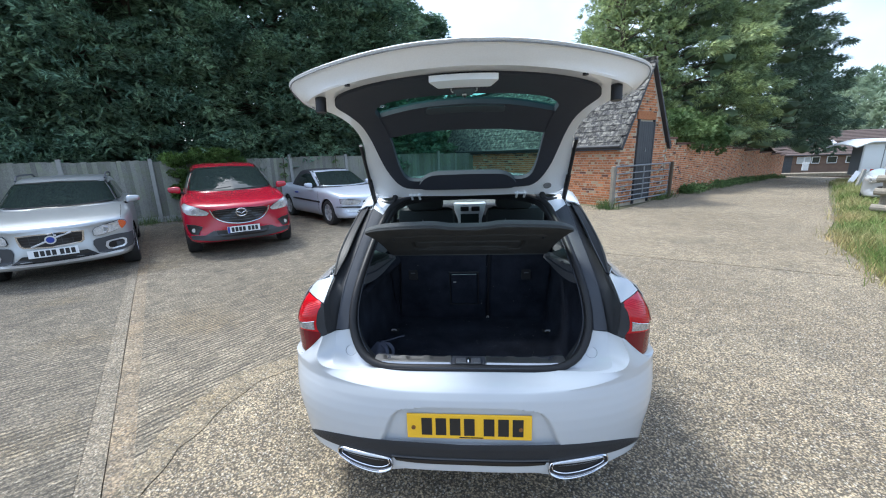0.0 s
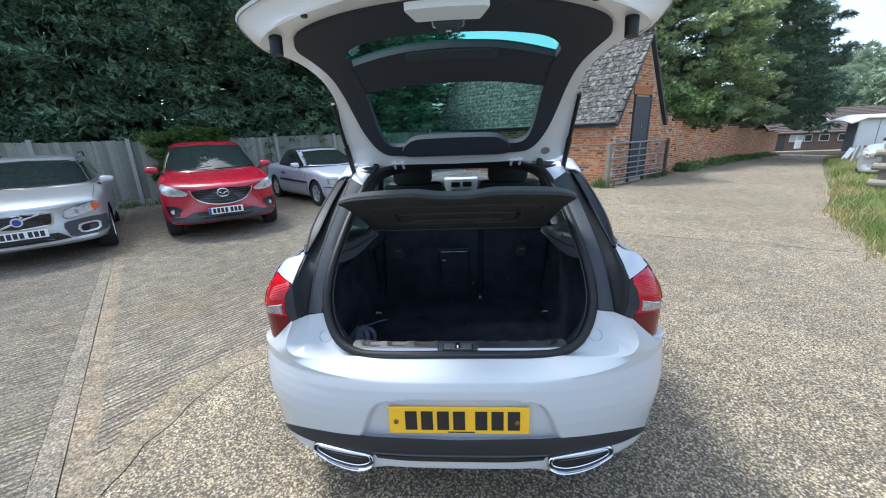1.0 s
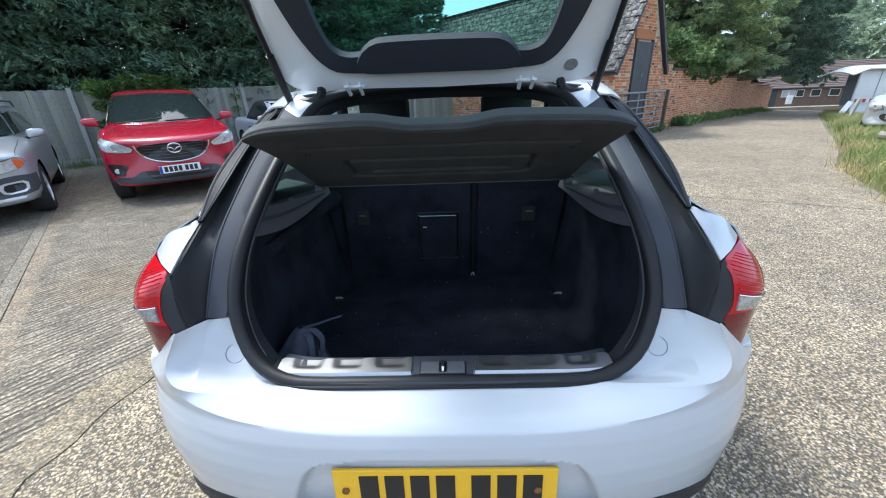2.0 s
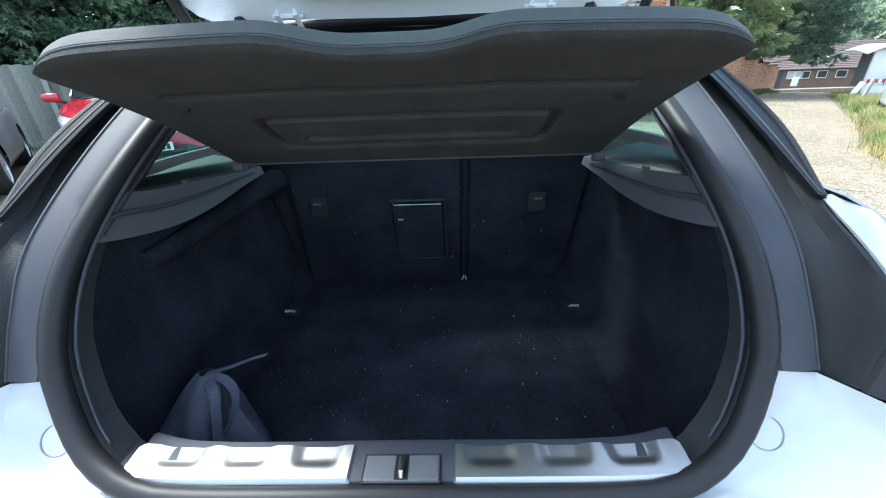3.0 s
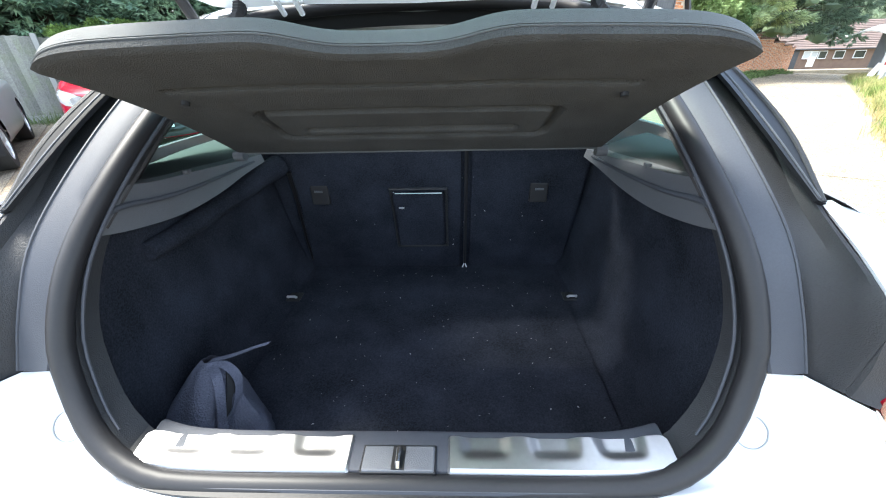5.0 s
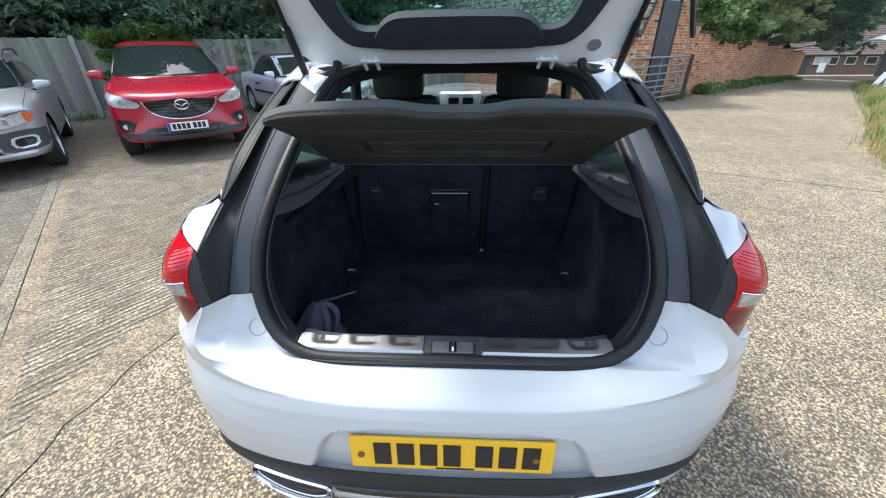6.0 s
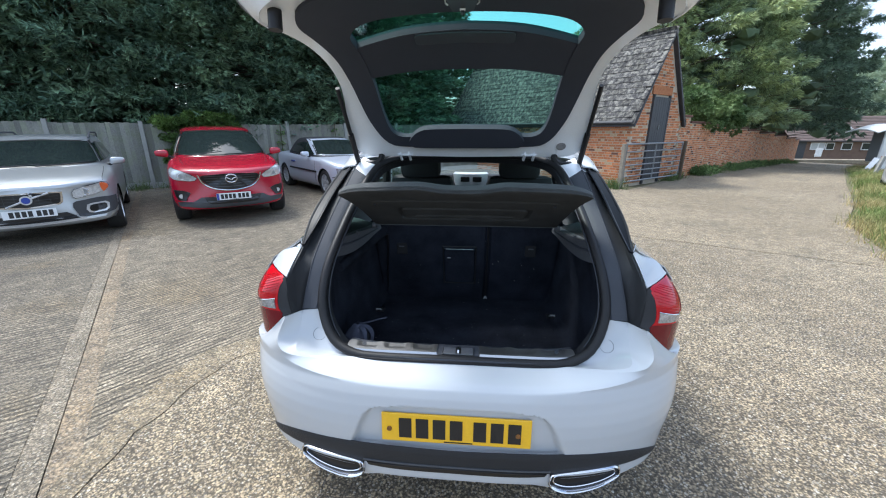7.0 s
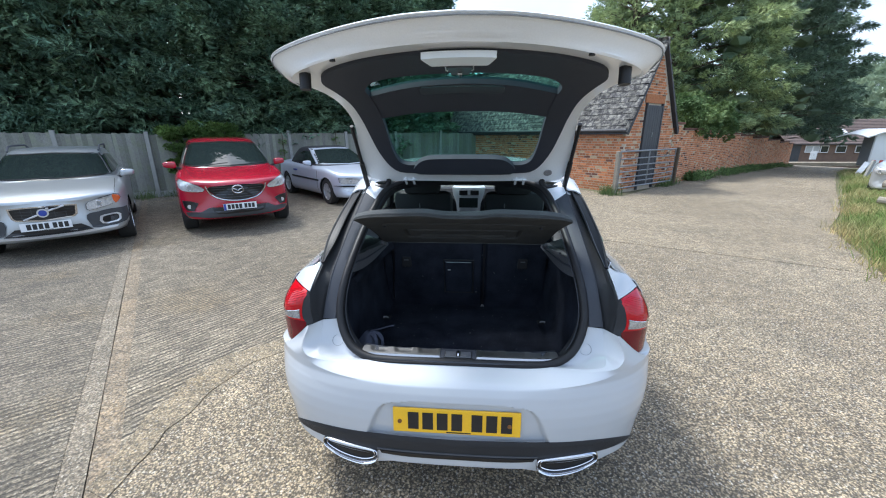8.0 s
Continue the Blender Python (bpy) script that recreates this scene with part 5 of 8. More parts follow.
        jamb = [s + np.array((0.004, 0.012, 0)), s * 0.75 + r * 0.25 + np.array((0, -0.004, 0.002)), s * 0.4 + r * 0.6 + np.array((0, -0.006, 0.003)), r + np.array((0, -0.004, 0.004)), r + np.array((0.006, 0.010, -0.004))]
        recess = [r + np.array((0.004, 0.010, -0.004)), r * 0.6 + j * 0.4 + np.array((0, 0.020, -0.010)), r * 0.20 + j * 0.80 + np.array((0, 0.018, -0.008)), r * 0.09 + j * 0.91 + np.array((0, 0.001, 0.001)), j]
        cut = 33
        sheet("pillar_jamb", [q[:cut + 1] for q in jamb], M_JAMB, "slate grey plastic pillar trim")
        sheet("pillar_recess", [q[:cut + 1] for q in recess], M_BLACKPL, "dark grained recess panel of the pillar")
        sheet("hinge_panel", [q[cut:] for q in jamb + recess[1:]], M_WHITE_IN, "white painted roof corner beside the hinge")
        part("jamb_edge", tube([(sg * p[0], p[1] - 0.004, p[2] + 0.004) for p in r], 0.0025, 6), M_JAMB, car, smooth=True)
    seal = mirrored([tuple(p) for p in curve_pts(SEAL, 60)])
    loop_pts = seal
    sl = tube([(x * 1.008, y - 0.004, z - 0.002) for x, y, z in loop_pts[1:]], 0.0175, 14, True)
    bs = part("boot_seal", sl, M_RUBBER, car, "black rubber boot seal", smooth=True)
    for sg in (-1, 1):
        part("seal_lip", tube([(p[0] * 0.972, p[1] + 0.016, p[2] - (0.006 if p[2] > 1.3 else 0.0)) for p in sorted((q for q in loop_pts if q[0] * sg > 0 and q[2] > 0.80), key=lambda q: -q[1])], 0.007, 8, taper=0.002), M_JAMB, bs, smooth=True)
    bm = grid([[(p[0] * 1.0, p[1] + dy, p[2] + (dz if p[2] > 1.3 else 0)) for p in loop_pts[1:] ] for dy, dz in ((0.006, 0), (0.03, -0.022), (0.058, -0.048))], True)
    for v in bm.verts:
        v.co.x *= 1 - 0.012 * min(1, max(0, v.co.y - 0.2) * 0 + 1)
        if v.co.z < 0.80:
            v.co.z -= 0.012
    part("opening_flange", bm, M_BLACKPL, car, "dark plastic edge inside the seal")
    part("sill_lip", strip_pts([(x, 0.108 + 0.02 * (x / 0.41) ** 8, 0.769) for x in np.linspace(-0.415, 0.415, 40)], 0.008, 0.008), M_RUBBER, car, "black lip strip under the sill")
    base = [[(x, a + b * (x / 0.43) ** 8, z) for x in np.linspace(-0.43, 0.43, 40)] for a, b, z in ((0.142, 0.010, 0.770), (0.128, 0.012, 0.7745), (0.110, 0.026, 0.7735), (0.105, 0.030, 0.762))]
    bm = grid(base)
    bmesh.ops.recalc_face_normals(bm, faces=bm.faces)
    part("seal_base", bm, M_JAMB, bs, "dark grey plastic strip below the seal", smooth=True)
    # roof channel above the opening
    rows = [[(0.60 * math.sin(a), y, z + 0.05 * math.cos(a)) for a in np.linspace(-1.35, 1.35, 25)] for y, z in ((0.93, 1.405), (1.0, 1.375), (1.06, 1.38), (1.08, 1.42))]
    bm = grid(rows)
    thicken(bm, 0.006)
    part("roof_channel", bm, M_WHITE_IN, car, "white water channel under the tailgate hinges", smooth=True)

    build_boot(car)
    build_tailgate(car)
    build_lamps(car)
    build_cabin(car)


def strip_on(top, low, lift):
    """A band laid on the tail's skin between two lines of (x, z), mirrored to both sides."""
    rows = []
    for f in np.linspace(0, 1, 7):
        half = []
        for a, b in zip(top, low):
            x, z = a * (1 - f) + b * f
            half.append((x, tail_y(x, z) - lift * (1 if 0 < f < 1 else 0.2), z))
        rows.append(mirrored(half))
    bm = grid(rows)
    thicken(bm, 0.004)
    return bm


def strip_pts(pts, w, h):
    """A flat bar along points."""
    rows = [[(x, y, z) for x, y, z in pts], [(x, y - w, z) for x, y, z in pts], [(x, y - w, z - h) for x, y, z in pts], [(x, y, z - h) for x, y, z in pts], [(x, y, z) for x, y, z in pts]]
    bm = grid(rows)
    bmesh.ops.recalc_face_normals(bm, faces=bm.faces)
    return bm


def build_boot(car):
    # carpeted tub
    secs = []
    for y, w in ((0.205, 0.538), (0.34, 0.545), (0.50, 0.560), (0.75, 0.558), (0.95, 0.538), (1.18, 0.52)):
        half = curve_pts([(0, 0.540), (w * 0.6, 0.540), (w - 0.045, 0.545), (w - 0.008, 0.60), (w + 0.006, 0.78), (w + 0.004, 0.95), (w - 0.01, 1.085)], 26)
        secs.append(mirrored([(x, max(y, float(np.interp(z, [0.76, 0.80, 0.87, 0.95, 1.05, 1.15], [0.205, 0.226, 0.262, 0.298, 0.362, 0.47]))), z) for x, z in half]))
    bm = grid(secs)
    thicken(bm, 0.004)
    part("boot_lining", bm, M_CARPET, car, "dark blue-black carpet lining the empty boot", smooth=True)
    part("boot_floor_mat", boxed(-0.478, 0.215, 0.542, 0.478, 1.12, 0.556, bevel=0.005), M_CARPET, car, "flat carpeted boot floor")
    bm = grid([[(x, y, z) for x in np.linspace(-0.50, 0.50, 9)] for y, z in ((0.215, 0.548), (0.212, 0.66), (0.208, 0.762))])
    thicken(bm, 0.006)
    part("sill_inner", bm, M_TRIM, car)
    # sill cover with two polished plates
    sc = [p for p in curve_pts(SEAL[:5], 50) if p[0] < 0.44]
    rows = [mirrored([(p[0] * 0.985, min(p[1], 0.150) + dy, min(p[2], 0.7665) + dz - 0.012 * max(0.0, (p[0] - 0.425) / 0.015) ** 2) for p in sc]) for dy, dz in ((0.006, 0.000), (0.012, 0.0105), (0.020, 0.0125), (0.072, 0.0150), (0.079, 0.011), (0.082, -0.03))]
    bm = grid(rows)
    thicken(bm, 0.006)
    sill = part("sill_cover", bm, M_JAMB, car, "dark plastic sill cover", smooth=True)
    for sg in (-1, 1):
        xs = np.linspace(0.076, 0.428, 89)
        rows = []
        for i in range(13):
            f = i / 12
            row = []
            for x in xs:
                e = max(0.0, (x - 0.414) / 0.014)
                e2 = max(0.0, (0.083 - x) / 0.007)
                half = 0.031 * math.sqrt(max(0.04, 1 - e * e)) - 0.002 * e2 * e2
                bend = 0.004 * max(0.0, (x - 0.30) / 0.13) ** 2
                y = 0.166 + bend + (2 * f - 1) * half
                z = 0.7815 + 0.0035 * f + 0.004 * max(0.0, (x - 0.30) / 0.13) ** 2 - (0.007 if i in (0, 12) or x >= xs[-1] or x <= xs[0] else 0.0)
                dip = 0.0
                for c in (0.135, 0.245, 0.350):
                    d = abs(x - c) - 0.012 - 0.010 * f
                    q = min(1.0, max(0.0, 1 - d / 0.026))
                    dip = max(dip, q * q * (3 - 2 * q))
                    # pressed into the inner half only
                w = min(1.0, max(0.0, (f - 0.32) / 0.26))
                w = w * w * (3 - 2 * w)
                row.append((sg * x, y, z - 0.0050 * dip * w))
            rows.append(row)
        bm = grid(rows)
        bmesh.ops.recalc_face_normals(bm, faces=bm.faces)
        if sum(f.normal.z for f in bm.faces) < 0:
            bmesh.ops.reverse_faces(bm, faces=bm.faces)
        part("sill_plate", bm, M_SILLPL, sill, "polished steel sill plate with pressed dips", smooth=True)
    lc = part("latch_cover", boxed(-0.056, 0.134, 0.772, 0.056, 0.176, 0.7835, bevel=0.003), M_TRIM, sill)
    part("cover_gap", boxed(-0.0585, 0.1325, 0.772, 0.0585, 0.1785, 0.7808, bevel=0.002), M_GRILLE, lc)
    part("latch_slot", boxed(-0.010, 0.136, 0.7825, 0.010, 0.174, 0.7845), M_GRILLE, sill)
    part("latch_striker", tube([(0.0, 0.140, 0.782), (0.0, 0.144, 0.791), (0.0, 0.165, 0.791), (0.0, 0.170, 0.782)], 0.004, 8), M_CHROME, sill, "bright steel striker")
    # seat backs, split two to one
    def sy(z):
        return 1.005 + (0.916 - z) * 0.327
    for x0, x1 in ((-0.525, 0.122), (0.134, 0.525)):
        bm = bmesh.new()
        q = [(x0, sy(0.52), 0.52), (x1, sy(0.52), 0.52), (x1, sy(1.10), 1.10), (x0, sy(1.10), 1.10)]
        a = [bm.verts.new(p) for p in q]
        b = [bm.verts.new((p[0], p[1] + 0.12, p[2] + 0.03)) for p in q]
        bm.faces.new(a)
        bm.faces.new(b[::-1])
        for i in range(4):
            bm.faces.new((a[i], b[i], b[(i + 1) % 4], a[(i + 1) % 4]))
        bmesh.ops.bevel(bm, geom=bm.edges[:], offset=0.012, segments=3, affect="EDGES")
        bmesh.ops.recalc_face_normals(bm, faces=bm.faces)
        sb = part("seat_back", bm, M_CARPET, car, "dark carpeted rear seat back", smooth=True)
        if x0 < 0:
            def pt(x, z, d=0.0):
                return (x, sy(z) - 0.008 - d, z)
            bm = grid([[pt(x, z) for x in (-0.118, 0.050)] for z in (0.684, 0.916)])
            thicken(bm, 0.01)
            hatch = part("ski_hatch", bm, M_CARPET, sb, "dark plastic through-loading flap")
            fr = tube([pt(-0.128, 0.672), pt(0.060, 0.672), pt(0.060, 0.930), pt(-0.128, 0.930)], 0.006, 6, True)
            part("flap_frame", fr, M_BLACKPL, hatch)
            for z in (0.688, 0.913):
                part("flap_edge", tube([pt(-0.112, z, 0.006), pt(0.046, z, 0.006)], 0.0028, 6), M_ALLOY, hatch, "thin bright edge")
            part("flap_catch", boxed(-0.104, sy(0.86) - 0.022, 0.855, -0.086, sy(0.86) - 0.012, 0.860), M_ALLOY, hatch)
        for xx in ((-0.37,) if x0 < 0 else (0.37,)):
            an = part("tether_recess", boxed(xx - 0.030, sy(0.91) - 0.012, 0.875, xx + 0.030, sy(0.91) + 0.004, 0.945, bevel=0.004), M_RUBBER, sb, "small dark anchor recess")
            part("tether_bar", tube([(xx - 0.014, sy(0.92) - 0.016, 0.925), (xx + 0.014, sy(0.92) - 0.016, 0.925)], 0.004, 6), M_TRIM, an)
    part("seat_strap", tube([(0.127, sy(1.09) - 0.01, 1.09), (0.127, sy(0.80) - 0.012, 0.80), (0.127, sy(0.56) - 0.012, 0.57)], 0.006, 6), M_RUBBER, car, "dark strap in the seat split")
    bm = bmesh.new()
    tube([(0.127, sy(0.57) - 0.014, 0.58), (0.116, sy(0.55) - 0.02, 0.55)], 0.0025, 5, bm=bm)
    tube([(0.127, sy(0.57) - 0.014, 0.58), (0.136, sy(0.55) - 0.02, 0.55)], 0.0025, 5, bm=bm)
    part("strap_end", bm, M_PLATE_W, car, "pale strap ends")
    # seat edges: a dark gap and rolled bolster at each side
    part("seat_gap", tube([(-0.446, sy(1.00) - 0.012, 1.00), (-0.452, sy(0.90) - 0.016, 0.90), (-0.474, sy(0.72) - 0.016, 0.72), (-0.486, sy(0.60) - 0.012, 0.60)], 0.0075, 8, taper=0.004), M_GRILLE, car, "dark gap beside the seat back", smooth=True)
    roll = [(0.545, 0.46, 0.985), (0.535, 0.58, 0.985), (0.515, 0.72, 1.000), (0.490, 0.86, 1.016), (0.468, 0.95, 1.026)]
    part("lining_roll", tube([(-x, y, z) for x, y, z in curve_pts(roll, 16)], 0.020, 12, taper=0.034), M_CARPET, car, "padded carpet fold under the side trim", smooth=True)
    # lashing eyes
    for sg in (-1, 1):
        c = (sg * 0.498, 0.896, 0.558)
        eye = part("lashing_eye", boxed(c[0] - 0.030, c[1] - 0.024, 0.556, c[0] + 0.030, c[1] + 0.024, 0.562, bevel=0.002), M_BLACKPL, car, "dark lashing point base")
        part("lashing_ring", tube([(c[0] - 0.014, c[1] - 0.008, 0.563), (c[0] - 0.012, c[1] - 0.018, 0.573), (c[0] + 0.012, c[1] - 0.018, 0.573), (c[0] + 0.014, c[1] - 0.008, 0.563)], 0.0046, 8), M_ALLOY, eye, "bright steel loop")
    # side rails that carry the shelf
    for sg in (-1, 1):
        lo = curve_pts([(0.524, 0.340, 1.076), (0.513, 0.42, 1.055), (0.500, 0.534, 1.038), (0.478, 0.64, 1.045), (0.455, 0.74, 1.065), (0.44, 0.82, 1.075)], 24)
        mid = curve_pts([(0.524, 0.352, 1.108), (0.513, 0.41, 1.137), (0.502, 0.50, 1.123), (0.488, 0.62, 1.110), (0.466, 0.73, 1.100), (0.445, 0.82, 1.095)], 24)
        top = curve_pts([(0.535, 0.370, 1.108), (0.530, 0.43, 1.137), (0.525, 0.53, 1.122), (0.52, 0.65, 1.109), (0.50, 0.76, 1.099), (0.49, 0.85, 1.095)], 24)
        out = curve_pts([(0.60, 0.47, 1.118), (0.63, 0.56, 1.116), (0.665, 0.65, 1.106), (0.695, 0.75, 1.098), (0.71, 0.90, 1.095), (0.71, 1.05, 1.09)], 24)
        bm = grid([[(sg * p[0], p[1], p[2]) for p in r] for r in (lo, mid, top)])
        thicken(bm, 0.005)
        part("shelf_rail", bm, M_TRIM, car, "grey plastic side trim that carries the shelf", smooth=True)
        bm = grid([[(sg * p[0], p[1], p[2]) for p in r] for r in (top, top * 0.5 + out * 0.5 + np.array((0, 0, 0.004)), out)])
        thicken(bm, 0.005)
        part("window_ledge", bm, M_BLACKPL, car, "black ledge under the quarter light", smooth=True)
        step = lo * 0.42 + mid * 0.58
        part("rail_step", tube([(sg * (p[0] - 0.004), p[1], p[2]) for p in step[1:-2]], 0.006, 8, taper=0.003), M_JAMB, car, "grey moulded step along the side trim", smooth=True)
        part("rail_clip", boxed(sg * 0.494 - 0.006, 0.575, 1.114, sg * 0.494 + 0.006, 0.590, 1.122, bevel=0.002), M_TRIM, car, "small trim clip")
        # pillar cover from the rail to the roof
        a = curve_pts([(0.520, 0.375, 1.08)] + [(p[0] - 0.006, p[1] + 0.048, p[2] - 0.002) for p in SEAL if p[2] > 1.1 and p[0] > 0.4], 24)
        b = curve_pts([(0.705, 0.66, 1.075), (0.698, 0.71, 1.118), (0.678, 0.77, 1.177), (0.665, 0.86, 1.222), (0.645, 0.98, 1.29), (0.60, 1.10, 1.37)], 24)
        bm = grid([[(sg * p[0], p[1], p[2]) for p in r] for r in (a, a * 0.7 + b * 0.3 + np.array((-0.018, 0, 0.006)), a * 0.35 + b * 0.65 + np.array((-0.014, 0, 0.004)), b)])
        thicken(bm, 0.005)
        part("pillar_cover", bm, M_PILLARIN, car, "dark inner pillar cover", smooth=True)
        part("shelf_pivot", tube([(sg * 0.430, 0.715, 1.118), (sg * 0.455, 0.715, 1.118)], 0.014, 10), M_TRIM, car)
        bm = grid([[(sg * x, y, z) for y, z in ((0.46, 1.03), (0.75, 1.03), (1.1, 1.03))] for x in (0.575, 0.64, 0.72)])
        thicken(bm, 0.004)
        part("side_shelf", bm, M_TRIM, car)
    # parcel shelf, tilted up
    def shelf(u, f, d=0.0):
        """u across -1..1, f 0 at the pivots, 1 at the free edge, d metres below its face."""
        w = 0.438 + 0.043 * f
        f = f * (1 - 0.085 * (max(0.0, abs(u) - 0.72) / 0.28) ** 3.0 * f ** 2)
        x = u * w
        L = 0.375
        y, z = 0.715 - L * f, 1.138 + 0.222 * f + 0.012 * math.sin(f * math.pi)
        cut = 0.034 * f ** 6 * math.exp(-(x / 0.125) ** 4)
        y += cut * 0.84
        z -= cut * 0.54
        sag = -0.018 * f ** 4 * (abs(u) ** 2)
        return (x, y + sag - d * 0.54, z - 0.010 * f * u * u - d * 0.84)
    us = np.linspace(-1, 1, 121)
    fs = np.linspace(0, 1, 81)
    def groove(u, f):
        """Pressed ribs: one long bar and a rounded frame with a bar inside."""
        x, y = abs(u) * 0.455, (f - 0.325) * 0.44
        g = math.exp(-((f - 0.71) * 0.44 / 0.0065) ** 2) * ease((0.375 - x) / 0.02)
        dx, dy = x - 0.262, abs(y) - 0.040
        d = math.hypot(max(dx, 0), max(dy, 0)) + min(max(dx, dy), 0.0) - 0.022
        g = max(g, 0.95 * math.exp(-(d / 0.0065) ** 2))
        return max(g, math.exp(-((f - 0.27) * 0.44 / 0.007) ** 2) * ease((0.225 - x) / 0.015))
    def thick(u, f):
        return 0.027 * max(0.0, min(1.0, (f - 0.55) / 0.4)) * (1 - 0.60 * abs(u) ** 9)
    under = [[shelf(u, f, 0.014 - 0.024 * groove(u, f)) for u in us] for f in fs]
    upper = [[shelf(u, f, -thick(u, f)) for u in us] for f in fs[::-1]]
    front = []
    for k in (0.15, 0.5, 0.9):
        row = []
        for u in us:
            a, b = np.array(shelf(u, 1.0, 0.010)), np.array(shelf(u, 1.0, -thick(u, 1.0)))
            p = a * (1 - k) + b * k + np.array((0, -0.014 + 0.012 * k, 0.0))
            row.append(tuple(p))
        front.append(row)
    edge = grid([[(p[0], p[1] - 0.0015, p[2] + 0.0015) for p in r] for r in front[1:] + upper[:8]])
    thicken(edge, 0.002)
    bm = grid(under + front + upper + under[:1])
    bmesh.ops.recalc_face_normals(bm, faces=bm.faces)
    sh = part("parcel_shelf", bm, M_FELT, car, "tilted dark grey felt parcel shelf with a scooped edge", smooth=True)
    part("shelf_edge", edge, M_SHELFTOP, sh, "grey grained face of the shelf edge", smooth=True)
    part("shelf_piping", tube([(p[0], p[1] - 0.002, p[2] - 0.001) for p in front[1]], 0.0014, 6), M_SHELFTOP, sh, "pale piping along the free edge", smooth=True)
    part("shelf_hinge_line", tube([(q[0], q[1] + 0.004, q[2] - 0.002) for q in (shelf(u, 0.0, 0.014) for u in us)], 0.0030, 6), M_SHELFTOP, sh, "grey hinge edge", smooth=True)
    for sg in (-1, 1):
        part("shelf_stud", tube([shelf(sg * 0.80, 0.62, 0.014), shelf(sg * 0.80, 0.62, 0.022)], 0.007, 10), M_BLACKPL, sh)


def build_tailgate(car):
    L = TG_LEN
    # the lighter white carries the bounce light under the raised gate
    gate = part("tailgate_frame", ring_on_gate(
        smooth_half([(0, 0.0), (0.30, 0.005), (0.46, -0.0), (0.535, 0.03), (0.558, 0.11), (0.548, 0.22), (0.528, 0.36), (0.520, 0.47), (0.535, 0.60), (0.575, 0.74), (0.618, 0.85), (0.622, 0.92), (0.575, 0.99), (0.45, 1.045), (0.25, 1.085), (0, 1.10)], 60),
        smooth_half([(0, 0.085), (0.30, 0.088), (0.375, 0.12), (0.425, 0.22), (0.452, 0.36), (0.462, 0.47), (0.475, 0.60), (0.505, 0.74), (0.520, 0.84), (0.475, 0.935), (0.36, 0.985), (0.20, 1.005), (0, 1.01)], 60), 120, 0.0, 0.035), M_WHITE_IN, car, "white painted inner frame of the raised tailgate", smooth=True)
    # dark lining with two panes
    part("gate_lining", ring_on_gate(
        smooth_half([(0, 0.078), (0.30, 0.081), (0.382, 0.113), (0.433, 0.22), (0.460, 0.36), (0.470, 0.47), (0.483, 0.60), (0.513, 0.74), (0.528, 0.845), (0.480, 0.942), (0.362, 0.992), (0.20, 1.012), (0, 1.017)], 60),
        smooth_half([(0, 0.190), (0.16, 0.188), (0.20, 0.178), (0.235, 0.148), (0.30, 0.142), (0.345, 0.17), (0.365, 0.25), (0.372, 0.36), (0.376, 0.50), (0.385, 0.64), (0.39, 0.72), (0.33, 0.79), (0.20, 0.815), (0, 0.82)], 60), 120, -0.012, 0.03), M_LINING, gate, "dark fabric lining of the tailgate", smooth=True)
    bar = smooth_half([(0, 0.50), (0.20, 0.495), (0.40, 0.465), (0.43, 0.47), (0.43, 0.63), (0.40, 0.645), (0.20, 0.70), (0, 0.715)], 30)
    part("spoiler_bar", fill_on_gate(bar, -0.008, 0.03), M_LINING, gate, "dark crossbar between the two panes", smooth=True)
    lamp = smooth_half([(0, 0.650), (0.15, 0.645), (0.170, 0.652), (0.170, 0.690), (0.15, 0.702), (0, 0.708)], 20)
    part("brake_lamp_cover", fill_on_gate(lamp, -0.014, 0.01), M_LINING2, gate, "dark high-level brake lamp cover")
    p1 = smooth_half([(0, 0.12), (0.25, 0.12), (0.35, 0.16), (0.38, 0.30), (0.385, 0.50), (0, 0.56)], 30)
    g1 = part("rear_window", fill_on_gate(p1, 0.012, 0.004), M_TINT, gate, "green tinted rear window pane", smooth=True)
    p2 = smooth_half([(0, 0.60), (0.30, 0.58), (0.395, 0.56), (0.40, 0.72), (0.34, 0.80), (0.20, 0.83), (0, 0.835)], 30)
    g2 = part("lower_window", fill_on_gate(p2, 0.012, 0.004), M_TINT_L, gate, "narrow green tinted lower pane", smooth=True)
    g1.visible_shadow = False
    g2.visible_shadow = False
    # outer skin and the rolled lower edge
    fold = curve_pts([(0, 1.10), (0.25, 1.085), (0.45, 1.045), (0.575, 0.99), (0.622, 0.92), (0.618, 0.85)], 48)
    low = np.array([tuple(tailgate_point(x, v, -0.001)) for x, v in fold])
    lip = curve_pts([(0, -0.118, 2.011), (0.15, -0.106, 2.008), (0.30, -0.067, 2.000), (0.45, -0.005, 1.988), (0.57, 0.062, 1.976), (0.645, 0.112, 1.962), (0.666, 0.148, 1.938), (0.650, 0.196, 1.906), (0.618, 0.252, 1.884)], 48)
    over = np.array([tuple(tailgate_point(x * 0.985, v - 0.17 - 0.02 * x, 0.052)) for x, v in fold])
    rows = []
    for f, out, up in ((0.0, 0, 0), (0.04, 0.004, 0.004), (0.30, -0.010, -0.008), (0.60, -0.012, -0.010), (0.88, -0.006, -0.005), (0.97, 0, 0), (1.0, 0, 0)):
        rows.append(mirrored([tuple(a * (1 - f) + b * f + np.array((0, -out, up))) for a, b in zip(low, lip)]))
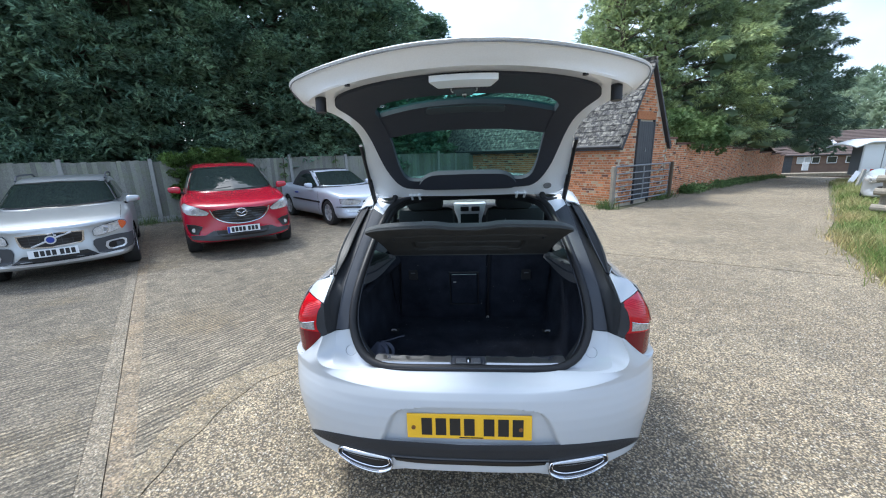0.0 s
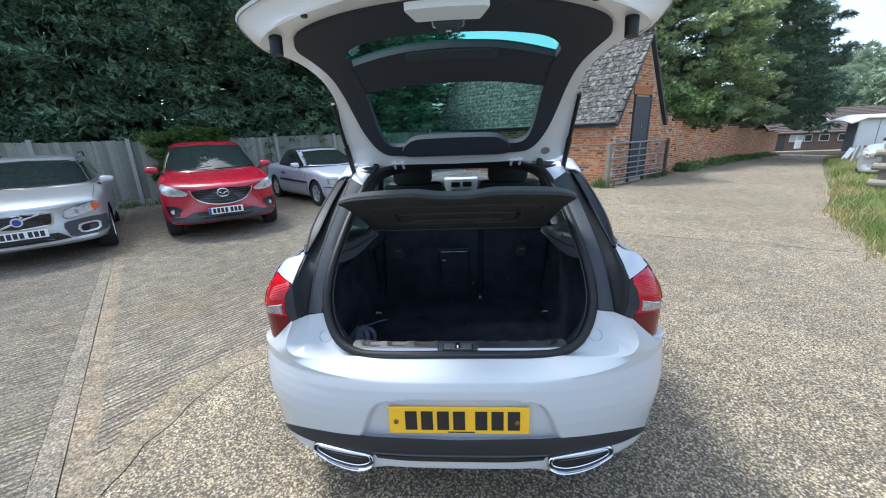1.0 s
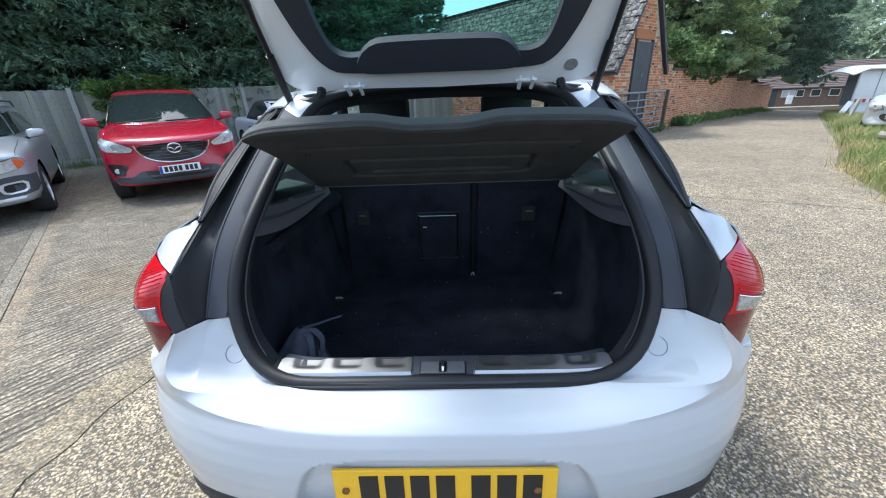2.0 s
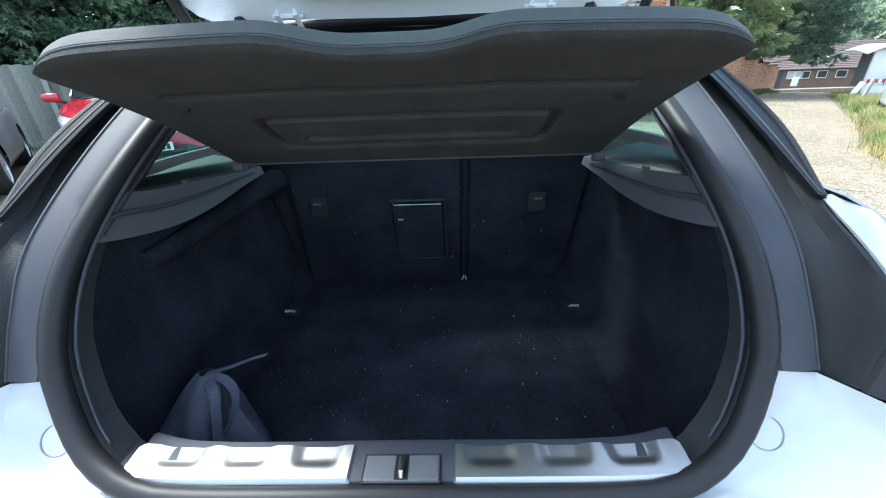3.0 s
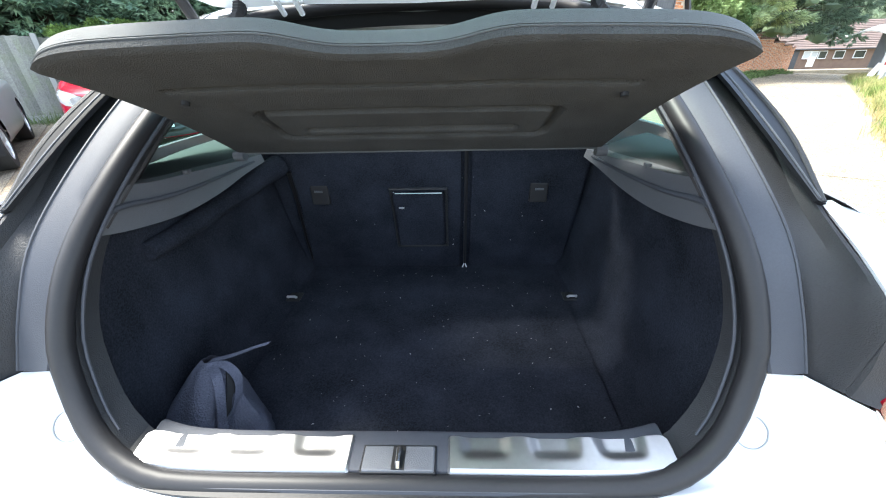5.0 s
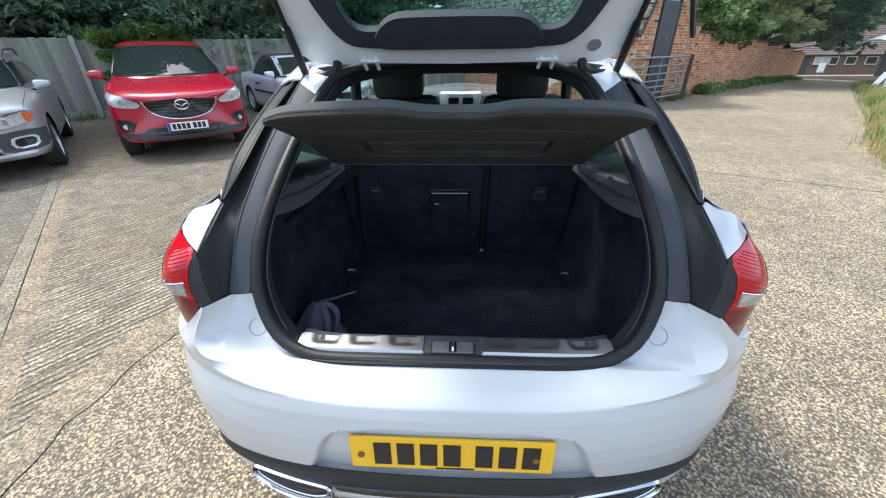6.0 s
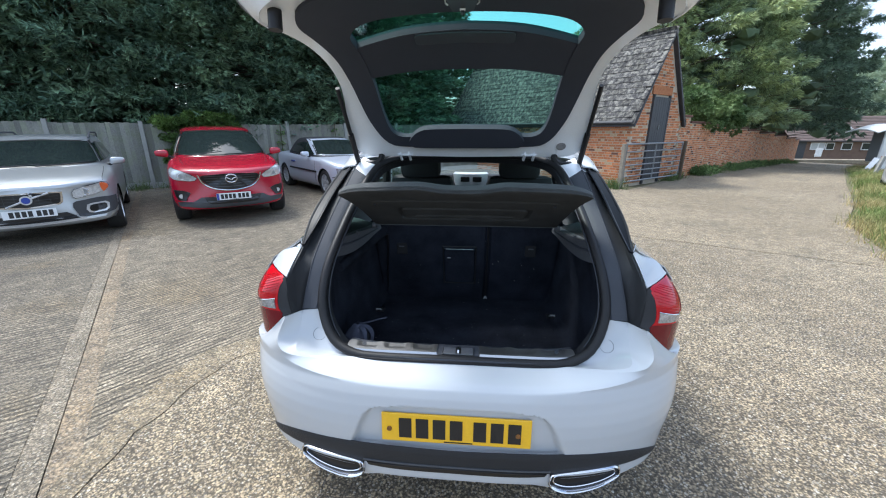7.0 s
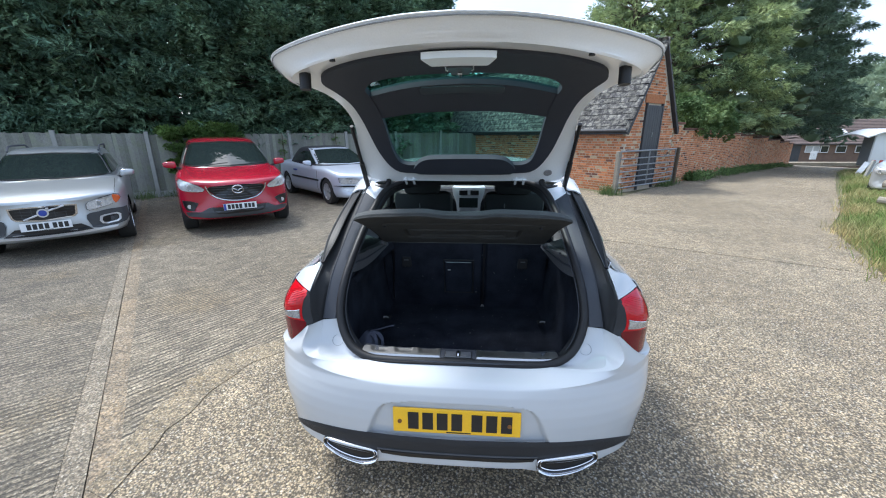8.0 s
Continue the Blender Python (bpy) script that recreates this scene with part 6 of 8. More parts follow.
    for f, up in ((0.02, 0.004), (0.06, 0.008), (0.3, 0.018), (0.65, 0.018), (1.0, 0.0)):
        rows.append(mirrored([tuple(a * (1 - f) + b * f + np.array((0, 0, up))) for a, b in zip(lip, over)]))
    bm = grid(rows)
    thicken(bm, 0.003)
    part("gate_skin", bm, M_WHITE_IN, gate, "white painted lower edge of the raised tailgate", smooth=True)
    hem = [tuple(a * 0.10 + b * 0.90 + np.array((0, -0.004, -0.003))) for a, b in zip(low, lip)]
    part("hem_line", tube(mirrored(hem), 0.0022, 6), M_STEEL, gate, "thin folded hem", smooth=True)
    # pull handle, latch, buffers, plugs
    h = smooth_half([(0, 0.938), (0.080, 0.938), (0.092, 0.940), (0.098, 0.948), (0.118, 1.018), (0.117, 1.028), (0.108, 1.032), (0, 1.034)], 40)
    part("pull_handle", fill_on_gate(h, -0.030, 0.02, 72, 5), M_HANDLE, gate, "satin pull handle recess, pale blue for the sky's reflection", smooth=True)
    lt = smooth_half([(0, 0.864), (0.024, 0.864), (0.031, 0.869), (0.043, 0.930), (0.042, 0.934), (0, 0.936)], 26)
    latch = part("latch", fill_on_gate(lt, -0.036, 0.024, 48, 4), M_LINING2, gate, "dark grey latch block", smooth=True)
    part("latch_slot", tube([tailgate_point(0, 0.866, -0.040), tailgate_point(0, 0.890, -0.040)], 0.007, 8), M_GRILLE, latch)
    part("latch_hook", tube([tailgate_point(-0.008, 0.888, -0.041), tailgate_point(0.008, 0.888, -0.041)], 0.004, 8), M_ALLOY, latch)
    for sg in (-1, 1):
        part("latch_clip", tube([tailgate_point(sg * 0.047, 0.940, -0.034), tailgate_point(sg * 0.047, 0.915, -0.036), tailgate_point(sg * 0.041, 0.905, -0.036)], 0.0022, 6), M_ALLOY, latch)
    for sg in (-1, 1):
        a, b = tailgate_point(sg * 0.552, 0.955, 0.0), tailgate_point(sg * 0.552, 0.955, -0.055)
        part("rubber_buffer", tube([a, b], 0.020, 14), M_RUBBER, gate, "black rubber buffer", smooth=True)
        part("plug", tube([tailgate_point(sg * 0.41, 1.045, 0.001), tailgate_point(sg * 0.41, 1.045, -0.006)], 0.010, 10), M_RUBBER, gate)
        if sg > 0:
            part("grip_plug", tube([tailgate_point(sg * 0.45, 0.075, 0.001), tailgate_point(sg * 0.45, 0.075, -0.004)], 0.022, 18), M_PLUG, gate, "grey ribbed plug")
        # hinges and struts
        hb = bmesh.new()
        tube([(sg * 0.285, 0.885, 1.425), (sg * 0.285, 0.845, 1.452), (sg * 0.29, 0.86, 1.475)], 0.007, 8, bm=hb)
        tube([(sg * 0.330, 0.885, 1.425), (sg * 0.330, 0.845, 1.452), (sg * 0.325, 0.86, 1.475)], 0.007, 8, bm=hb)
        tube([(sg * 0.270, 0.862, 1.450), (sg * 0.345, 0.862, 1.450)], 0.006, 8, bm=hb)
        part("hinge", hb, M_WHITE_IN, car, "white painted tailgate hinge")
        st = bmesh.new()
        t0, t1 = Vector((sg * 0.565, 0.965, 1.325)), Vector((sg * 0.535, 0.585, 1.735))
        tube([t0, t0.lerp(t1, 0.55)], 0.013, 10, bm=st)
        tube([t0.lerp(t1, 0.55), t1], 0.009, 10, bm=st)
        part("gas_strut", st, M_RUBBER, car, "black gas strut holding the tailgate")
        # ribbed cable sleeve
        pts = curve_pts([(sg * 0.43, 0.875, 1.452), (sg * 0.435, 0.862, 1.425), (sg * 0.46, 0.87, 1.408), (sg * 0.53, 0.90, 1.402)], 40)
        cb = bmesh.new()
        tube([tuple(p) for p in pts], 0.014, 10, bm=cb)
        for p in pts[2:-2:2]:
            bmesh.ops.create_icosphere(cb, subdivisions=1, radius=0.0175, matrix=Matrix.Translation(p))
        part("cable_sleeve", cb, M_RUBBER, car, "ribbed black cable sleeve")
    # wiper motor hump behind the lower lining
    hump = smooth_half([(0, 0.088), (0.22, 0.090), (0.275, 0.105), (0.258, 0.150), (0.222, 0.186), (0.175, 0.200), (0, 0.203)], 20)
    part("wiper_cover", fill_on_gate(hump, -0.032, 0.03, 44, 6), M_LINING, gate, "dark wiper motor cover", smooth=True)


# sky reflection on the handle put into its pale blue colour
M_HANDLE = mat("sky_tinted_handle", (0.80, 0.85, 0.92), 0.45, 0.0, 0.03, 6, 200)
M_LINING = mat("charcoal_gate_lining", (0.027, 0.032, 0.047), 0.75, 0.0, 0.1, 8, 300, bump=0.3, bump_scale=600)
M_PLUG = mat("grey_plug", (0.22, 0.22, 0.23), 0.6, 0.0, 0.3, 60, 300)
M_LINING2 = mat("dark_lamp_cover", (0.045, 0.05, 0.06), 0.4, 0.0, 0.1, 8, 300)


M_CLEARBAND = mat("clear_ribbed_lens", (0.42, 0.43, 0.45), 0.12, 0.6, 0.5, 60, 200, coat=0.5)


def build_lamps(car):
    """Tail lamps: a red upper lens, a clear band and a deep red lower lens, on the car's corners."""
    for sg in (-1, 1):
        inner = curve_pts([(0.762, 0.300, 1.048), (0.715, 0.252, 1.044), (0.668, 0.207, 1.034), (0.684, 0.192, 1.000), (0.692, 0.180, 0.955), (0.688, 0.172, 0.922), (0.670, 0.162, 0.898), (0.700, 0.170, 0.862), (0.736, 0.190, 0.820), (0.752, 0.200, 0.788)], 33)
        mid = curve_pts([(0.766, 0.306, 1.049), (0.766, 0.250, 1.024), (0.768, 0.214, 0.988), (0.774, 0.204, 0.958), (0.776, 0.208, 0.915), (0.780, 0.214, 0.868), (0.786, 0.222, 0.820), (0.790, 0.228, 0.788)], 33)
        outer = curve_pts([(0.773, 0.320, 1.049), (0.798, 0.315, 1.018), (0.816, 0.300, 0.982), (0.830, 0.298, 0.935), (0.832, 0.296, 0.885), (0.828, 0.285, 0.835), (0.822, 0.272, 0.788)], 33)
        def on(f, i, d=0.0):
            p = (1 - f) ** 2 * inner[i] + 2 * f * (1 - f) * (2 * mid[i] - 0.5 * inner[i] - 0.5 * outer[i]) + f * f * outer[i]
            return (sg * (p[0] + d * 0.3), p[1] - d, p[2])
        lamp = None
        for a, b, f0, f1, d, mt, nm, lb in ((0, 20, 0, 1, 0.0, M_REDLENS, "tail_lamp", "bright red tail lamp lens"), (20, 32, 0, 1, 0.0, M_REDDARK, "lower_lens", "deep red lower lens"), (16, 19, 0.05, 0.62, 0.004, M_CLEARBAND, "clear_lens", "clear reversing lamp band"), (4, 15, 0.70, 0.98, 0.002, M_REDDARK, "outer_lens", "deep red outer lens")):
            bm = grid([[on(f, i, d) for i in range(a, b + 1)] for f in np.linspace(f0, f1, 9)])
            thicken(bm, 0.012 if d == 0 else 0.005)
            o = part(nm, bm, mt, lamp or car, lb, smooth=True)
            lamp = lamp or o
        for k in range(6, 16):
            part("lens_rib", tube([on(f, k, 0.001) for f in np.linspace(0.06, 0.66, 6)], 0.0010, 5), M_REDLENS, lamp)
        part("lamp_chrome", tube([on(f, 16, 0.005) for f in np.linspace(0.03, 0.68, 8)], 0.0022, 6), M_CHROME, lamp, "bright line over the clear band")
        # dark bracket between lamp and jamb
        j = curve_pts([(0.656, 0.206, 1.034), (0.649, 0.190, 0.955), (0.641, 0.185, 0.898)], 12)
        q = curve_pts([(0.668, 0.206, 1.038), (0.686, 0.194, 1.000), (0.694, 0.182, 0.955), (0.690, 0.174, 0.922), (0.668, 0.160, 0.894)], 12)
        bm = grid([[(sg * p[0], p[1], p[2]) for p in r] for r in (j, j * 0.94 + q * 0.06 + np.array((0, -0.007, 0)), j * 0.45 + q * 0.55 + np.array((0, -0.004, 0)), q)])
        thicken(bm, 0.005)
        part("lamp_bracket", bm, M_BLACKPL, car, "black plastic lamp bracket", smooth=True)
        # white shoulder between lamp and window
        a = curve_pts([(0.651, 0.350, 1.120), (0.656, 0.275, 1.080), (0.659, 0.206, 1.038)], 14)
        b = curve_pts([(0.655, 0.352, 1.124), (0.730, 0.338, 1.100), (0.778, 0.330, 1.050)], 14)
        bm = grid([[(sg * p[0], p[1], p[2]) for p in r] for r in (a, a * 0.66 + b * 0.34 + np.array((0.006, -0.004, 0.004)), a * 0.33 + b * 0.67 + np.array((0.006, -0.003, 0.004)), b)])
        thicken(bm, 0.004)
        part("shoulder_panel", bm, M_WHITE, car, "white shoulder above the tail lamp", smooth=True)


def build_cabin(car):
    """What shows over the shelf: front seats, dashboard, mirror."""
    for sg in (-1, 1):
        b = bmesh.new()
        box(b, sg * 0.40 - 0.25, 2.12, 0.55, sg * 0.40 + 0.27, 2.26, 1.22, bevel=0.06)
        for v in b.verts:
            v.co.y -= (v.co.z - 0.55) * 0.25
        seat = part("front_seat", b, M_BLACKPL, car, "dark front seat", smooth=True)
        h = boxed(sg * 0.39 - 0.16, 1.90, 1.20, sg * 0.39 + 0.16, 2.02, 1.42, bevel=0.05)
        part("headrest", h, M_BLACKPL, seat, smooth=True)
        part("headrest_post", tube([(sg * 0.37 - 0.05, 1.99, 1.08), (sg * 0.37 - 0.05, 1.98, 1.15)], 0.007, 6), M_CHROME, seat)
    rows = [[(x, y - 0.06 * math.cos(x * 1.6), z) for x in np.linspace(-0.72, 0.72, 21)] for y, z in ((3.25, 1.08), (3.05, 1.13), (2.92, 1.125), (2.86, 1.02), (2.90, 0.80), (3.0, 0.55))]
    bm = grid(rows)
    thicken(bm, 0.01)
    dash = part("dashboard", bm, M_BLACKPL, car, "dark dashboard", smooth=True)
    bm = grid([[(w * math.sin(a), 2.80 - 0.07 * math.cos(a) + dy, z) for a in np.linspace(-1.5, 1.5, 15)] for z, w, dy in ((1.165, 0.16, 0.06), (1.150, 0.18, 0.01), (1.08, 0.17, 0.0), (0.98, 0.135, 0.0), (0.80, 0.12, 0.0), (0.62, 0.12, 0.0))])
    bmesh.ops.recalc_face_normals(bm, faces=bm.faces)
    part("centre_console", bm, M_ALLOY, dash, "silver centre console with vents", smooth=True)
    for sx in (-0.10, 0.02):
        part("air_vent", boxed(sx, 2.725, 1.075, sx + 0.09, 2.745, 1.125, bevel=0.006), M_GRILLE, dash)
    part("screen", boxed(-0.10, 2.725, 0.94, 0.10, 2.745, 1.045, bevel=0.004), M_DARKGLASS, dash)
    part("steering_wheel", tube([(0.37 + 0.18 * math.cos(a), 2.72 - 0.07 * math.sin(a), 0.98 + 0.17 * math.sin(a)) for a in np.linspace(0, 2 * math.pi, 30, endpoint=False)], 0.014, 8, True), M_BLACKPL, car, "black steering wheel", smooth=True)
    part("floor_pan", boxed(-0.78, 1.30, 0.27, 0.78, 3.3, 0.33), M_CARPET, car)
    b = bmesh.new()
    box(b, -0.62, 1.20, 0.45, 0.62, 1.75, 0.62, bevel=0.04)
    part("rear_bench", b, M_BLACKPL, car, smooth=True)


def build_bag():
    """A slumped cloth bag in the corner of the boot, its mouth folded open."""
    t = thing("cloth_bag", "slumped grey-navy cloth bag with loose handles in the boot corner", "bag", pose(-0.474, 0.330, 0.556))
    n = 48
    rows = []
    for k in range(22):
        f = k / 21
        c = Vector((0.016 * f ** 1.2, 0.075 * f ** 1.1, 0.185 * f))
        rx, ry = 0.138 * (1 - f) ** 0.95 + 0.018, 0.098 * (1 - f) ** 0.75 + 0.012
        row = []
        for i in range(n):
            a = 2 * math.pi * i / n
            q = Vector((math.cos(a) * 1.6, math.sin(a) * 1.6, f * 2.2))
            g = 1 + 0.16 * noise.noise(q) + 0.16 * f * math.sin(5 * a + 4 * f) * (1 - 0.5 * f) + 0.05 * noise.noise(q * 3.1)
            dent = 1 - 0.42 * math.exp(-((a - 5.6) / 0.42) ** 2) * math.sin(math.pi * min(1, f * 1.15))
            row.append(c + Vector((math.cos(a) * rx * g * dent, math.sin(a) * ry * g * dent, 0.012 * noise.noise(q * 2) * (1 - f))))
        rows.append(row)
    bm = grid(rows, True)
    bmesh.ops.recalc_face_normals(bm, faces=bm.faces)
    body = part("bag_body", bm, M_CLOTH, t, smooth=True)
    def strap(nm, pts, w, lb=""):
        p = curve_pts(pts, 24)
        b = grid([[(q[0] + 0.42 * q[2] + o * 0.6, q[1] + o, q[2] + 0.2 * o) for q in p] for o in (-w, 0.0, w)])
        thicken(b, 0.003)
        part(nm, b, M_CLOTH, t, lb, smooth=True)
    strap("bag_rim", [(-0.060, 0.065, 0.180), (-0.020, 0.030, 0.172), (0.010, 0.000, 0.130), (0.030, -0.020, 0.085), (0.060, -0.040, 0.050), (0.085, -0.050, 0.022)], 0.009)
    strap("bag_rim", [(-0.060, 0.065, 0.182), (-0.018, 0.062, 0.178), (0.020, 0.048, 0.150), (0.034, 0.025, 0.105), (0.030, 0.000, 0.075)], 0.008)
    strap("handle", [(-0.062, 0.072, 0.184), (-0.020, 0.080, 0.192), (0.020, 0.095, 0.200), (0.050, 0.115, 0.196)], 0.005)
    bm = fan_sheet([(x + 0.42 * z, y, z) for x, y, z in [(-0.015, 0.058, 0.165), (0.005, 0.030, 0.140), (0.020, 0.005, 0.105), (0.026, 0.000, 0.080), (0.030, 0.028, 0.100), (0.018, 0.050, 0.140)]])
    part("bag_mouth", bm, M_BLACKPL, t, "dark open mouth", smooth=True)


def fan_sheet(pts):
    """A thin closed sheet inside an outline."""
    bm = bmesh.new()
    bm.faces.new([bm.verts.new(p) for p in pts])
    thicken(bm, 0.003)
    return bm


def build_lint():
    """Pale specks of lint on the boot carpet."""
    rng = random.Random(31)
    vs, fs = [], []
    for k in range(130):
        x, y = rng.uniform(-0.45, 0.45), rng.uniform(0.30, 1.08)
        a, r = rng.uniform(0, 6.28), rng.uniform(0.0004, 0.0012)
        ln = rng.choice((1, 1, 1, 2.5, 4))
        n0 = len(vs)
        c, d = math.cos(a), math.sin(a)
        vs += [(x - c * r * ln, y - d * r * ln, 0.5572), (x + d * r, y - c * r, 0.5578), (x + c * r * ln, y + d * r * ln, 0.5572), (x - d * r, y + c * r, 0.5580)]
        fs.append((n0, n0 + 1, n0 + 2, n0 + 3))
    for k in range(22):
        x, z = rng.uniform(-0.42, 0.42), rng.uniform(0.62, 1.0)
        y = 1.005 + (0.916 - z) * 0.327 - 0.0012
        a, r = rng.uniform(0, 6.28), rng.uniform(0.0006, 0.0015)
        ln = rng.choice((1, 2, 4))
        c, d = math.cos(a), math.sin(a)
        n0 = len(vs)
        vs += [(x - c * r * ln, y, z - d * r * ln), (x + d * r, y, z - c * r), (x + c * r * ln, y, z + d * r * ln), (x - d * r, y, z + c * r)]
        fs.append((n0, n0 + 1, n0 + 2, n0 + 3))
    me = bpy.data.meshes.new("lint")
    me.from_pydata(vs, [], fs)
    me.materials.append(M_PLATE_W)
    tagged(new("lint", me), "pale specks of lint scattered on the boot carpet", "lint", kind="stuff")


build_hatchback()
build_bag()
build_lint()


# ---- parked cars ----
def car_body(parent, paint, st, wheels, radius, bow=0.26, label=""):
    """Lower body from stations (y, half-width, underside, shoulder, top), nose at y = 0. Returns its tree for laying parts on."""
    ys = curve_pts([np.array(s, float) for s in st], 110)
    rows = []
    for y, hw, zb, zs, zt in ys:
        half = curve_pts([(0, zb), (0.80 * hw, zb), (0.955 * hw, zb + 0.07), (hw, zb + 0.5 * (zs - zb) * 0.6), (0.992 * hw, zs - 0.14), (0.955 * hw, zs), (0.80 * hw, zs + (zt - zs) * 0.72), (0.40 * hw, zt - 0.006), (0, zt)], 46)
        fade = max(0.0, 1 - y / 0.95)
        L = st[-1][0]
        tail = max(0.0, 1 - (L - y) / 0.8)
        rows.append(mirrored([(x, y + bow * fade * (x / hw) ** 2.4 * (1 if hw else 0) - 0.22 * tail * (x / hw) ** 2.4, z) for x, z in half]))
    bm = grid(rows)
    vs = list(bm.verts)
    n = len(rows[0])
    bm.faces.new(vs[:n])
    bm.faces.new(vs[-n:])
    bmesh.ops.recalc_face_normals(bm, faces=bm.faces)
    bvh = tree_of(bm)
    gone = []
    for f in bm.faces:
        c = f.calc_center_median()
        if abs(c.x) > 0.45 and any(math.hypot(c.y - wy, c.z - radius) < radius + 0.035 for wy in wheels):
            gone.append(f)
    bmesh.ops.delete(bm, geom=gone, context="FACES")
    snap_arch(bm, wheels, radius, radius + 0.035)
    part("body", bm, paint, parent, label, smooth=True)
    hw = max(s[1] for s in st)
    for wy in wheels:
        for sg in (-1, 1):
            bm = grid([[(sg * x, wy + (radius + 0.04) * math.cos(a), radius + (radius + 0.04) * math.sin(a)) for a in np.linspace(-0.3, math.pi + 0.3, 20)] for x in (0.5, hw - 0.03)])
            part("arch_liner", bm, M_BLACKPL, parent)
            wheel(parent, sg * (hw - 0.13), wy, radius, 0.225, sg, 5)
    return bvh


def cabin(parent, paint, lv, label=""):
    """Greenhouse from levels (z, front y, rear y, half-width)."""
    rows = []
    lev = curve_pts([np.array(q, float) for q in lv], 26)
    n = 72
    for z, y0, y1, w in lev:
        row = []
        for k in range(n):
            a = 2 * math.pi * k / n
            c, s = math.cos(a), math.sin(a)
            e = 2 / 5.5
            X = math.copysign(abs(c) ** e, c)
            Y = math.copysign(abs(s) ** e, s)
            bulge = 0.10 * (1 - X * X) * (1 if Y < 0 else 0.4)
            row.append((X * w, (y0 + y1) / 2 + Y * (y1 - y0) / 2 - (bulge if Y < 0 else -bulge), z))
        rows.append(row)
    bm = grid(rows, True)
    vs = list(bm.verts)
    bm.faces.new(vs[-n:])
    bmesh.ops.recalc_face_normals(bm, faces=bm.faces)
    bvh = tree_of(bm)
    part("cabin", bm, paint, parent, label, smooth=True)
    return bvh


def pair(fn):
    for sg in (-1, 1):
        fn(sg)


def flip_if(o, sg):
    return o if sg > 0 else mirror_outline(o)


def mirror_on(parent, x, y, z, paint):
    def one(sg):
        bm = bmesh.new()
        bmesh.ops.create_icosphere(bm, subdivisions=3, radius=1.0)
        for v in bm.verts:
            q = [math.copysign(abs(k) ** 0.55, k) for k in v.co]
            taper = 1 - 0.18 * q[0] * sg
            v.co = Vector((sg * (x - 0.03) + q[0] * 0.105, y + (q[1] if q[1] < 0 else 0.35 * q[1]) * 0.08 * taper, z + q[2] * 0.063 * taper + 0.006 * q[0] * sg))
        m = part("door_mirror", bm, paint, parent, smooth=True)
        part("mirror_arm", tube([(sg * (x - 0.08), y + 0.02, z - 0.04), (sg * (x - 0.2), y + 0.05, z - 0.09)], 0.022, 8), M_BLACKPL, m)
    pair(one)


def lamp(parent, bvh, outline, bulb, nm="headlamp", mt=None):
    def one(sg):
        c = np.mean(np.array(outline), 0)
        rim = [tuple(c + (np.array(p) - c) * np.array((1.035, 1.08))) for p in outline]
        h = part(nm, wrap(bvh, flip_if(rim, sg), "-y", 0.010, 8, 64, smooth=False), M_GRILLE, parent, "headlamp in a dark housing", smooth=True)
        part("lens", wrap(bvh, flip_if(outline, sg), "-y", 0.020, 8, 64, smooth=False), mt or M_LENS, h, "clear lens", smooth=True)
        if bulb:
            bx, bz, br = bulb
            loc, _, _, _ = bvh.ray_cast(Vector((sg * bx, -6, bz)), Vector((0, 1, 0)))
            if loc:
                part("lamp_ring", tube([(sg * bx + br * math.cos(a), loc.y - 0.031, bz + br * math.sin(a)) for a in np.linspace(0, 2 * math.pi, 20, endpoint=False)], 0.006, 6, True), M_CHROME, h)
                part("lamp_bulb", tube([(sg * bx, loc.y + 0.01, bz), (sg * bx, loc.y - 0.030, bz)], br * 0.7, 16), M_STEEL, h)
    pair(one)


def shut_line(parent, bvh, pts, name="bonnet_gap"):
    """A dark gap between panels, drawn on the body from above."""
    line = []
    for x, y in curve_pts(pts, 16):
        q = bvh.ray_cast(Vector((x, y, 5)), Vector((0, 0, -1)))[0]
        if q:
            line.append(q + Vector((0, 0, 0.0005)))
    part(name, tube(line, 0.004, 5), M_RUBBER, parent)


def wiper(parent, cb, ends, lift=0.026):
    """A wiper arm lying on the windscreen between two (x, z) ends."""
    line = []
    for x, z in curve_pts(ends, 9):
        q = cb.ray_cast(Vector((x, -6, z)), Vector((0, 1, 0)))[0]
        line.append((x, q.y - lift, z))
    part("wiper", tube(line, 0.009, 6), M_BLACKPL, parent)


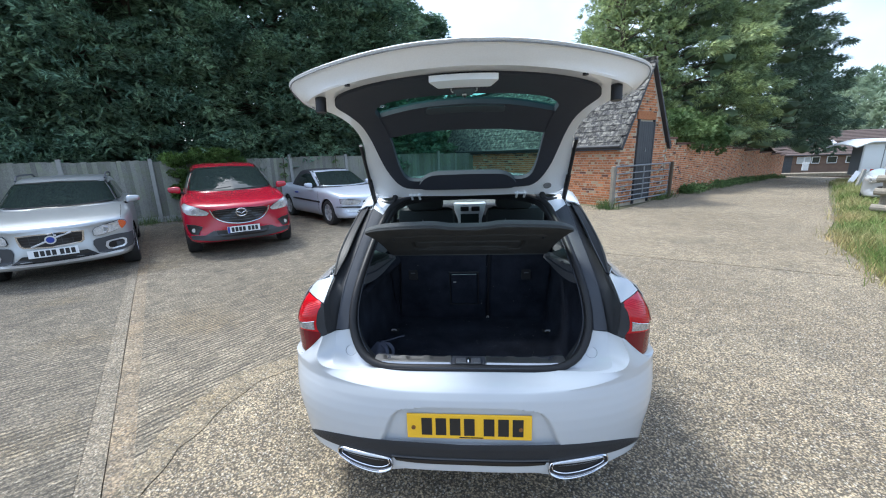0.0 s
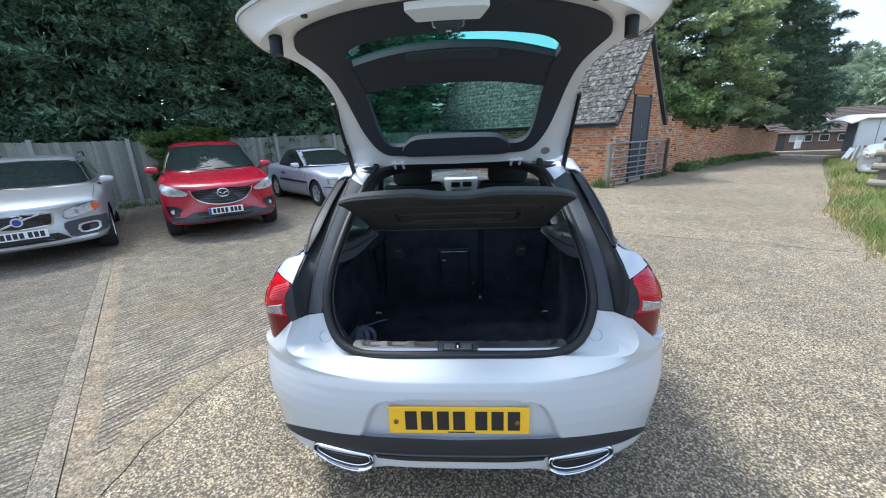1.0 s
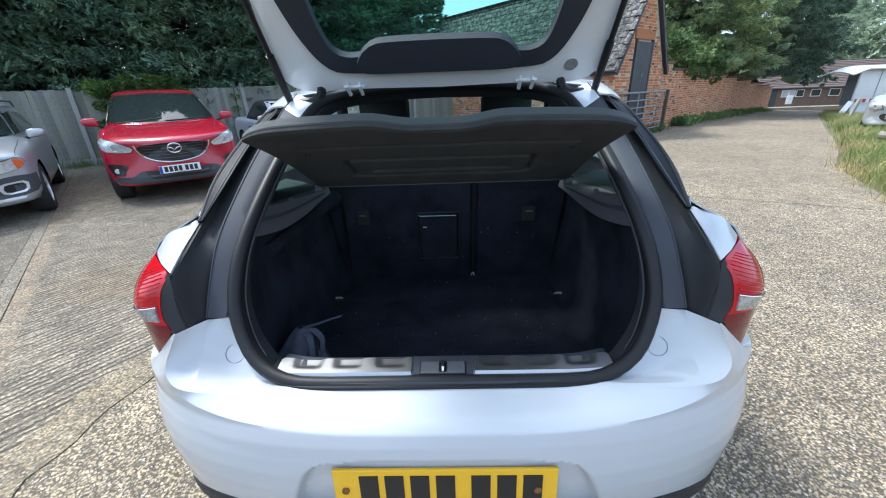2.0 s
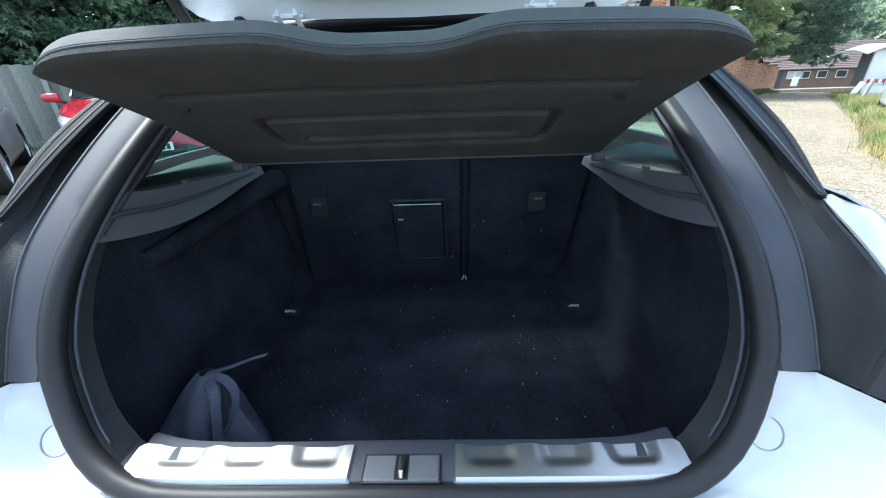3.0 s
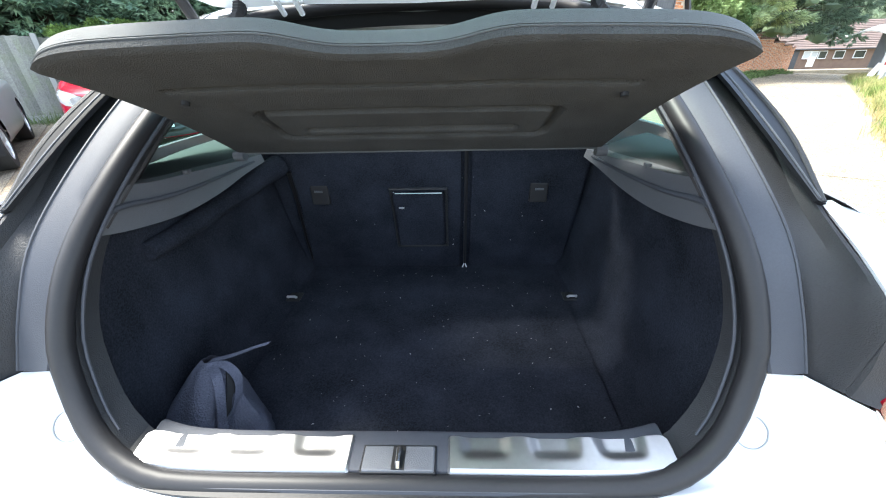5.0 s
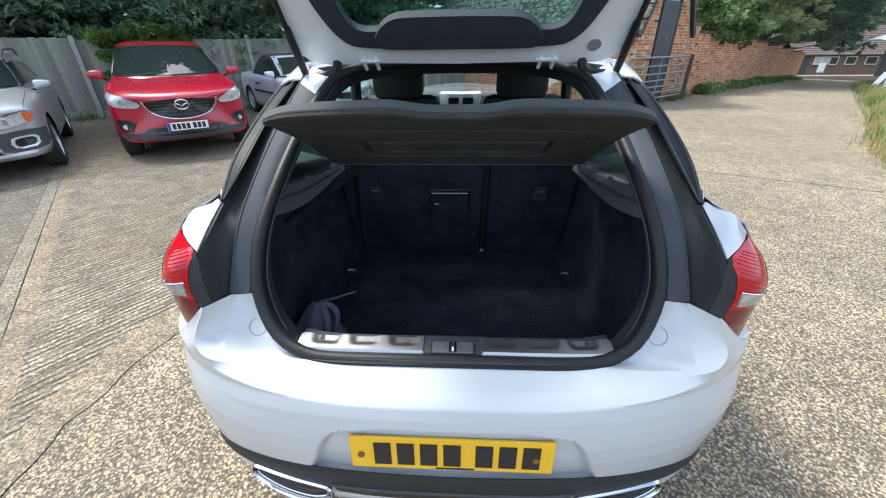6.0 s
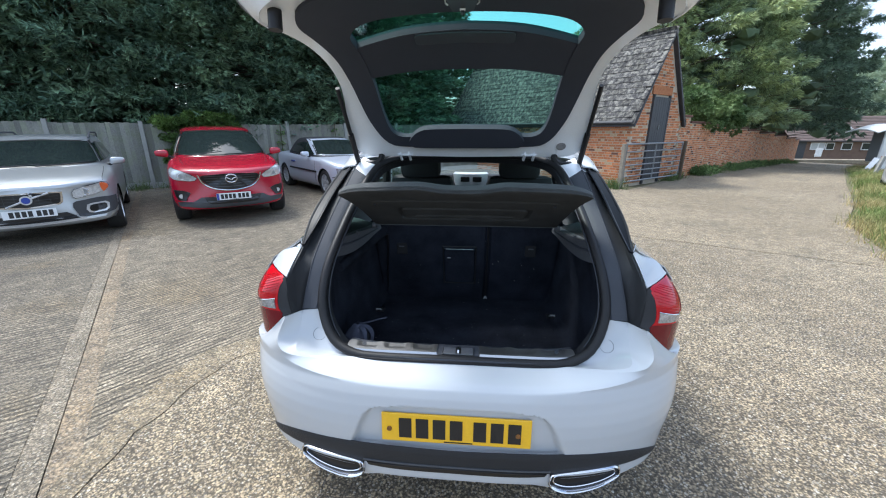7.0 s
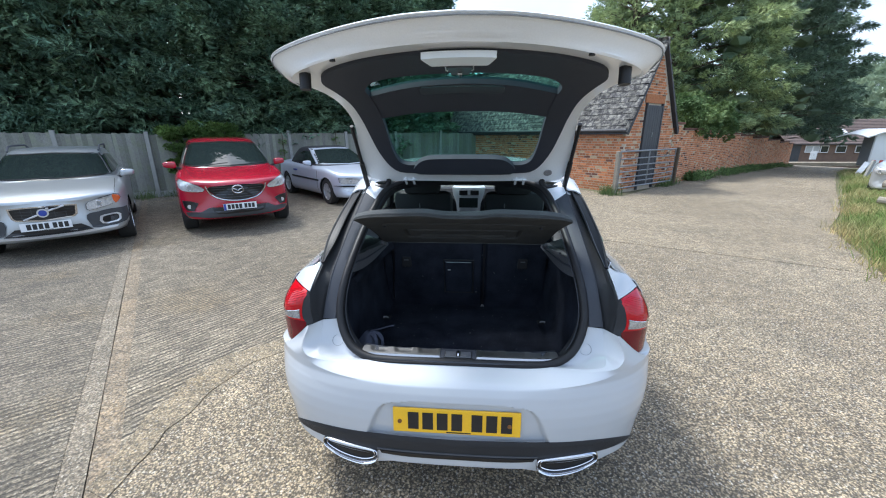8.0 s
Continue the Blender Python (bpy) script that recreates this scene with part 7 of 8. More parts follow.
def suv():
    yaw = math.radians(37.5)
    c = thing("suv_car", "glossy red compact SUV parked nose out by the fence", "car", pose(-4.20 + 0.058 * math.cos(yaw), 5.08 + 0.058 * math.sin(yaw), 0, 0, 0, 37.5) @ Matrix.Scale(1.02, 4))
    st = [(0.0, 0.68, 0.40, 0.775, 0.85), (0.03, 0.76, 0.31, 0.835, 0.895), (0.12, 0.83, 0.265, 0.88, 0.94), (0.35, 0.89, 0.25, 0.925, 0.995), (0.9, 0.92, 0.24, 0.985, 1.075), (1.25, 0.92, 0.24, 1.01, 1.125), (2.2, 0.92, 0.24, 1.02, 1.10), (3.4, 0.92, 0.24, 1.04, 1.11), (4.2, 0.90, 0.27, 1.04, 1.11), (4.45, 0.84, 0.32, 0.98, 1.04), (4.54, 0.72, 0.42, 0.85, 0.92)]
    bvh = car_body(c, M_RED, st, (0.90, 3.60), 0.355, bow=0.30, label="glossy red body")
    cb = cabin(c, M_RED, [(1.02, 0.98, 4.40, 0.83), (1.10, 1.10, 4.38, 0.815), (1.28, 1.45, 4.30, 0.755), (1.455, 1.82, 4.20, 0.685), (1.555, 2.08, 4.12, 0.64), (1.610, 2.35, 3.9, 0.56), (1.635, 2.7, 3.6, 0.36)], "red roof and pillars")
    part("windscreen_surround", wrap(cb, [(-0.765, 1.12), (0, 1.095), (0.765, 1.12), (0.685, 1.385), (0.610, 1.540), (0, 1.562), (-0.610, 1.540), (-0.685, 1.385)], "-y", 0.008, 8, 64, smooth=False), M_GRILLE, c, "black windscreen surround", smooth=True)
    part("windscreen", wrap(cb, [(-0.735, 1.14), (-0.36, 1.12), (0, 1.115), (0.36, 1.12), (0.735, 1.14), (0.66, 1.385), (0.588, 1.520), (0, 1.540), (-0.588, 1.520), (-0.66, 1.385)], "-y", 0.014, 8, 64, smooth=False), M_DARKGLASS, c, "windscreen mirroring sky and trees", smooth=True)
    for sg, ax in ((-1, "-x"), (1, "+x")):
        part("side_window", wrap(cb, [(1.55, 1.16), (2.6, 1.18), (3.9, 1.24), (3.8, 1.38), (3.2, 1.47), (2.4, 1.50), (2.05, 1.46)], ax, 0.012, 8, 64, smooth=False), M_DARKGLASS, c, "dark side glass", smooth=True)
    def fy(x, z):
        return bvh.ray_cast(Vector((x, -6, z)), Vector((0, 1, 0)))[0].y
    g = part("grille", wrap(bvh, [(-0.435, 0.822), (-0.22, 0.846), (0, 0.853), (0.22, 0.846), (0.435, 0.822), (0.405, 0.725), (0.30, 0.645), (0.12, 0.602), (-0.12, 0.602), (-0.30, 0.645), (-0.405, 0.725)], "-y", 0.014, 8, 64), M_GRILLE, c, "black mesh grille", smooth=True)
    low = curve_pts([(-0.475, 0.845), (-0.425, 0.715), (-0.315, 0.630), (-0.12, 0.586), (0.12, 0.586), (0.315, 0.630), (0.425, 0.715), (0.475, 0.845)], 40)
    part("grille_trim", tube([(x, fy(x, z) - 0.012, z) for x, z in low], 0.013, 8), M_CHROME, g, "chrome lower grille trim", smooth=True)
    for z, k in ((0.645, 0.24), (0.69, 0.33), (0.735, 0.37), (0.78, 0.39), (0.82, 0.39)):
        part("grille_bar", tube([(x, fy(x, z) - 0.014, z) for x in np.linspace(-k, k, 12)], 0.006, 5), M_TRIM, g)
    y0 = fy(0, 0.775)
    part("badge", tube([(0.085 * math.cos(a), y0 - 0.022, 0.775 + 0.066 * math.sin(a)) for a in np.linspace(0, 2 * math.pi, 24, endpoint=False)], 0.011, 6, True), M_CHROME, g, "plain chrome oval badge", smooth=True)
    part("badge_wing", tube([(-0.072, y0 - 0.02, 0.79), (-0.03, y0 - 0.024, 0.775), (0, y0 - 0.026, 0.75), (0.03, y0 - 0.024, 0.775), (0.072, y0 - 0.02, 0.79)], 0.009, 6), M_CHROME, g)
    lamp(c, bvh, [(0.495, 0.790), (0.56, 0.850), (0.68, 0.898), (0.83, 0.948), (0.868, 0.905), (0.855, 0.815), (0.80, 0.772), (0.70, 0.752), (0.60, 0.745), (0.525, 0.755)], (0.70, 0.820, 0.048))
    part("lower_intake", wrap(bvh, [(-0.43, 0.475), (0.43, 0.475), (0.41, 0.40), (0.34, 0.362), (-0.34, 0.362), (-0.41, 0.40)], "-y", 0.016, 8, 64, smooth=False), M_GRILLE, c, "black lower intake", smooth=True)
    part("bumper_skirt", wrap(bvh, [(-0.82, 0.395), (-0.60, 0.392), (-0.47, 0.470), (-0.43, 0.465), (-0.40, 0.40), (-0.33, 0.355), (0.33, 0.355), (0.40, 0.40), (0.43, 0.465), (0.47, 0.470), (0.60, 0.392), (0.82, 0.395), (0.80, 0.325), (0.5, 0.298), (-0.5, 0.298), (-0.80, 0.325)], "-y", 0.012, 8, 96, smooth=False), M_CLADDING, c, "dark grey lower skirt", smooth=True)
    def fog(sg):
        f = part("fog_lamp_housing", wrap(bvh, flip_if([(0.615, 0.545), (0.72, 0.585), (0.845, 0.600), (0.83, 0.50), (0.795, 0.425), (0.70, 0.412)], sg), "-y", 0.014, 8, 64, smooth=False), M_GRILLE, c, "black fog lamp housing", smooth=True)
        h = fy(sg * 0.752, 0.492)
        part("fog_lamp", tube([(sg * 0.752, h + 0.01, 0.492), (sg * 0.752, h - 0.022, 0.492)], 0.036, 16), M_ALLOY, f)
    pair(fog)
    y1 = fy(0, 0.49)
    plate(c, pose(0, y1 - 0.024, 0.482, -3, 0, 0), material=M_PLATE_W, screws=False)
    part("plate_band", boxed(-0.258, y1 - 0.032, 0.429, -0.222, y1 - 0.0275, 0.535), M_BLUE, c, "blue band of the plate")
    mirror_on(c, 1.00, 1.42, 1.15, M_RED)
    for sg in (-1, 1):
        shut_line(c, bvh, [(sg * 0.64, 0.50), (sg * 0.68, 0.75), (sg * 0.70, 1.02)])
    wiper(c, cb, [(0.02, 1.125), (0.30, 1.132), (0.60, 1.150)])
    wiper(c, cb, [(-0.60, 1.128), (-0.30, 1.145), (-0.02, 1.17)])


M_CLAD = mat("grey_cladding", (0.060, 0.062, 0.066), 0.6, 0.0, 0.1, 8, 200, spec=0.3)


def estate():
    c = thing("estate_car", "silver estate car with dark cladding parked nose out", "car", pose(-5.93 - 0.122 * math.cos(0.75), 3.55 - 0.122 * math.sin(0.75), 0, 0, 0, 42.8) @ Matrix.Scale(1.01, 4))
    st = [(0.0, 0.72, 0.38, 0.74, 0.805), (0.03, 0.79, 0.30, 0.79, 0.845), (0.12, 0.85, 0.26, 0.83, 0.88), (0.35, 0.89, 0.24, 0.88, 0.935), (0.9, 0.93, 0.22, 0.93, 0.99), (1.35, 0.93, 0.22, 0.95, 1.03), (2.4, 0.93, 0.22, 0.96, 1.02), (3.8, 0.93, 0.22, 0.98, 1.04), (4.5, 0.90, 0.26, 0.97, 1.03), (4.75, 0.84, 0.32, 0.90, 0.97), (4.84, 0.74, 0.40, 0.80, 0.86)]
    bvh = car_body(c, M_SILVER, st, (0.94, 3.75), 0.345, bow=0.32, label="silver painted body")
    cb = cabin(c, M_SILVER, [(0.94, 1.12, 4.70, 0.80), (1.03, 1.28, 4.68, 0.785), (1.17, 1.60, 4.60, 0.735), (1.325, 1.98, 4.50, 0.675), (1.425, 2.25, 4.42, 0.63), (1.475, 2.5, 4.2, 0.56), (1.497, 2.9, 3.9, 0.36)], "silver roof and pillars")
    part("windscreen_surround", wrap(cb, [(-0.745, 1.045), (0, 1.015), (0.745, 1.045), (0.675, 1.245), (0.608, 1.398), (0, 1.420), (-0.608, 1.398), (-0.675, 1.245)], "-y", 0.008, 8, 64, smooth=False), M_GRILLE, c, "black windscreen surround", smooth=True)
    part("windscreen", wrap(cb, [(-0.715, 1.060), (0, 1.035), (0.715, 1.060), (0.65, 1.240), (0.588, 1.378), (0, 1.400), (-0.588, 1.378), (-0.65, 1.240)], "-y", 0.014, 8, 64, smooth=False), M_DARKGLASS, c, "dark windscreen", smooth=True)
    for sg, ax in ((-1, "-x"), (1, "+x")):
        part("side_window", wrap(cb, [(1.75, 1.06), (3.0, 1.07), (4.35, 1.10), (4.25, 1.28), (3.4, 1.35), (2.6, 1.37), (2.25, 1.34)], ax, 0.012, 8, 64, smooth=False), M_DARKGLASS, c, "dark side glass", smooth=True)
        part("roof_rail", tube([(sg * 0.60, 2.45, 1.44), (sg * 0.61, 2.65, 1.515), (sg * 0.61, 2.9, 1.535), (sg * 0.61, 4.0, 1.535), (sg * 0.60, 4.3, 1.45)], 0.016, 8), M_TRIM, c, "dark roof rail")
    part("grille_frame", wrap(bvh, [(-0.352, 0.745), (-0.18, 0.756), (0, 0.762), (0.18, 0.756), (0.352, 0.745), (0.348, 0.68), (0.335, 0.60), (0.30, 0.567), (0, 0.550), (-0.30, 0.567), (-0.335, 0.60), (-0.348, 0.68)], "-y", 0.016, 8, 96, smooth=False), M_CHROME, c, "bright grille surround", smooth=True)
    g = part("grille", wrap(bvh, [(-0.330, 0.728), (-0.17, 0.739), (0, 0.745), (0.17, 0.739), (0.330, 0.728), (0.325, 0.68), (0.312, 0.61), (0.285, 0.585), (0, 0.570), (-0.285, 0.585), (-0.312, 0.61), (-0.325, 0.68)], "-y", 0.022, 8, 96, smooth=False), M_GRILLE, c, "black barred grille", smooth=True)
    def fy(x, z):
        return bvh.ray_cast(Vector((x, -6, z)), Vector((0, 1, 0)))[0].y
    part("grille_slash", tube([(x, fy(x, z) - 0.028, z) for x, z in ((-0.21, 0.578), (-0.1, 0.625), (0, 0.667), (0.1, 0.705), (0.22, 0.742))], 0.013, 6), M_ALLOY, g, "bright diagonal bar")
    for z in (0.610, 0.652, 0.694):
        part("grille_bar", tube([(x, fy(x, z) - 0.024, z) for x in np.linspace(-0.30, 0.30, 9)], 0.004, 5), M_CLAD, g)
    for x in (-0.22, -0.11, 0.11, 0.22):
        part("grille_bar", tube([(x, fy(x, z) - 0.024, z) for z in (0.59, 0.65, 0.725)], 0.004, 5), M_CLAD, g)
    yb = fy(0, 0.667)
    b = part("badge", tube([(0, yb - 0.02, 0.667), (0, yb - 0.040, 0.667)], 0.060, 28), M_ALLOY, g, "plain bright ring badge")
    part("badge_centre", tube([(0, yb - 0.03, 0.667), (0, yb - 0.044, 0.667)], 0.043, 28), M_BLUE, b)
    part("badge_arrow", boxed(0.040, yb - 0.045, 0.712, 0.068, yb - 0.026, 0.738), M_ALLOY, b)
    lamp(c, bvh, [(0.445, 0.650), (0.448, 0.715), (0.475, 0.752), (0.61, 0.792), (0.765, 0.822), (0.82, 0.805), (0.838, 0.755), (0.80, 0.700), (0.70, 0.668), (0.58, 0.645), (0.47, 0.630)], (0.575, 0.712, 0.046))
    def ind(sg):
        part("indicator", wrap(bvh, flip_if([(0.745, 0.812), (0.812, 0.800), (0.828, 0.755), (0.80, 0.712), (0.765, 0.692)], sg), "-y", 0.024, 8, 64), M_AMBER, c, "amber indicator lens", smooth=True)
        cl = part("bumper_cladding", wrap(bvh, flip_if([(0.415, 0.500), (0.425, 0.562), (0.46, 0.583), (0.62, 0.600), (0.76, 0.605), (0.885, 0.600), (0.885, 0.44), (0.85, 0.385), (0.73, 0.352), (0.54, 0.350), (0.455, 0.375)], sg), "-y", 0.016, 8, 64, smooth=False), M_CLAD, c, "dark grey corner cladding", smooth=True)
        part("fog_surround", wrap(bvh, flip_if([(0.545, 0.455), (0.565, 0.520), (0.61, 0.532), (0.765, 0.535), (0.80, 0.505), (0.79, 0.425), (0.745, 0.392), (0.63, 0.385), (0.57, 0.405)], sg), "-y", 0.022, 8, 64, smooth=False), M_ALLOY, cl, "silver fog lamp surround", smooth=True)
        part("fog_recess", wrap(bvh, flip_if([(0.580, 0.455), (0.595, 0.502), (0.63, 0.511), (0.75, 0.513), (0.773, 0.490), (0.765, 0.438), (0.735, 0.415), (0.64, 0.408), (0.595, 0.422)], sg), "-y", 0.026, 8, 64, smooth=False), M_GRILLE, cl, smooth=True)
        part("fog_lamp", tube([(sg * 0.68, fy(sg * 0.68, 0.460) - 0.012, 0.460), (sg * 0.68, fy(sg * 0.68, 0.460) - 0.036, 0.460)], 0.036, 14), M_CLAD, cl)
    pair(ind)
    part("lower_intake", wrap(bvh, [(-0.34, 0.450), (0.34, 0.450), (0.40, 0.40), (0.46, 0.352), (-0.46, 0.352), (-0.40, 0.40)], "-y", 0.014, 8, 64, smooth=False), M_GRILLE, c, "black lower intake", smooth=True)
    part("skid_bar", wrap(bvh, [(-0.74, 0.345), (-0.45, 0.352), (0.45, 0.352), (0.74, 0.345), (0.72, 0.315), (0.45, 0.318), (-0.45, 0.318), (-0.72, 0.315)], "-y", 0.026, 8, 96, smooth=False), M_ALLOY, c, "silver skid bar", smooth=True)
    plate(c, pose(0, fy(0, 0.50) - 0.026, 0.487, -3, 0, 0), material=M_PLATE_W, screws=False)
    mirror_on(c, 1.00, 1.60, 1.06, M_SILVER)
    for sg in (-1, 1):
        shut_line(c, bvh, [(sg * 0.79, 0.36), (sg * 0.80, 0.75), (sg * 0.79, 1.2)])
    wiper(c, cb, [(0.0, 1.040), (0.30, 1.050), (0.62, 1.075)])
    wiper(c, cb, [(-0.62, 1.048), (-0.30, 1.046), (0.05, 1.062)])


def convertible():
    c = thing("convertible_car", "pale blue-silver convertible with a closed black soft top", "car", pose(-2.42, 8.02, 0, 0, 0, 46.5))
    st = [(0.0, 0.64, 0.36, 0.64, 0.69), (0.03, 0.72, 0.28, 0.68, 0.735), (0.14, 0.79, 0.22, 0.74, 0.79), (0.4, 0.85, 0.20, 0.79, 0.84), (0.9, 0.88, 0.19, 0.85, 0.90), (1.35, 0.88, 0.19, 0.88, 0.945), (2.4, 0.88, 0.19, 0.90, 0.94), (3.5, 0.88, 0.19, 0.93, 0.98), (4.2, 0.85, 0.23, 0.93, 1.0), (4.5, 0.78, 0.30, 0.86, 0.93), (4.63, 0.66, 0.40, 0.74, 0.80)]
    bvh = car_body(c, M_ICE, st, (0.94, 3.615), 0.325, bow=0.30, label="pale blue-silver body")
    cb = cabin(c, M_SOFTTOP, [(0.88, 1.22, 3.85, 0.76), (0.96, 1.40, 3.80, 0.745), (1.12, 1.75, 3.62, 0.69), (1.27, 2.08, 3.40, 0.63), (1.36, 2.32, 3.20, 0.58), (1.395, 2.5, 3.0, 0.5), (1.41, 2.65, 2.9, 0.3)], "black fabric soft top")
    part("windscreen_frame", wrap(cb, [(-0.72, 0.965), (0, 0.945), (0.72, 0.965), (0.64, 1.20), (0.575, 1.355), (0, 1.375), (-0.575, 1.355), (-0.64, 1.20)], "-y", 0.012, 8, 64, smooth=False), M_ICE, c, "pale windscreen frame", smooth=True)
    part("windscreen", wrap(cb, [(-0.665, 0.985), (0, 0.965), (0.665, 0.985), (0.59, 1.19), (0.53, 1.315), (0, 1.335), (-0.53, 1.315), (-0.59, 1.19)], "-y", 0.018, 8, 64, smooth=False), M_DARKGLASS, c, "windscreen", smooth=True)
    for sg, ax in ((-1, "-x"), (1, "+x")):
        part("side_window", wrap(cb, [(1.75, 0.98), (2.6, 0.99), (3.25, 1.02), (3.0, 1.22), (2.6, 1.29), (2.3, 1.27)], ax, 0.012, 8, 64, smooth=False), M_DARKGLASS, c, "dark side glass", smooth=True)
        part("rub_strip", wrap(bvh, [(1.35, 0.60), (3.1, 0.62), (3.1, 0.58), (1.35, 0.56)], ax, 0.016, 8, 64, smooth=False), M_BLACKPL, c, "black door rubbing strip")
        part("door_handle", wrap(bvh, [(2.75, 0.79), (2.92, 0.79), (2.92, 0.755), (2.75, 0.755)], ax, 0.026, 8, 64), M_BLUE, c, "dark door handle")
        lines = bmesh.new()
        h = []
        for z in np.linspace(0.32, 0.86, 10):
            q = bvh.ray_cast(Vector((sg * 6, 1.42 + 0.02 * z, z)), Vector((-sg, 0, 0)))[0]
            h.append(q + Vector((sg * 0.001, 0, 0)))
        tube(h, 0.004, 5, bm=lines)
        part("door_gap", lines, M_RUBBER, c)
    def fy(x, z):
        return bvh.ray_cast(Vector((x, -6, z)), Vector((0, 1, 0)))[0].y
    lamp(c, bvh, [(0.41, 0.560), (0.365, 0.650), (0.52, 0.676), (0.70, 0.700), (0.775, 0.695), (0.77, 0.590), (0.74, 0.572), (0.60, 0.562)], (0.55, 0.62, 0.036))
    part("grille", wrap(bvh, [(-0.30, 0.645), (0, 0.67), (0.30, 0.645), (0.26, 0.555), (0, 0.535), (-0.26, 0.555)], "-y", 0.016, 8, 64), M_GRILLE, c, "dark three-part grille", smooth=True)
    part("bumper_strip", wrap(bvh, [(-0.76, 0.515), (0, 0.495), (0.76, 0.515), (0.76, 0.485), (0, 0.465), (-0.76, 0.485)], "-y", 0.018, 8, 64), M_BLACKPL, c, "black bumper strip", smooth=True)
    def fog(sg):
        part("fog_lamp", wrap(bvh, flip_if([(0.45, 0.36), (0.46, 0.41), (0.66, 0.425), (0.66, 0.37)], sg), "-y", 0.016, 8, 64), M_LENS, c, "oblong fog lamp", smooth=True)
    pair(fog)
    part("lower_intake", wrap(bvh, [(-0.40, 0.42), (0.40, 0.42), (0.36, 0.31), (-0.36, 0.31)], "-y", 0.016, 8, 64), M_GRILLE, c, smooth=True)
    mirror_on(c, 0.97, 1.85, 1.00, M_ICE)


def field_car():
    c = thing("parked_car", "silver hatchback standing in the rough field behind the rails", "car", pose(11.05, 9.2, -0.05, 0, 0, -58))
    st = [(0.0, 0.60, 0.40, 0.62, 0.70), (0.03, 0.72, 0.30, 0.72, 0.78), (0.14, 0.79, 0.26, 0.80, 0.85), (0.4, 0.83, 0.24, 0.88, 0.93), (0.9, 0.85, 0.22, 0.94, 0.99), (1.6, 0.85, 0.22, 0.96, 1.0), (3.0, 0.85, 0.22, 0.98, 1.02), (3.7, 0.80, 0.28, 0.96, 1.02), (3.9, 0.72, 0.4, 0.85, 0.92)]
    bvh = car_body(c, M_SILVER, st, (0.78, 3.2), 0.30, bow=0.25, label="silver body")
    cb = cabin(c, M_SILVER, [(0.95, 0.95, 3.8, 0.74), (1.05, 1.1, 3.78, 0.72), (1.25, 1.5, 3.7, 0.66), (1.40, 1.9, 3.6, 0.60), (1.47, 2.2, 3.4, 0.5), (1.49, 2.5, 3.2, 0.3)], "silver roof")
    part("windscreen", wrap(cb, [(-0.64, 1.06), (0.64, 1.06), (0.54, 1.37), (-0.54, 1.37)], "-y", 0.012, 8, 64, smooth=False), M_DARKGLASS, c, smooth=True)
    for ax in ("-x", "+x"):
        part("side_window", wrap(cb, [(1.4, 1.07), (3.4, 1.10), (3.2, 1.34), (2.0, 1.36)], ax, 0.012, 8, 64, smooth=False), M_DARKGLASS, c, smooth=True)
    lamp(c, bvh, [(0.42, 0.66), (0.48, 0.78), (0.70, 0.84), (0.74, 0.72), (0.60, 0.65)], (0.58, 0.73, 0.045))
    part("grille", wrap(bvh, [(-0.40, 0.56), (0.40, 0.56), (0.34, 0.40), (-0.34, 0.40)], "-y", 0.014, 8, 64), M_GRILLE, c, smooth=True)


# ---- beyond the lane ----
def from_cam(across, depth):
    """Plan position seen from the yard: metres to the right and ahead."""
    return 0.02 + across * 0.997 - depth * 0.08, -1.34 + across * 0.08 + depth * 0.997


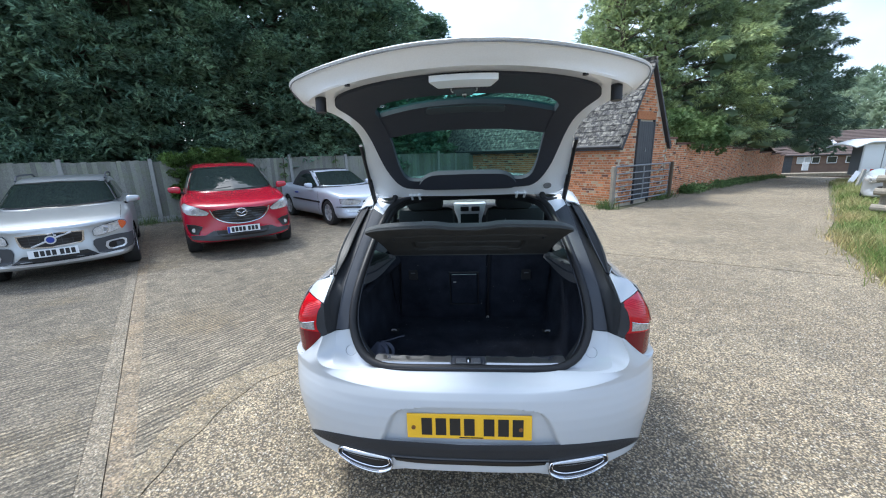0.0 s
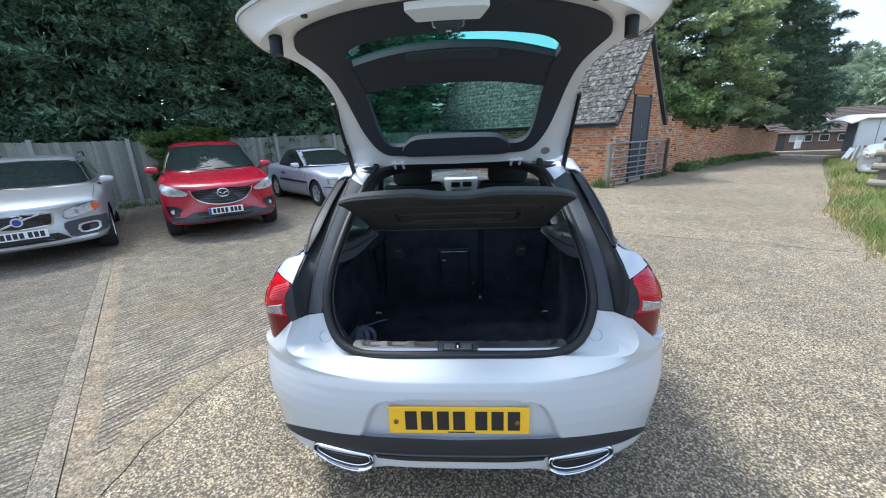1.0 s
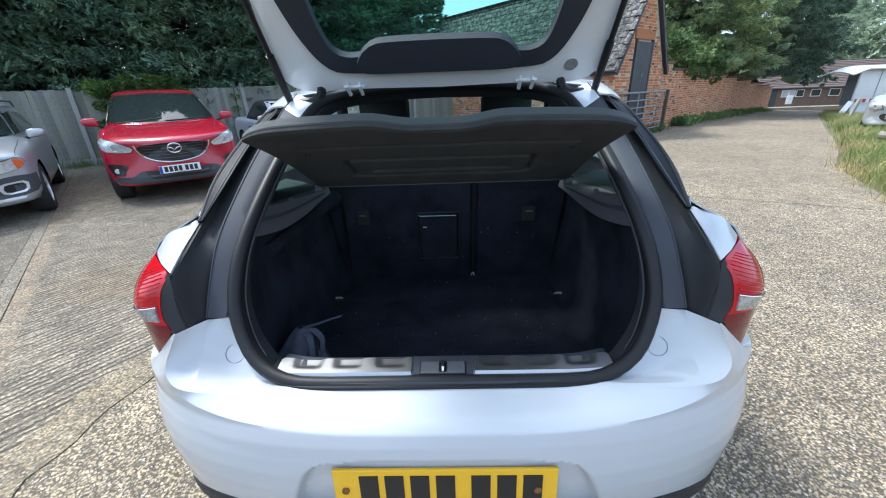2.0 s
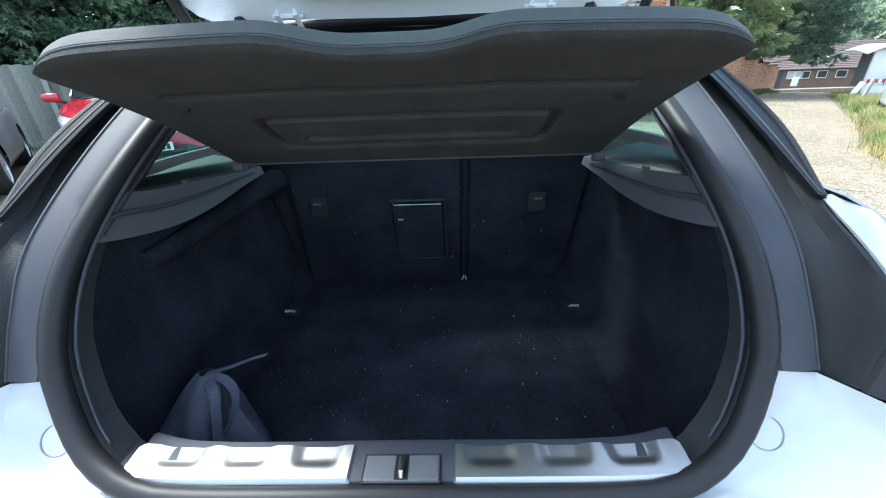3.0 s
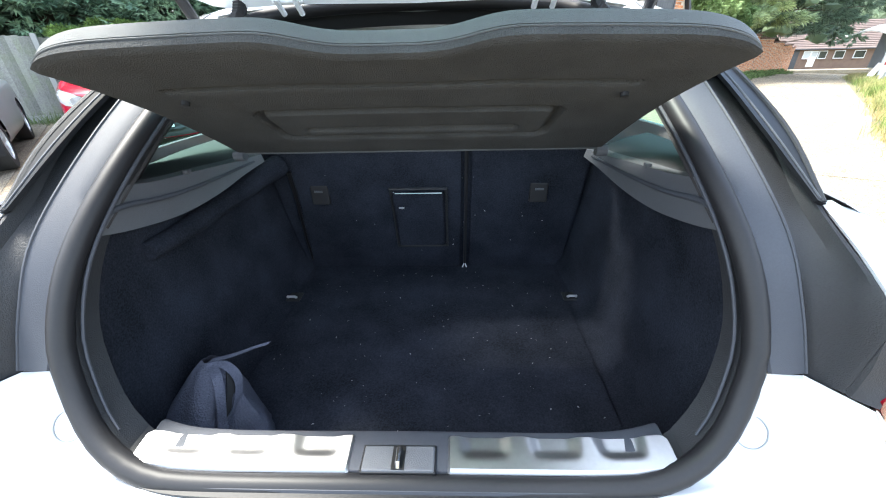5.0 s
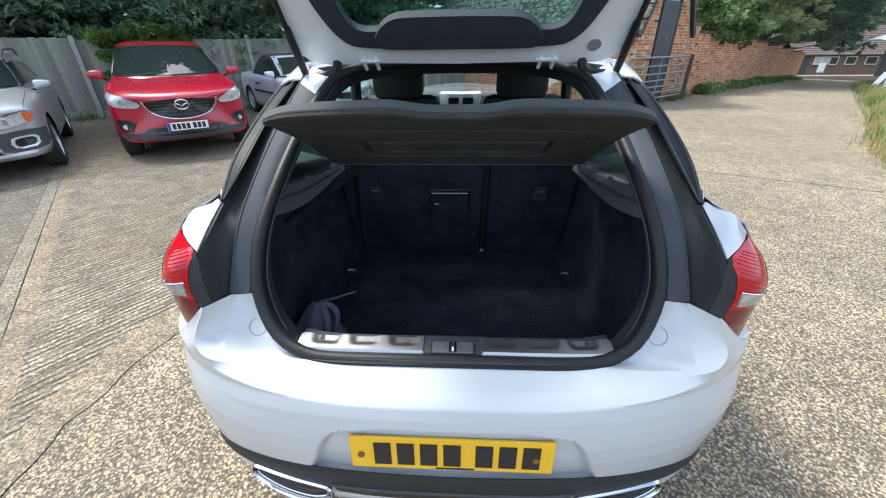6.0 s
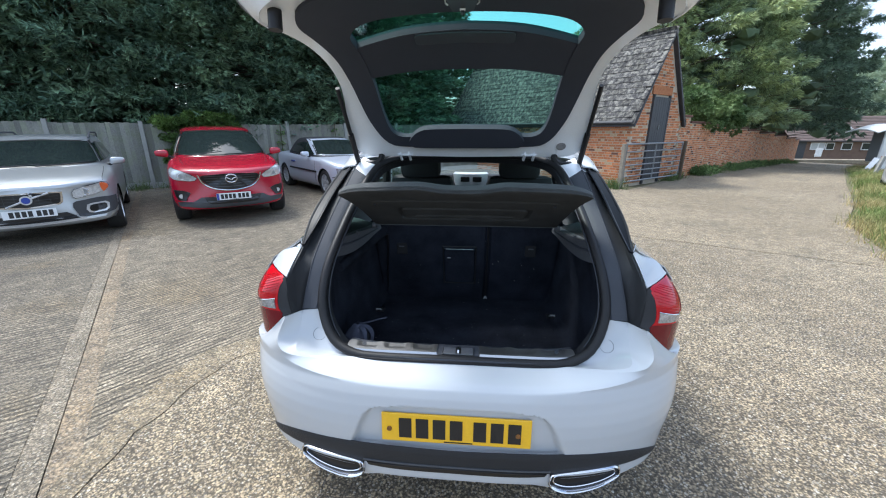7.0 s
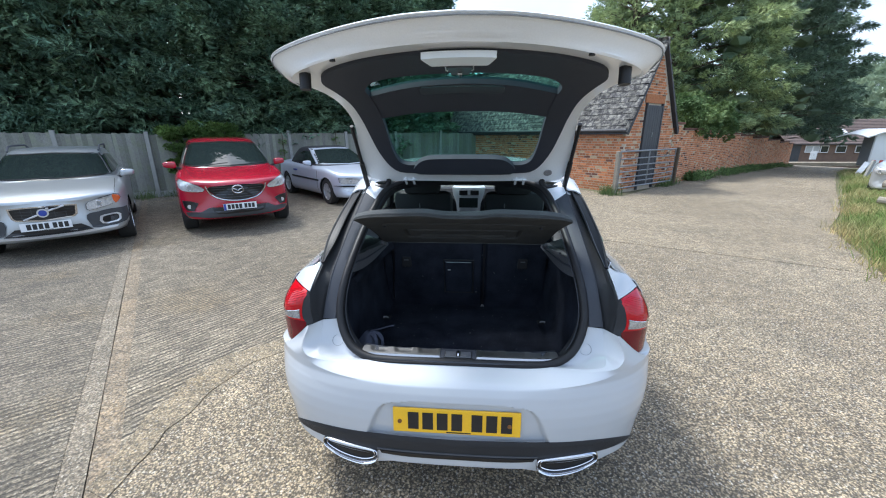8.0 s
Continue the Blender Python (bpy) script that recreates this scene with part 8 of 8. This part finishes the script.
def build_far_house():
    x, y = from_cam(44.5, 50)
    b = -1.75
    h = thing("farm_building", "low brick building with a brown tiled roof at the lane's end", "building", pose(x, y, b, 0, 0, -6))
    L, D, E, R = 30.0, 9.0, 2.25, 5.1
    part("wall", boxed(0, 0, -1, L, D, E), M_FARBRICK, h, "weathered brown brick wall")
    bm = bmesh.new()
    prof = [(-0.5, E - 0.15), (D / 2, R), (D + 0.5, E - 0.15), (D + 0.5, E - 0.3), (D / 2, R - 0.2), (-0.5, E - 0.3)]
    a = [bm.verts.new((-0.4, yy, z)) for yy, z in prof]
    c = [bm.verts.new((L + 0.4, yy, z)) for yy, z in prof]
    for i in range(6):
        bm.faces.new((a[i], c[i], c[(i + 1) % 6], a[(i + 1) % 6]))
    bm.faces.new(a[::-1])
    bm.faces.new(c)
    bmesh.ops.recalc_face_normals(bm, faces=bm.faces)
    rf = part("roof", bm, M_ROOF_FAR, h, "brown tiled roof")
    n = 16
    for k in range(1, n):
        f = k / n
        yy, z = -0.5 + (D / 2 + 0.5) * f, E - 0.15 + (R - E + 0.15) * f
        part("tile_course", boxed(-0.4, yy - 0.03, z - 0.02, L + 0.4, yy + 0.03, z + 0.045), M_ROOF_FAR, rf)
    sk = boxed(-0.45, -0.6, 0, 0.45, 0.6, 0.06)
    s = part("roof_window", sk, M_PLATE_W, rf, "pale roof light")
    s.matrix_local = pose(6.8, 1.9, E + 1.25, 30, 0, 0)
    part("garage_door", boxed(0.1, -0.06, -0.2, 1.45, 0.0, 1.9), M_DOOR, h, "dark garage door")
    for x0, x1, blind in ((1.95, 2.75, True), (2.78, 3.50, True), (3.62, 4.50, False), (5.3, 6.4, False), (7.4, 8.6, False), (10.2, 11.4, False)):
        w = part("window", boxed(x0, -0.08, 0.95, x1, -0.0, 1.82), M_PLATE_W, h, "white framed window")
        part("pane", boxed(x0 + 0.07, -0.10, 1.03, x1 - 0.07, -0.075, 1.74), M_BLIND if blind else M_DARKGLASS, w, "pane with a pale blind" if blind else "")
        part("sill", boxed(x0 - 0.04, -0.14, 0.88, x1 + 0.04, 0, 0.94), M_FARBRICK, w)
    part("gutter", tube([(-0.4, -0.52, E - 0.25), (L + 0.4, -0.52, E - 0.25)], 0.05, 8), M_DOOR, h)
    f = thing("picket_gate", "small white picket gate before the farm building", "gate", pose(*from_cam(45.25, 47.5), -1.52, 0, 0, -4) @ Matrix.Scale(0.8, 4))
    for k in range(9):
        part("picket", boxed(0.105 * k, 0, 0, 0.105 * k + 0.072, 0.04, 1.25), M_PLATE_W, f)
    part("rail", boxed(0, 0.045, 0.3, 0.92, 0.08, 0.4), M_PLATE_W, f)
    part("rail", boxed(0, 0.045, 0.9, 0.92, 0.08, 1.0), M_PLATE_W, f)
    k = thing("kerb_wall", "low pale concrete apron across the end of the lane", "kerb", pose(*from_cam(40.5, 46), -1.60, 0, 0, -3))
    part("kerb", boxed(0, -1.0, -0.5, 14, 0.9, -0.10, bevel=0.02), M_MARGIN, k)


M_FARBRICK = mat("brown_brick_far", (0.175, 0.115, 0.085), 0.9, 0.0, 0.25, 2, 25, tint=(0.13, 0.085, 0.065))
M_BLIND = mat("pale_window_blind", (0.42, 0.43, 0.43), 0.5, 0.0, 0.1, 4, 30)
# shade on the trailer's white end face, put into a grey colour
M_ENDSHADE = mat("shaded_end_face", (0.13, 0.145, 0.155), 0.6, 0.0, 0.1, 4, 60)
M_STRIPE_R = mat("red_tape", (0.45, 0.03, 0.025), 0.5)


def build_trailer():
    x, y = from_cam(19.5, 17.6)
    t = thing("livestock_trailer", "white horse trailer with a raised canopy and striped tape", "trailer", pose(x, y, gz(x, y), 0, 0, -2))
    bm = boxed(0.0, 0, 0.45, 4.2, 0.62, 1.95, bevel=0.08)
    part("trailer_body", bm, M_VAN, t, "white panelled body", smooth=True)
    for k in range(1, 5):
        part("panel_seam", boxed(0.84 * k - 0.015, -0.012, 0.5, 0.84 * k + 0.015, 0.0, 1.9), M_STEEL, t)
    bm = grid([[(xx, yy, 2.0 + 0.14 * math.sin(math.pi * (yy + 0.3) / 1.6)) for xx in (-0.60, 0.0, 2.0, 4.4)] for yy in np.linspace(-0.3, 1.3, 9)])
    for v in bm.verts:
        if v.co.x < -0.5:
            v.co.z -= 0.22
    thicken(bm, 0.05)
    part("canopy", bm, M_VAN, t, "white canopy roof", smooth=True)
    part("window", boxed(1.6, -0.02, 1.45, 2.5, 0.0, 1.62), M_DARKGLASS, t)
    # thin grey sheet that paints the shade on the white end face
    part("end_shade", boxed(-0.014, 0.06, 0.50, -0.002, 0.56, 1.90), M_ENDSHADE, t, "end face of the trailer with its shade painted grey")
    part("lower_skirt", boxed(0.05, 0.015, 0.10, 4.1, 0.06, 0.47, bevel=0.01), M_VAN, t, "white lower skirt")
    part("ramp", tube([(0.0, 0.05, 0.62), (-0.50, -0.15, 0.0)], 0.13, 4), M_VAN, t, "white ramp rail")
    for k in range(9):
        part("tape_stripe", boxed(0.1 + 0.3 * k, -0.03, 0.62, 0.25 + 0.3 * k, -0.012, 0.76), M_STRIPE_R, t, "red stripe of tape")
        part("tape_stripe", boxed(0.25 + 0.3 * k, -0.03, 0.62, 0.40 + 0.3 * k, -0.012, 0.76), M_PLATE_W, t, "white stripe of tape")
    for xx in (1.6, 2.4):
        bm = tube([(xx, -0.02, 0.3), (xx, 0.2, 0.3)], 0.3, 24)
        part("wheel", bm, M_TYRE, t)


def build_rail_fence():
    f = thing("rail_fence", "rough weathered grey fence of round logs in the long grass", "fence", pose(8.90, 7.42, 0, 0, 0, -66.5))
    rng = random.Random(6)
    for k in range(4):
        x = 1.9 * k
        part("post", tube([(x, 0, -0.2), (x + 0.02, 0.01, 0.6), (x - 0.01, 0, 1.10 + 0.04 * (k % 2))], 0.075, 10, taper=0.062), M_TIMBER, f)
    for z in (0.27, 0.62, 0.93):
        for k in range(3):
            x = 1.9 * k - 0.10
            b = tube([(x, -0.12, z + rng.uniform(-0.03, 0.03)), (x + 0.95, -0.13 + rng.uniform(-0.02, 0.02), z + rng.uniform(-0.04, 0.03)), (x + 2.0, -0.12 - 0.03 * (k % 2), z + rng.uniform(-0.03, 0.03))], 0.080, 10, taper=0.068)
            part("rail", b, M_TIMBER, f, "round log rail")
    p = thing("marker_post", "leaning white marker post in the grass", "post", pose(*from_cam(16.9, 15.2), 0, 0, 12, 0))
    part("post", boxed(-0.05, -0.05, -0.1, 0.05, 0.05, 0.62, bevel=0.01), M_CPOST, p)


def blades(name, label, spots, seed, h0, h1, material):
    """Grass: each spot (x, y, spread, number) gets a tuft of bent blades."""
    rng = random.Random(seed)
    vs, fs = [], []
    for x, y, r, n in spots:
        for _ in range(n):
            px, py = x + rng.gauss(0, r), y + rng.gauss(0, r)
            z = gz(px, py) - 0.02
            h = rng.uniform(h0, h1)
            a = rng.uniform(0, 6.283)
            w = 0.003 + 0.004 * rng.random()
            dx, dy = math.cos(a), math.sin(a)
            bend = rng.uniform(0.2, 1.0) * h
            b = rng.uniform(0, 6.283)
            bx, by = math.cos(b) * bend, math.sin(b) * bend
            n0 = len(vs)
            vs += [(px - dx * w, py - dy * w, z), (px + dx * w, py + dy * w, z), (px + bx * 0.35 + dx * w * 0.7, py + by * 0.35 + dy * w * 0.7, z + h * 0.6), (px + bx * 0.35 - dx * w * 0.7, py + by * 0.35 - dy * w * 0.7, z + h * 0.6), (px + bx, py + by, z + h)]
            fs += [(n0, n0 + 1, n0 + 2, n0 + 3), (n0 + 3, n0 + 2, n0 + 4)]
    me = bpy.data.meshes.new(name)
    me.from_pydata(vs, [], fs)
    me.materials.append(material)
    return tagged(new(name, me), label, "grass", kind="stuff")


def build_grass():
    rng = random.Random(12)
    edge = [(4.95, 3.3), (5.6, 4.1), (6.6, 5.75), (8.5, 7.75), (11.6, 11.3), (16, 16.4), (21, 22.2)]
    e = curve_pts(edge, 120)
    spots = []
    out = Vector((0.73, -0.684))
    for x, y in e:
        for k in range(7):
            o = abs(rng.gauss(0, 1.3)) + 0.10
            spots.append((x + out.x * o, y + out.y * o, 0.16, 44))
    for x, y in e[:60]:
        for k in range(5):
            o = rng.uniform(0.02, 0.7)
            spots.append((x + out.x * o, y + out.y * o, 0.10, 26))
    straw, lush = [], []
    for x, y in e[2:44]:
        for k in range(6):
            o = rng.gauss(0.38, 0.24)
            straw.append((x + out.x * o, y + out.y * o, 0.09, 30))
        for k in range(4):
            o = abs(rng.gauss(1.05, 0.30))
            lush.append((x + out.x * o, y + out.y * o, 0.12, 34))
    blades("straw_grass", "dry straw-coloured grass leaning over the edge of the lane", straw, 15, 0.03, 0.15, M_STRAW)
    blades("lush_grass", "tall fresh green grass clumps behind the dry edge", lush, 16, 0.14, 0.38, M_LUSH)
    blades("verge_grass", "long unmown green and straw-coloured grass on the verge", spots, 5, 0.06, 0.34, M_GRASS)
    spots = []
    for k in range(900):
        d = rng.uniform(1.5, 16)
        i = rng.randrange(len(e))
        spots.append((e[i][0] + out.x * d, e[i][1] + out.y * d, 0.35, 14))
    blades("field_grass", "rough grass of the field behind the rails", spots, 6, 0.10, 0.28, M_GRASS)
    spots = []
    for k in range(95):
        s = rng.uniform(1.9, 30)
        q = Vector((6.66, 12.28)) + LANE * s + Vector((0.73, -0.684)) * abs(rng.gauss(0.10, 0.30))
        spots.append((q.x, q.y, 0.12, 30))
    t = thing("wall_nettles", "dark leafy nettles and weeds along the foot of the brick wall", "weeds", pose(0, 0, 0), kind="stuff")
    clumps = []
    for k in range(120):
        s = 2.0 + 22 * rng.random() ** 1.6
        q = Vector((6.66, 12.28)) + LANE * s + Vector((0.73, -0.684)) * abs(rng.gauss(0.12, 0.22))
        r = rng.uniform(0.12, 0.30)
        clumps.append((Vector((q.x, q.y, gz(q.x, q.y) + r * 0.55)), r, Vector((0, 0, 0.6))))
    crown("leaves", clumps, rng, 0.085, 700, M_NETTLE, t, flat=0.6)
    blades("wall_weeds", "green weeds growing along the foot of the brick wall", spots, 7, 0.06, 0.36, M_WEED)
    spots = []
    for k in range(46):
        s = rng.choice((rng.uniform(-0.4, 0.3), rng.uniform(2.6, 4.2), rng.uniform(2.6, 4.2)))
        o = rng.uniform(-0.1, 0.30)
        spots.append((4.10 + 0.766 * s - 0.643 * o, 9.95 + 0.643 * s + 0.766 * o, 0.09, 22))
    blades("gate_weeds", "green weeds at the foot of the field gate", spots, 9, 0.06, 0.38, M_WEED)
    spots = []
    for k in range(170):
        s = rng.uniform(-6, 9)
        q = FENCE_P + FENCE_D * s + Vector((FENCE_D.y, -FENCE_D.x)) * abs(rng.gauss(0.10, 0.25))
        spots.append((q.x, q.y, 0.12, 26))
    blades("fence_weeds", "green weeds along the foot of the fence", spots, 8, 0.08, 0.32, M_WEED)


M_STRAW = leaf_mat("straw_blades", (0.33, 0.29, 0.12), (0.52, 0.40, 0.20))
M_NETTLE = leaf_mat("nettle_leaf", (0.115, 0.185, 0.070), (0.19, 0.28, 0.105), vary=0.6)
M_LUSH = leaf_mat("fresh_grass_blades", (0.155, 0.26, 0.062), (0.27, 0.38, 0.11))
M_WEED = leaf_mat("weed_blades", (0.080, 0.130, 0.045), (0.13, 0.175, 0.065))

suv()
estate()
convertible()
field_car()
build_far_house()
build_trailer()
build_rail_fence()
build_grass()
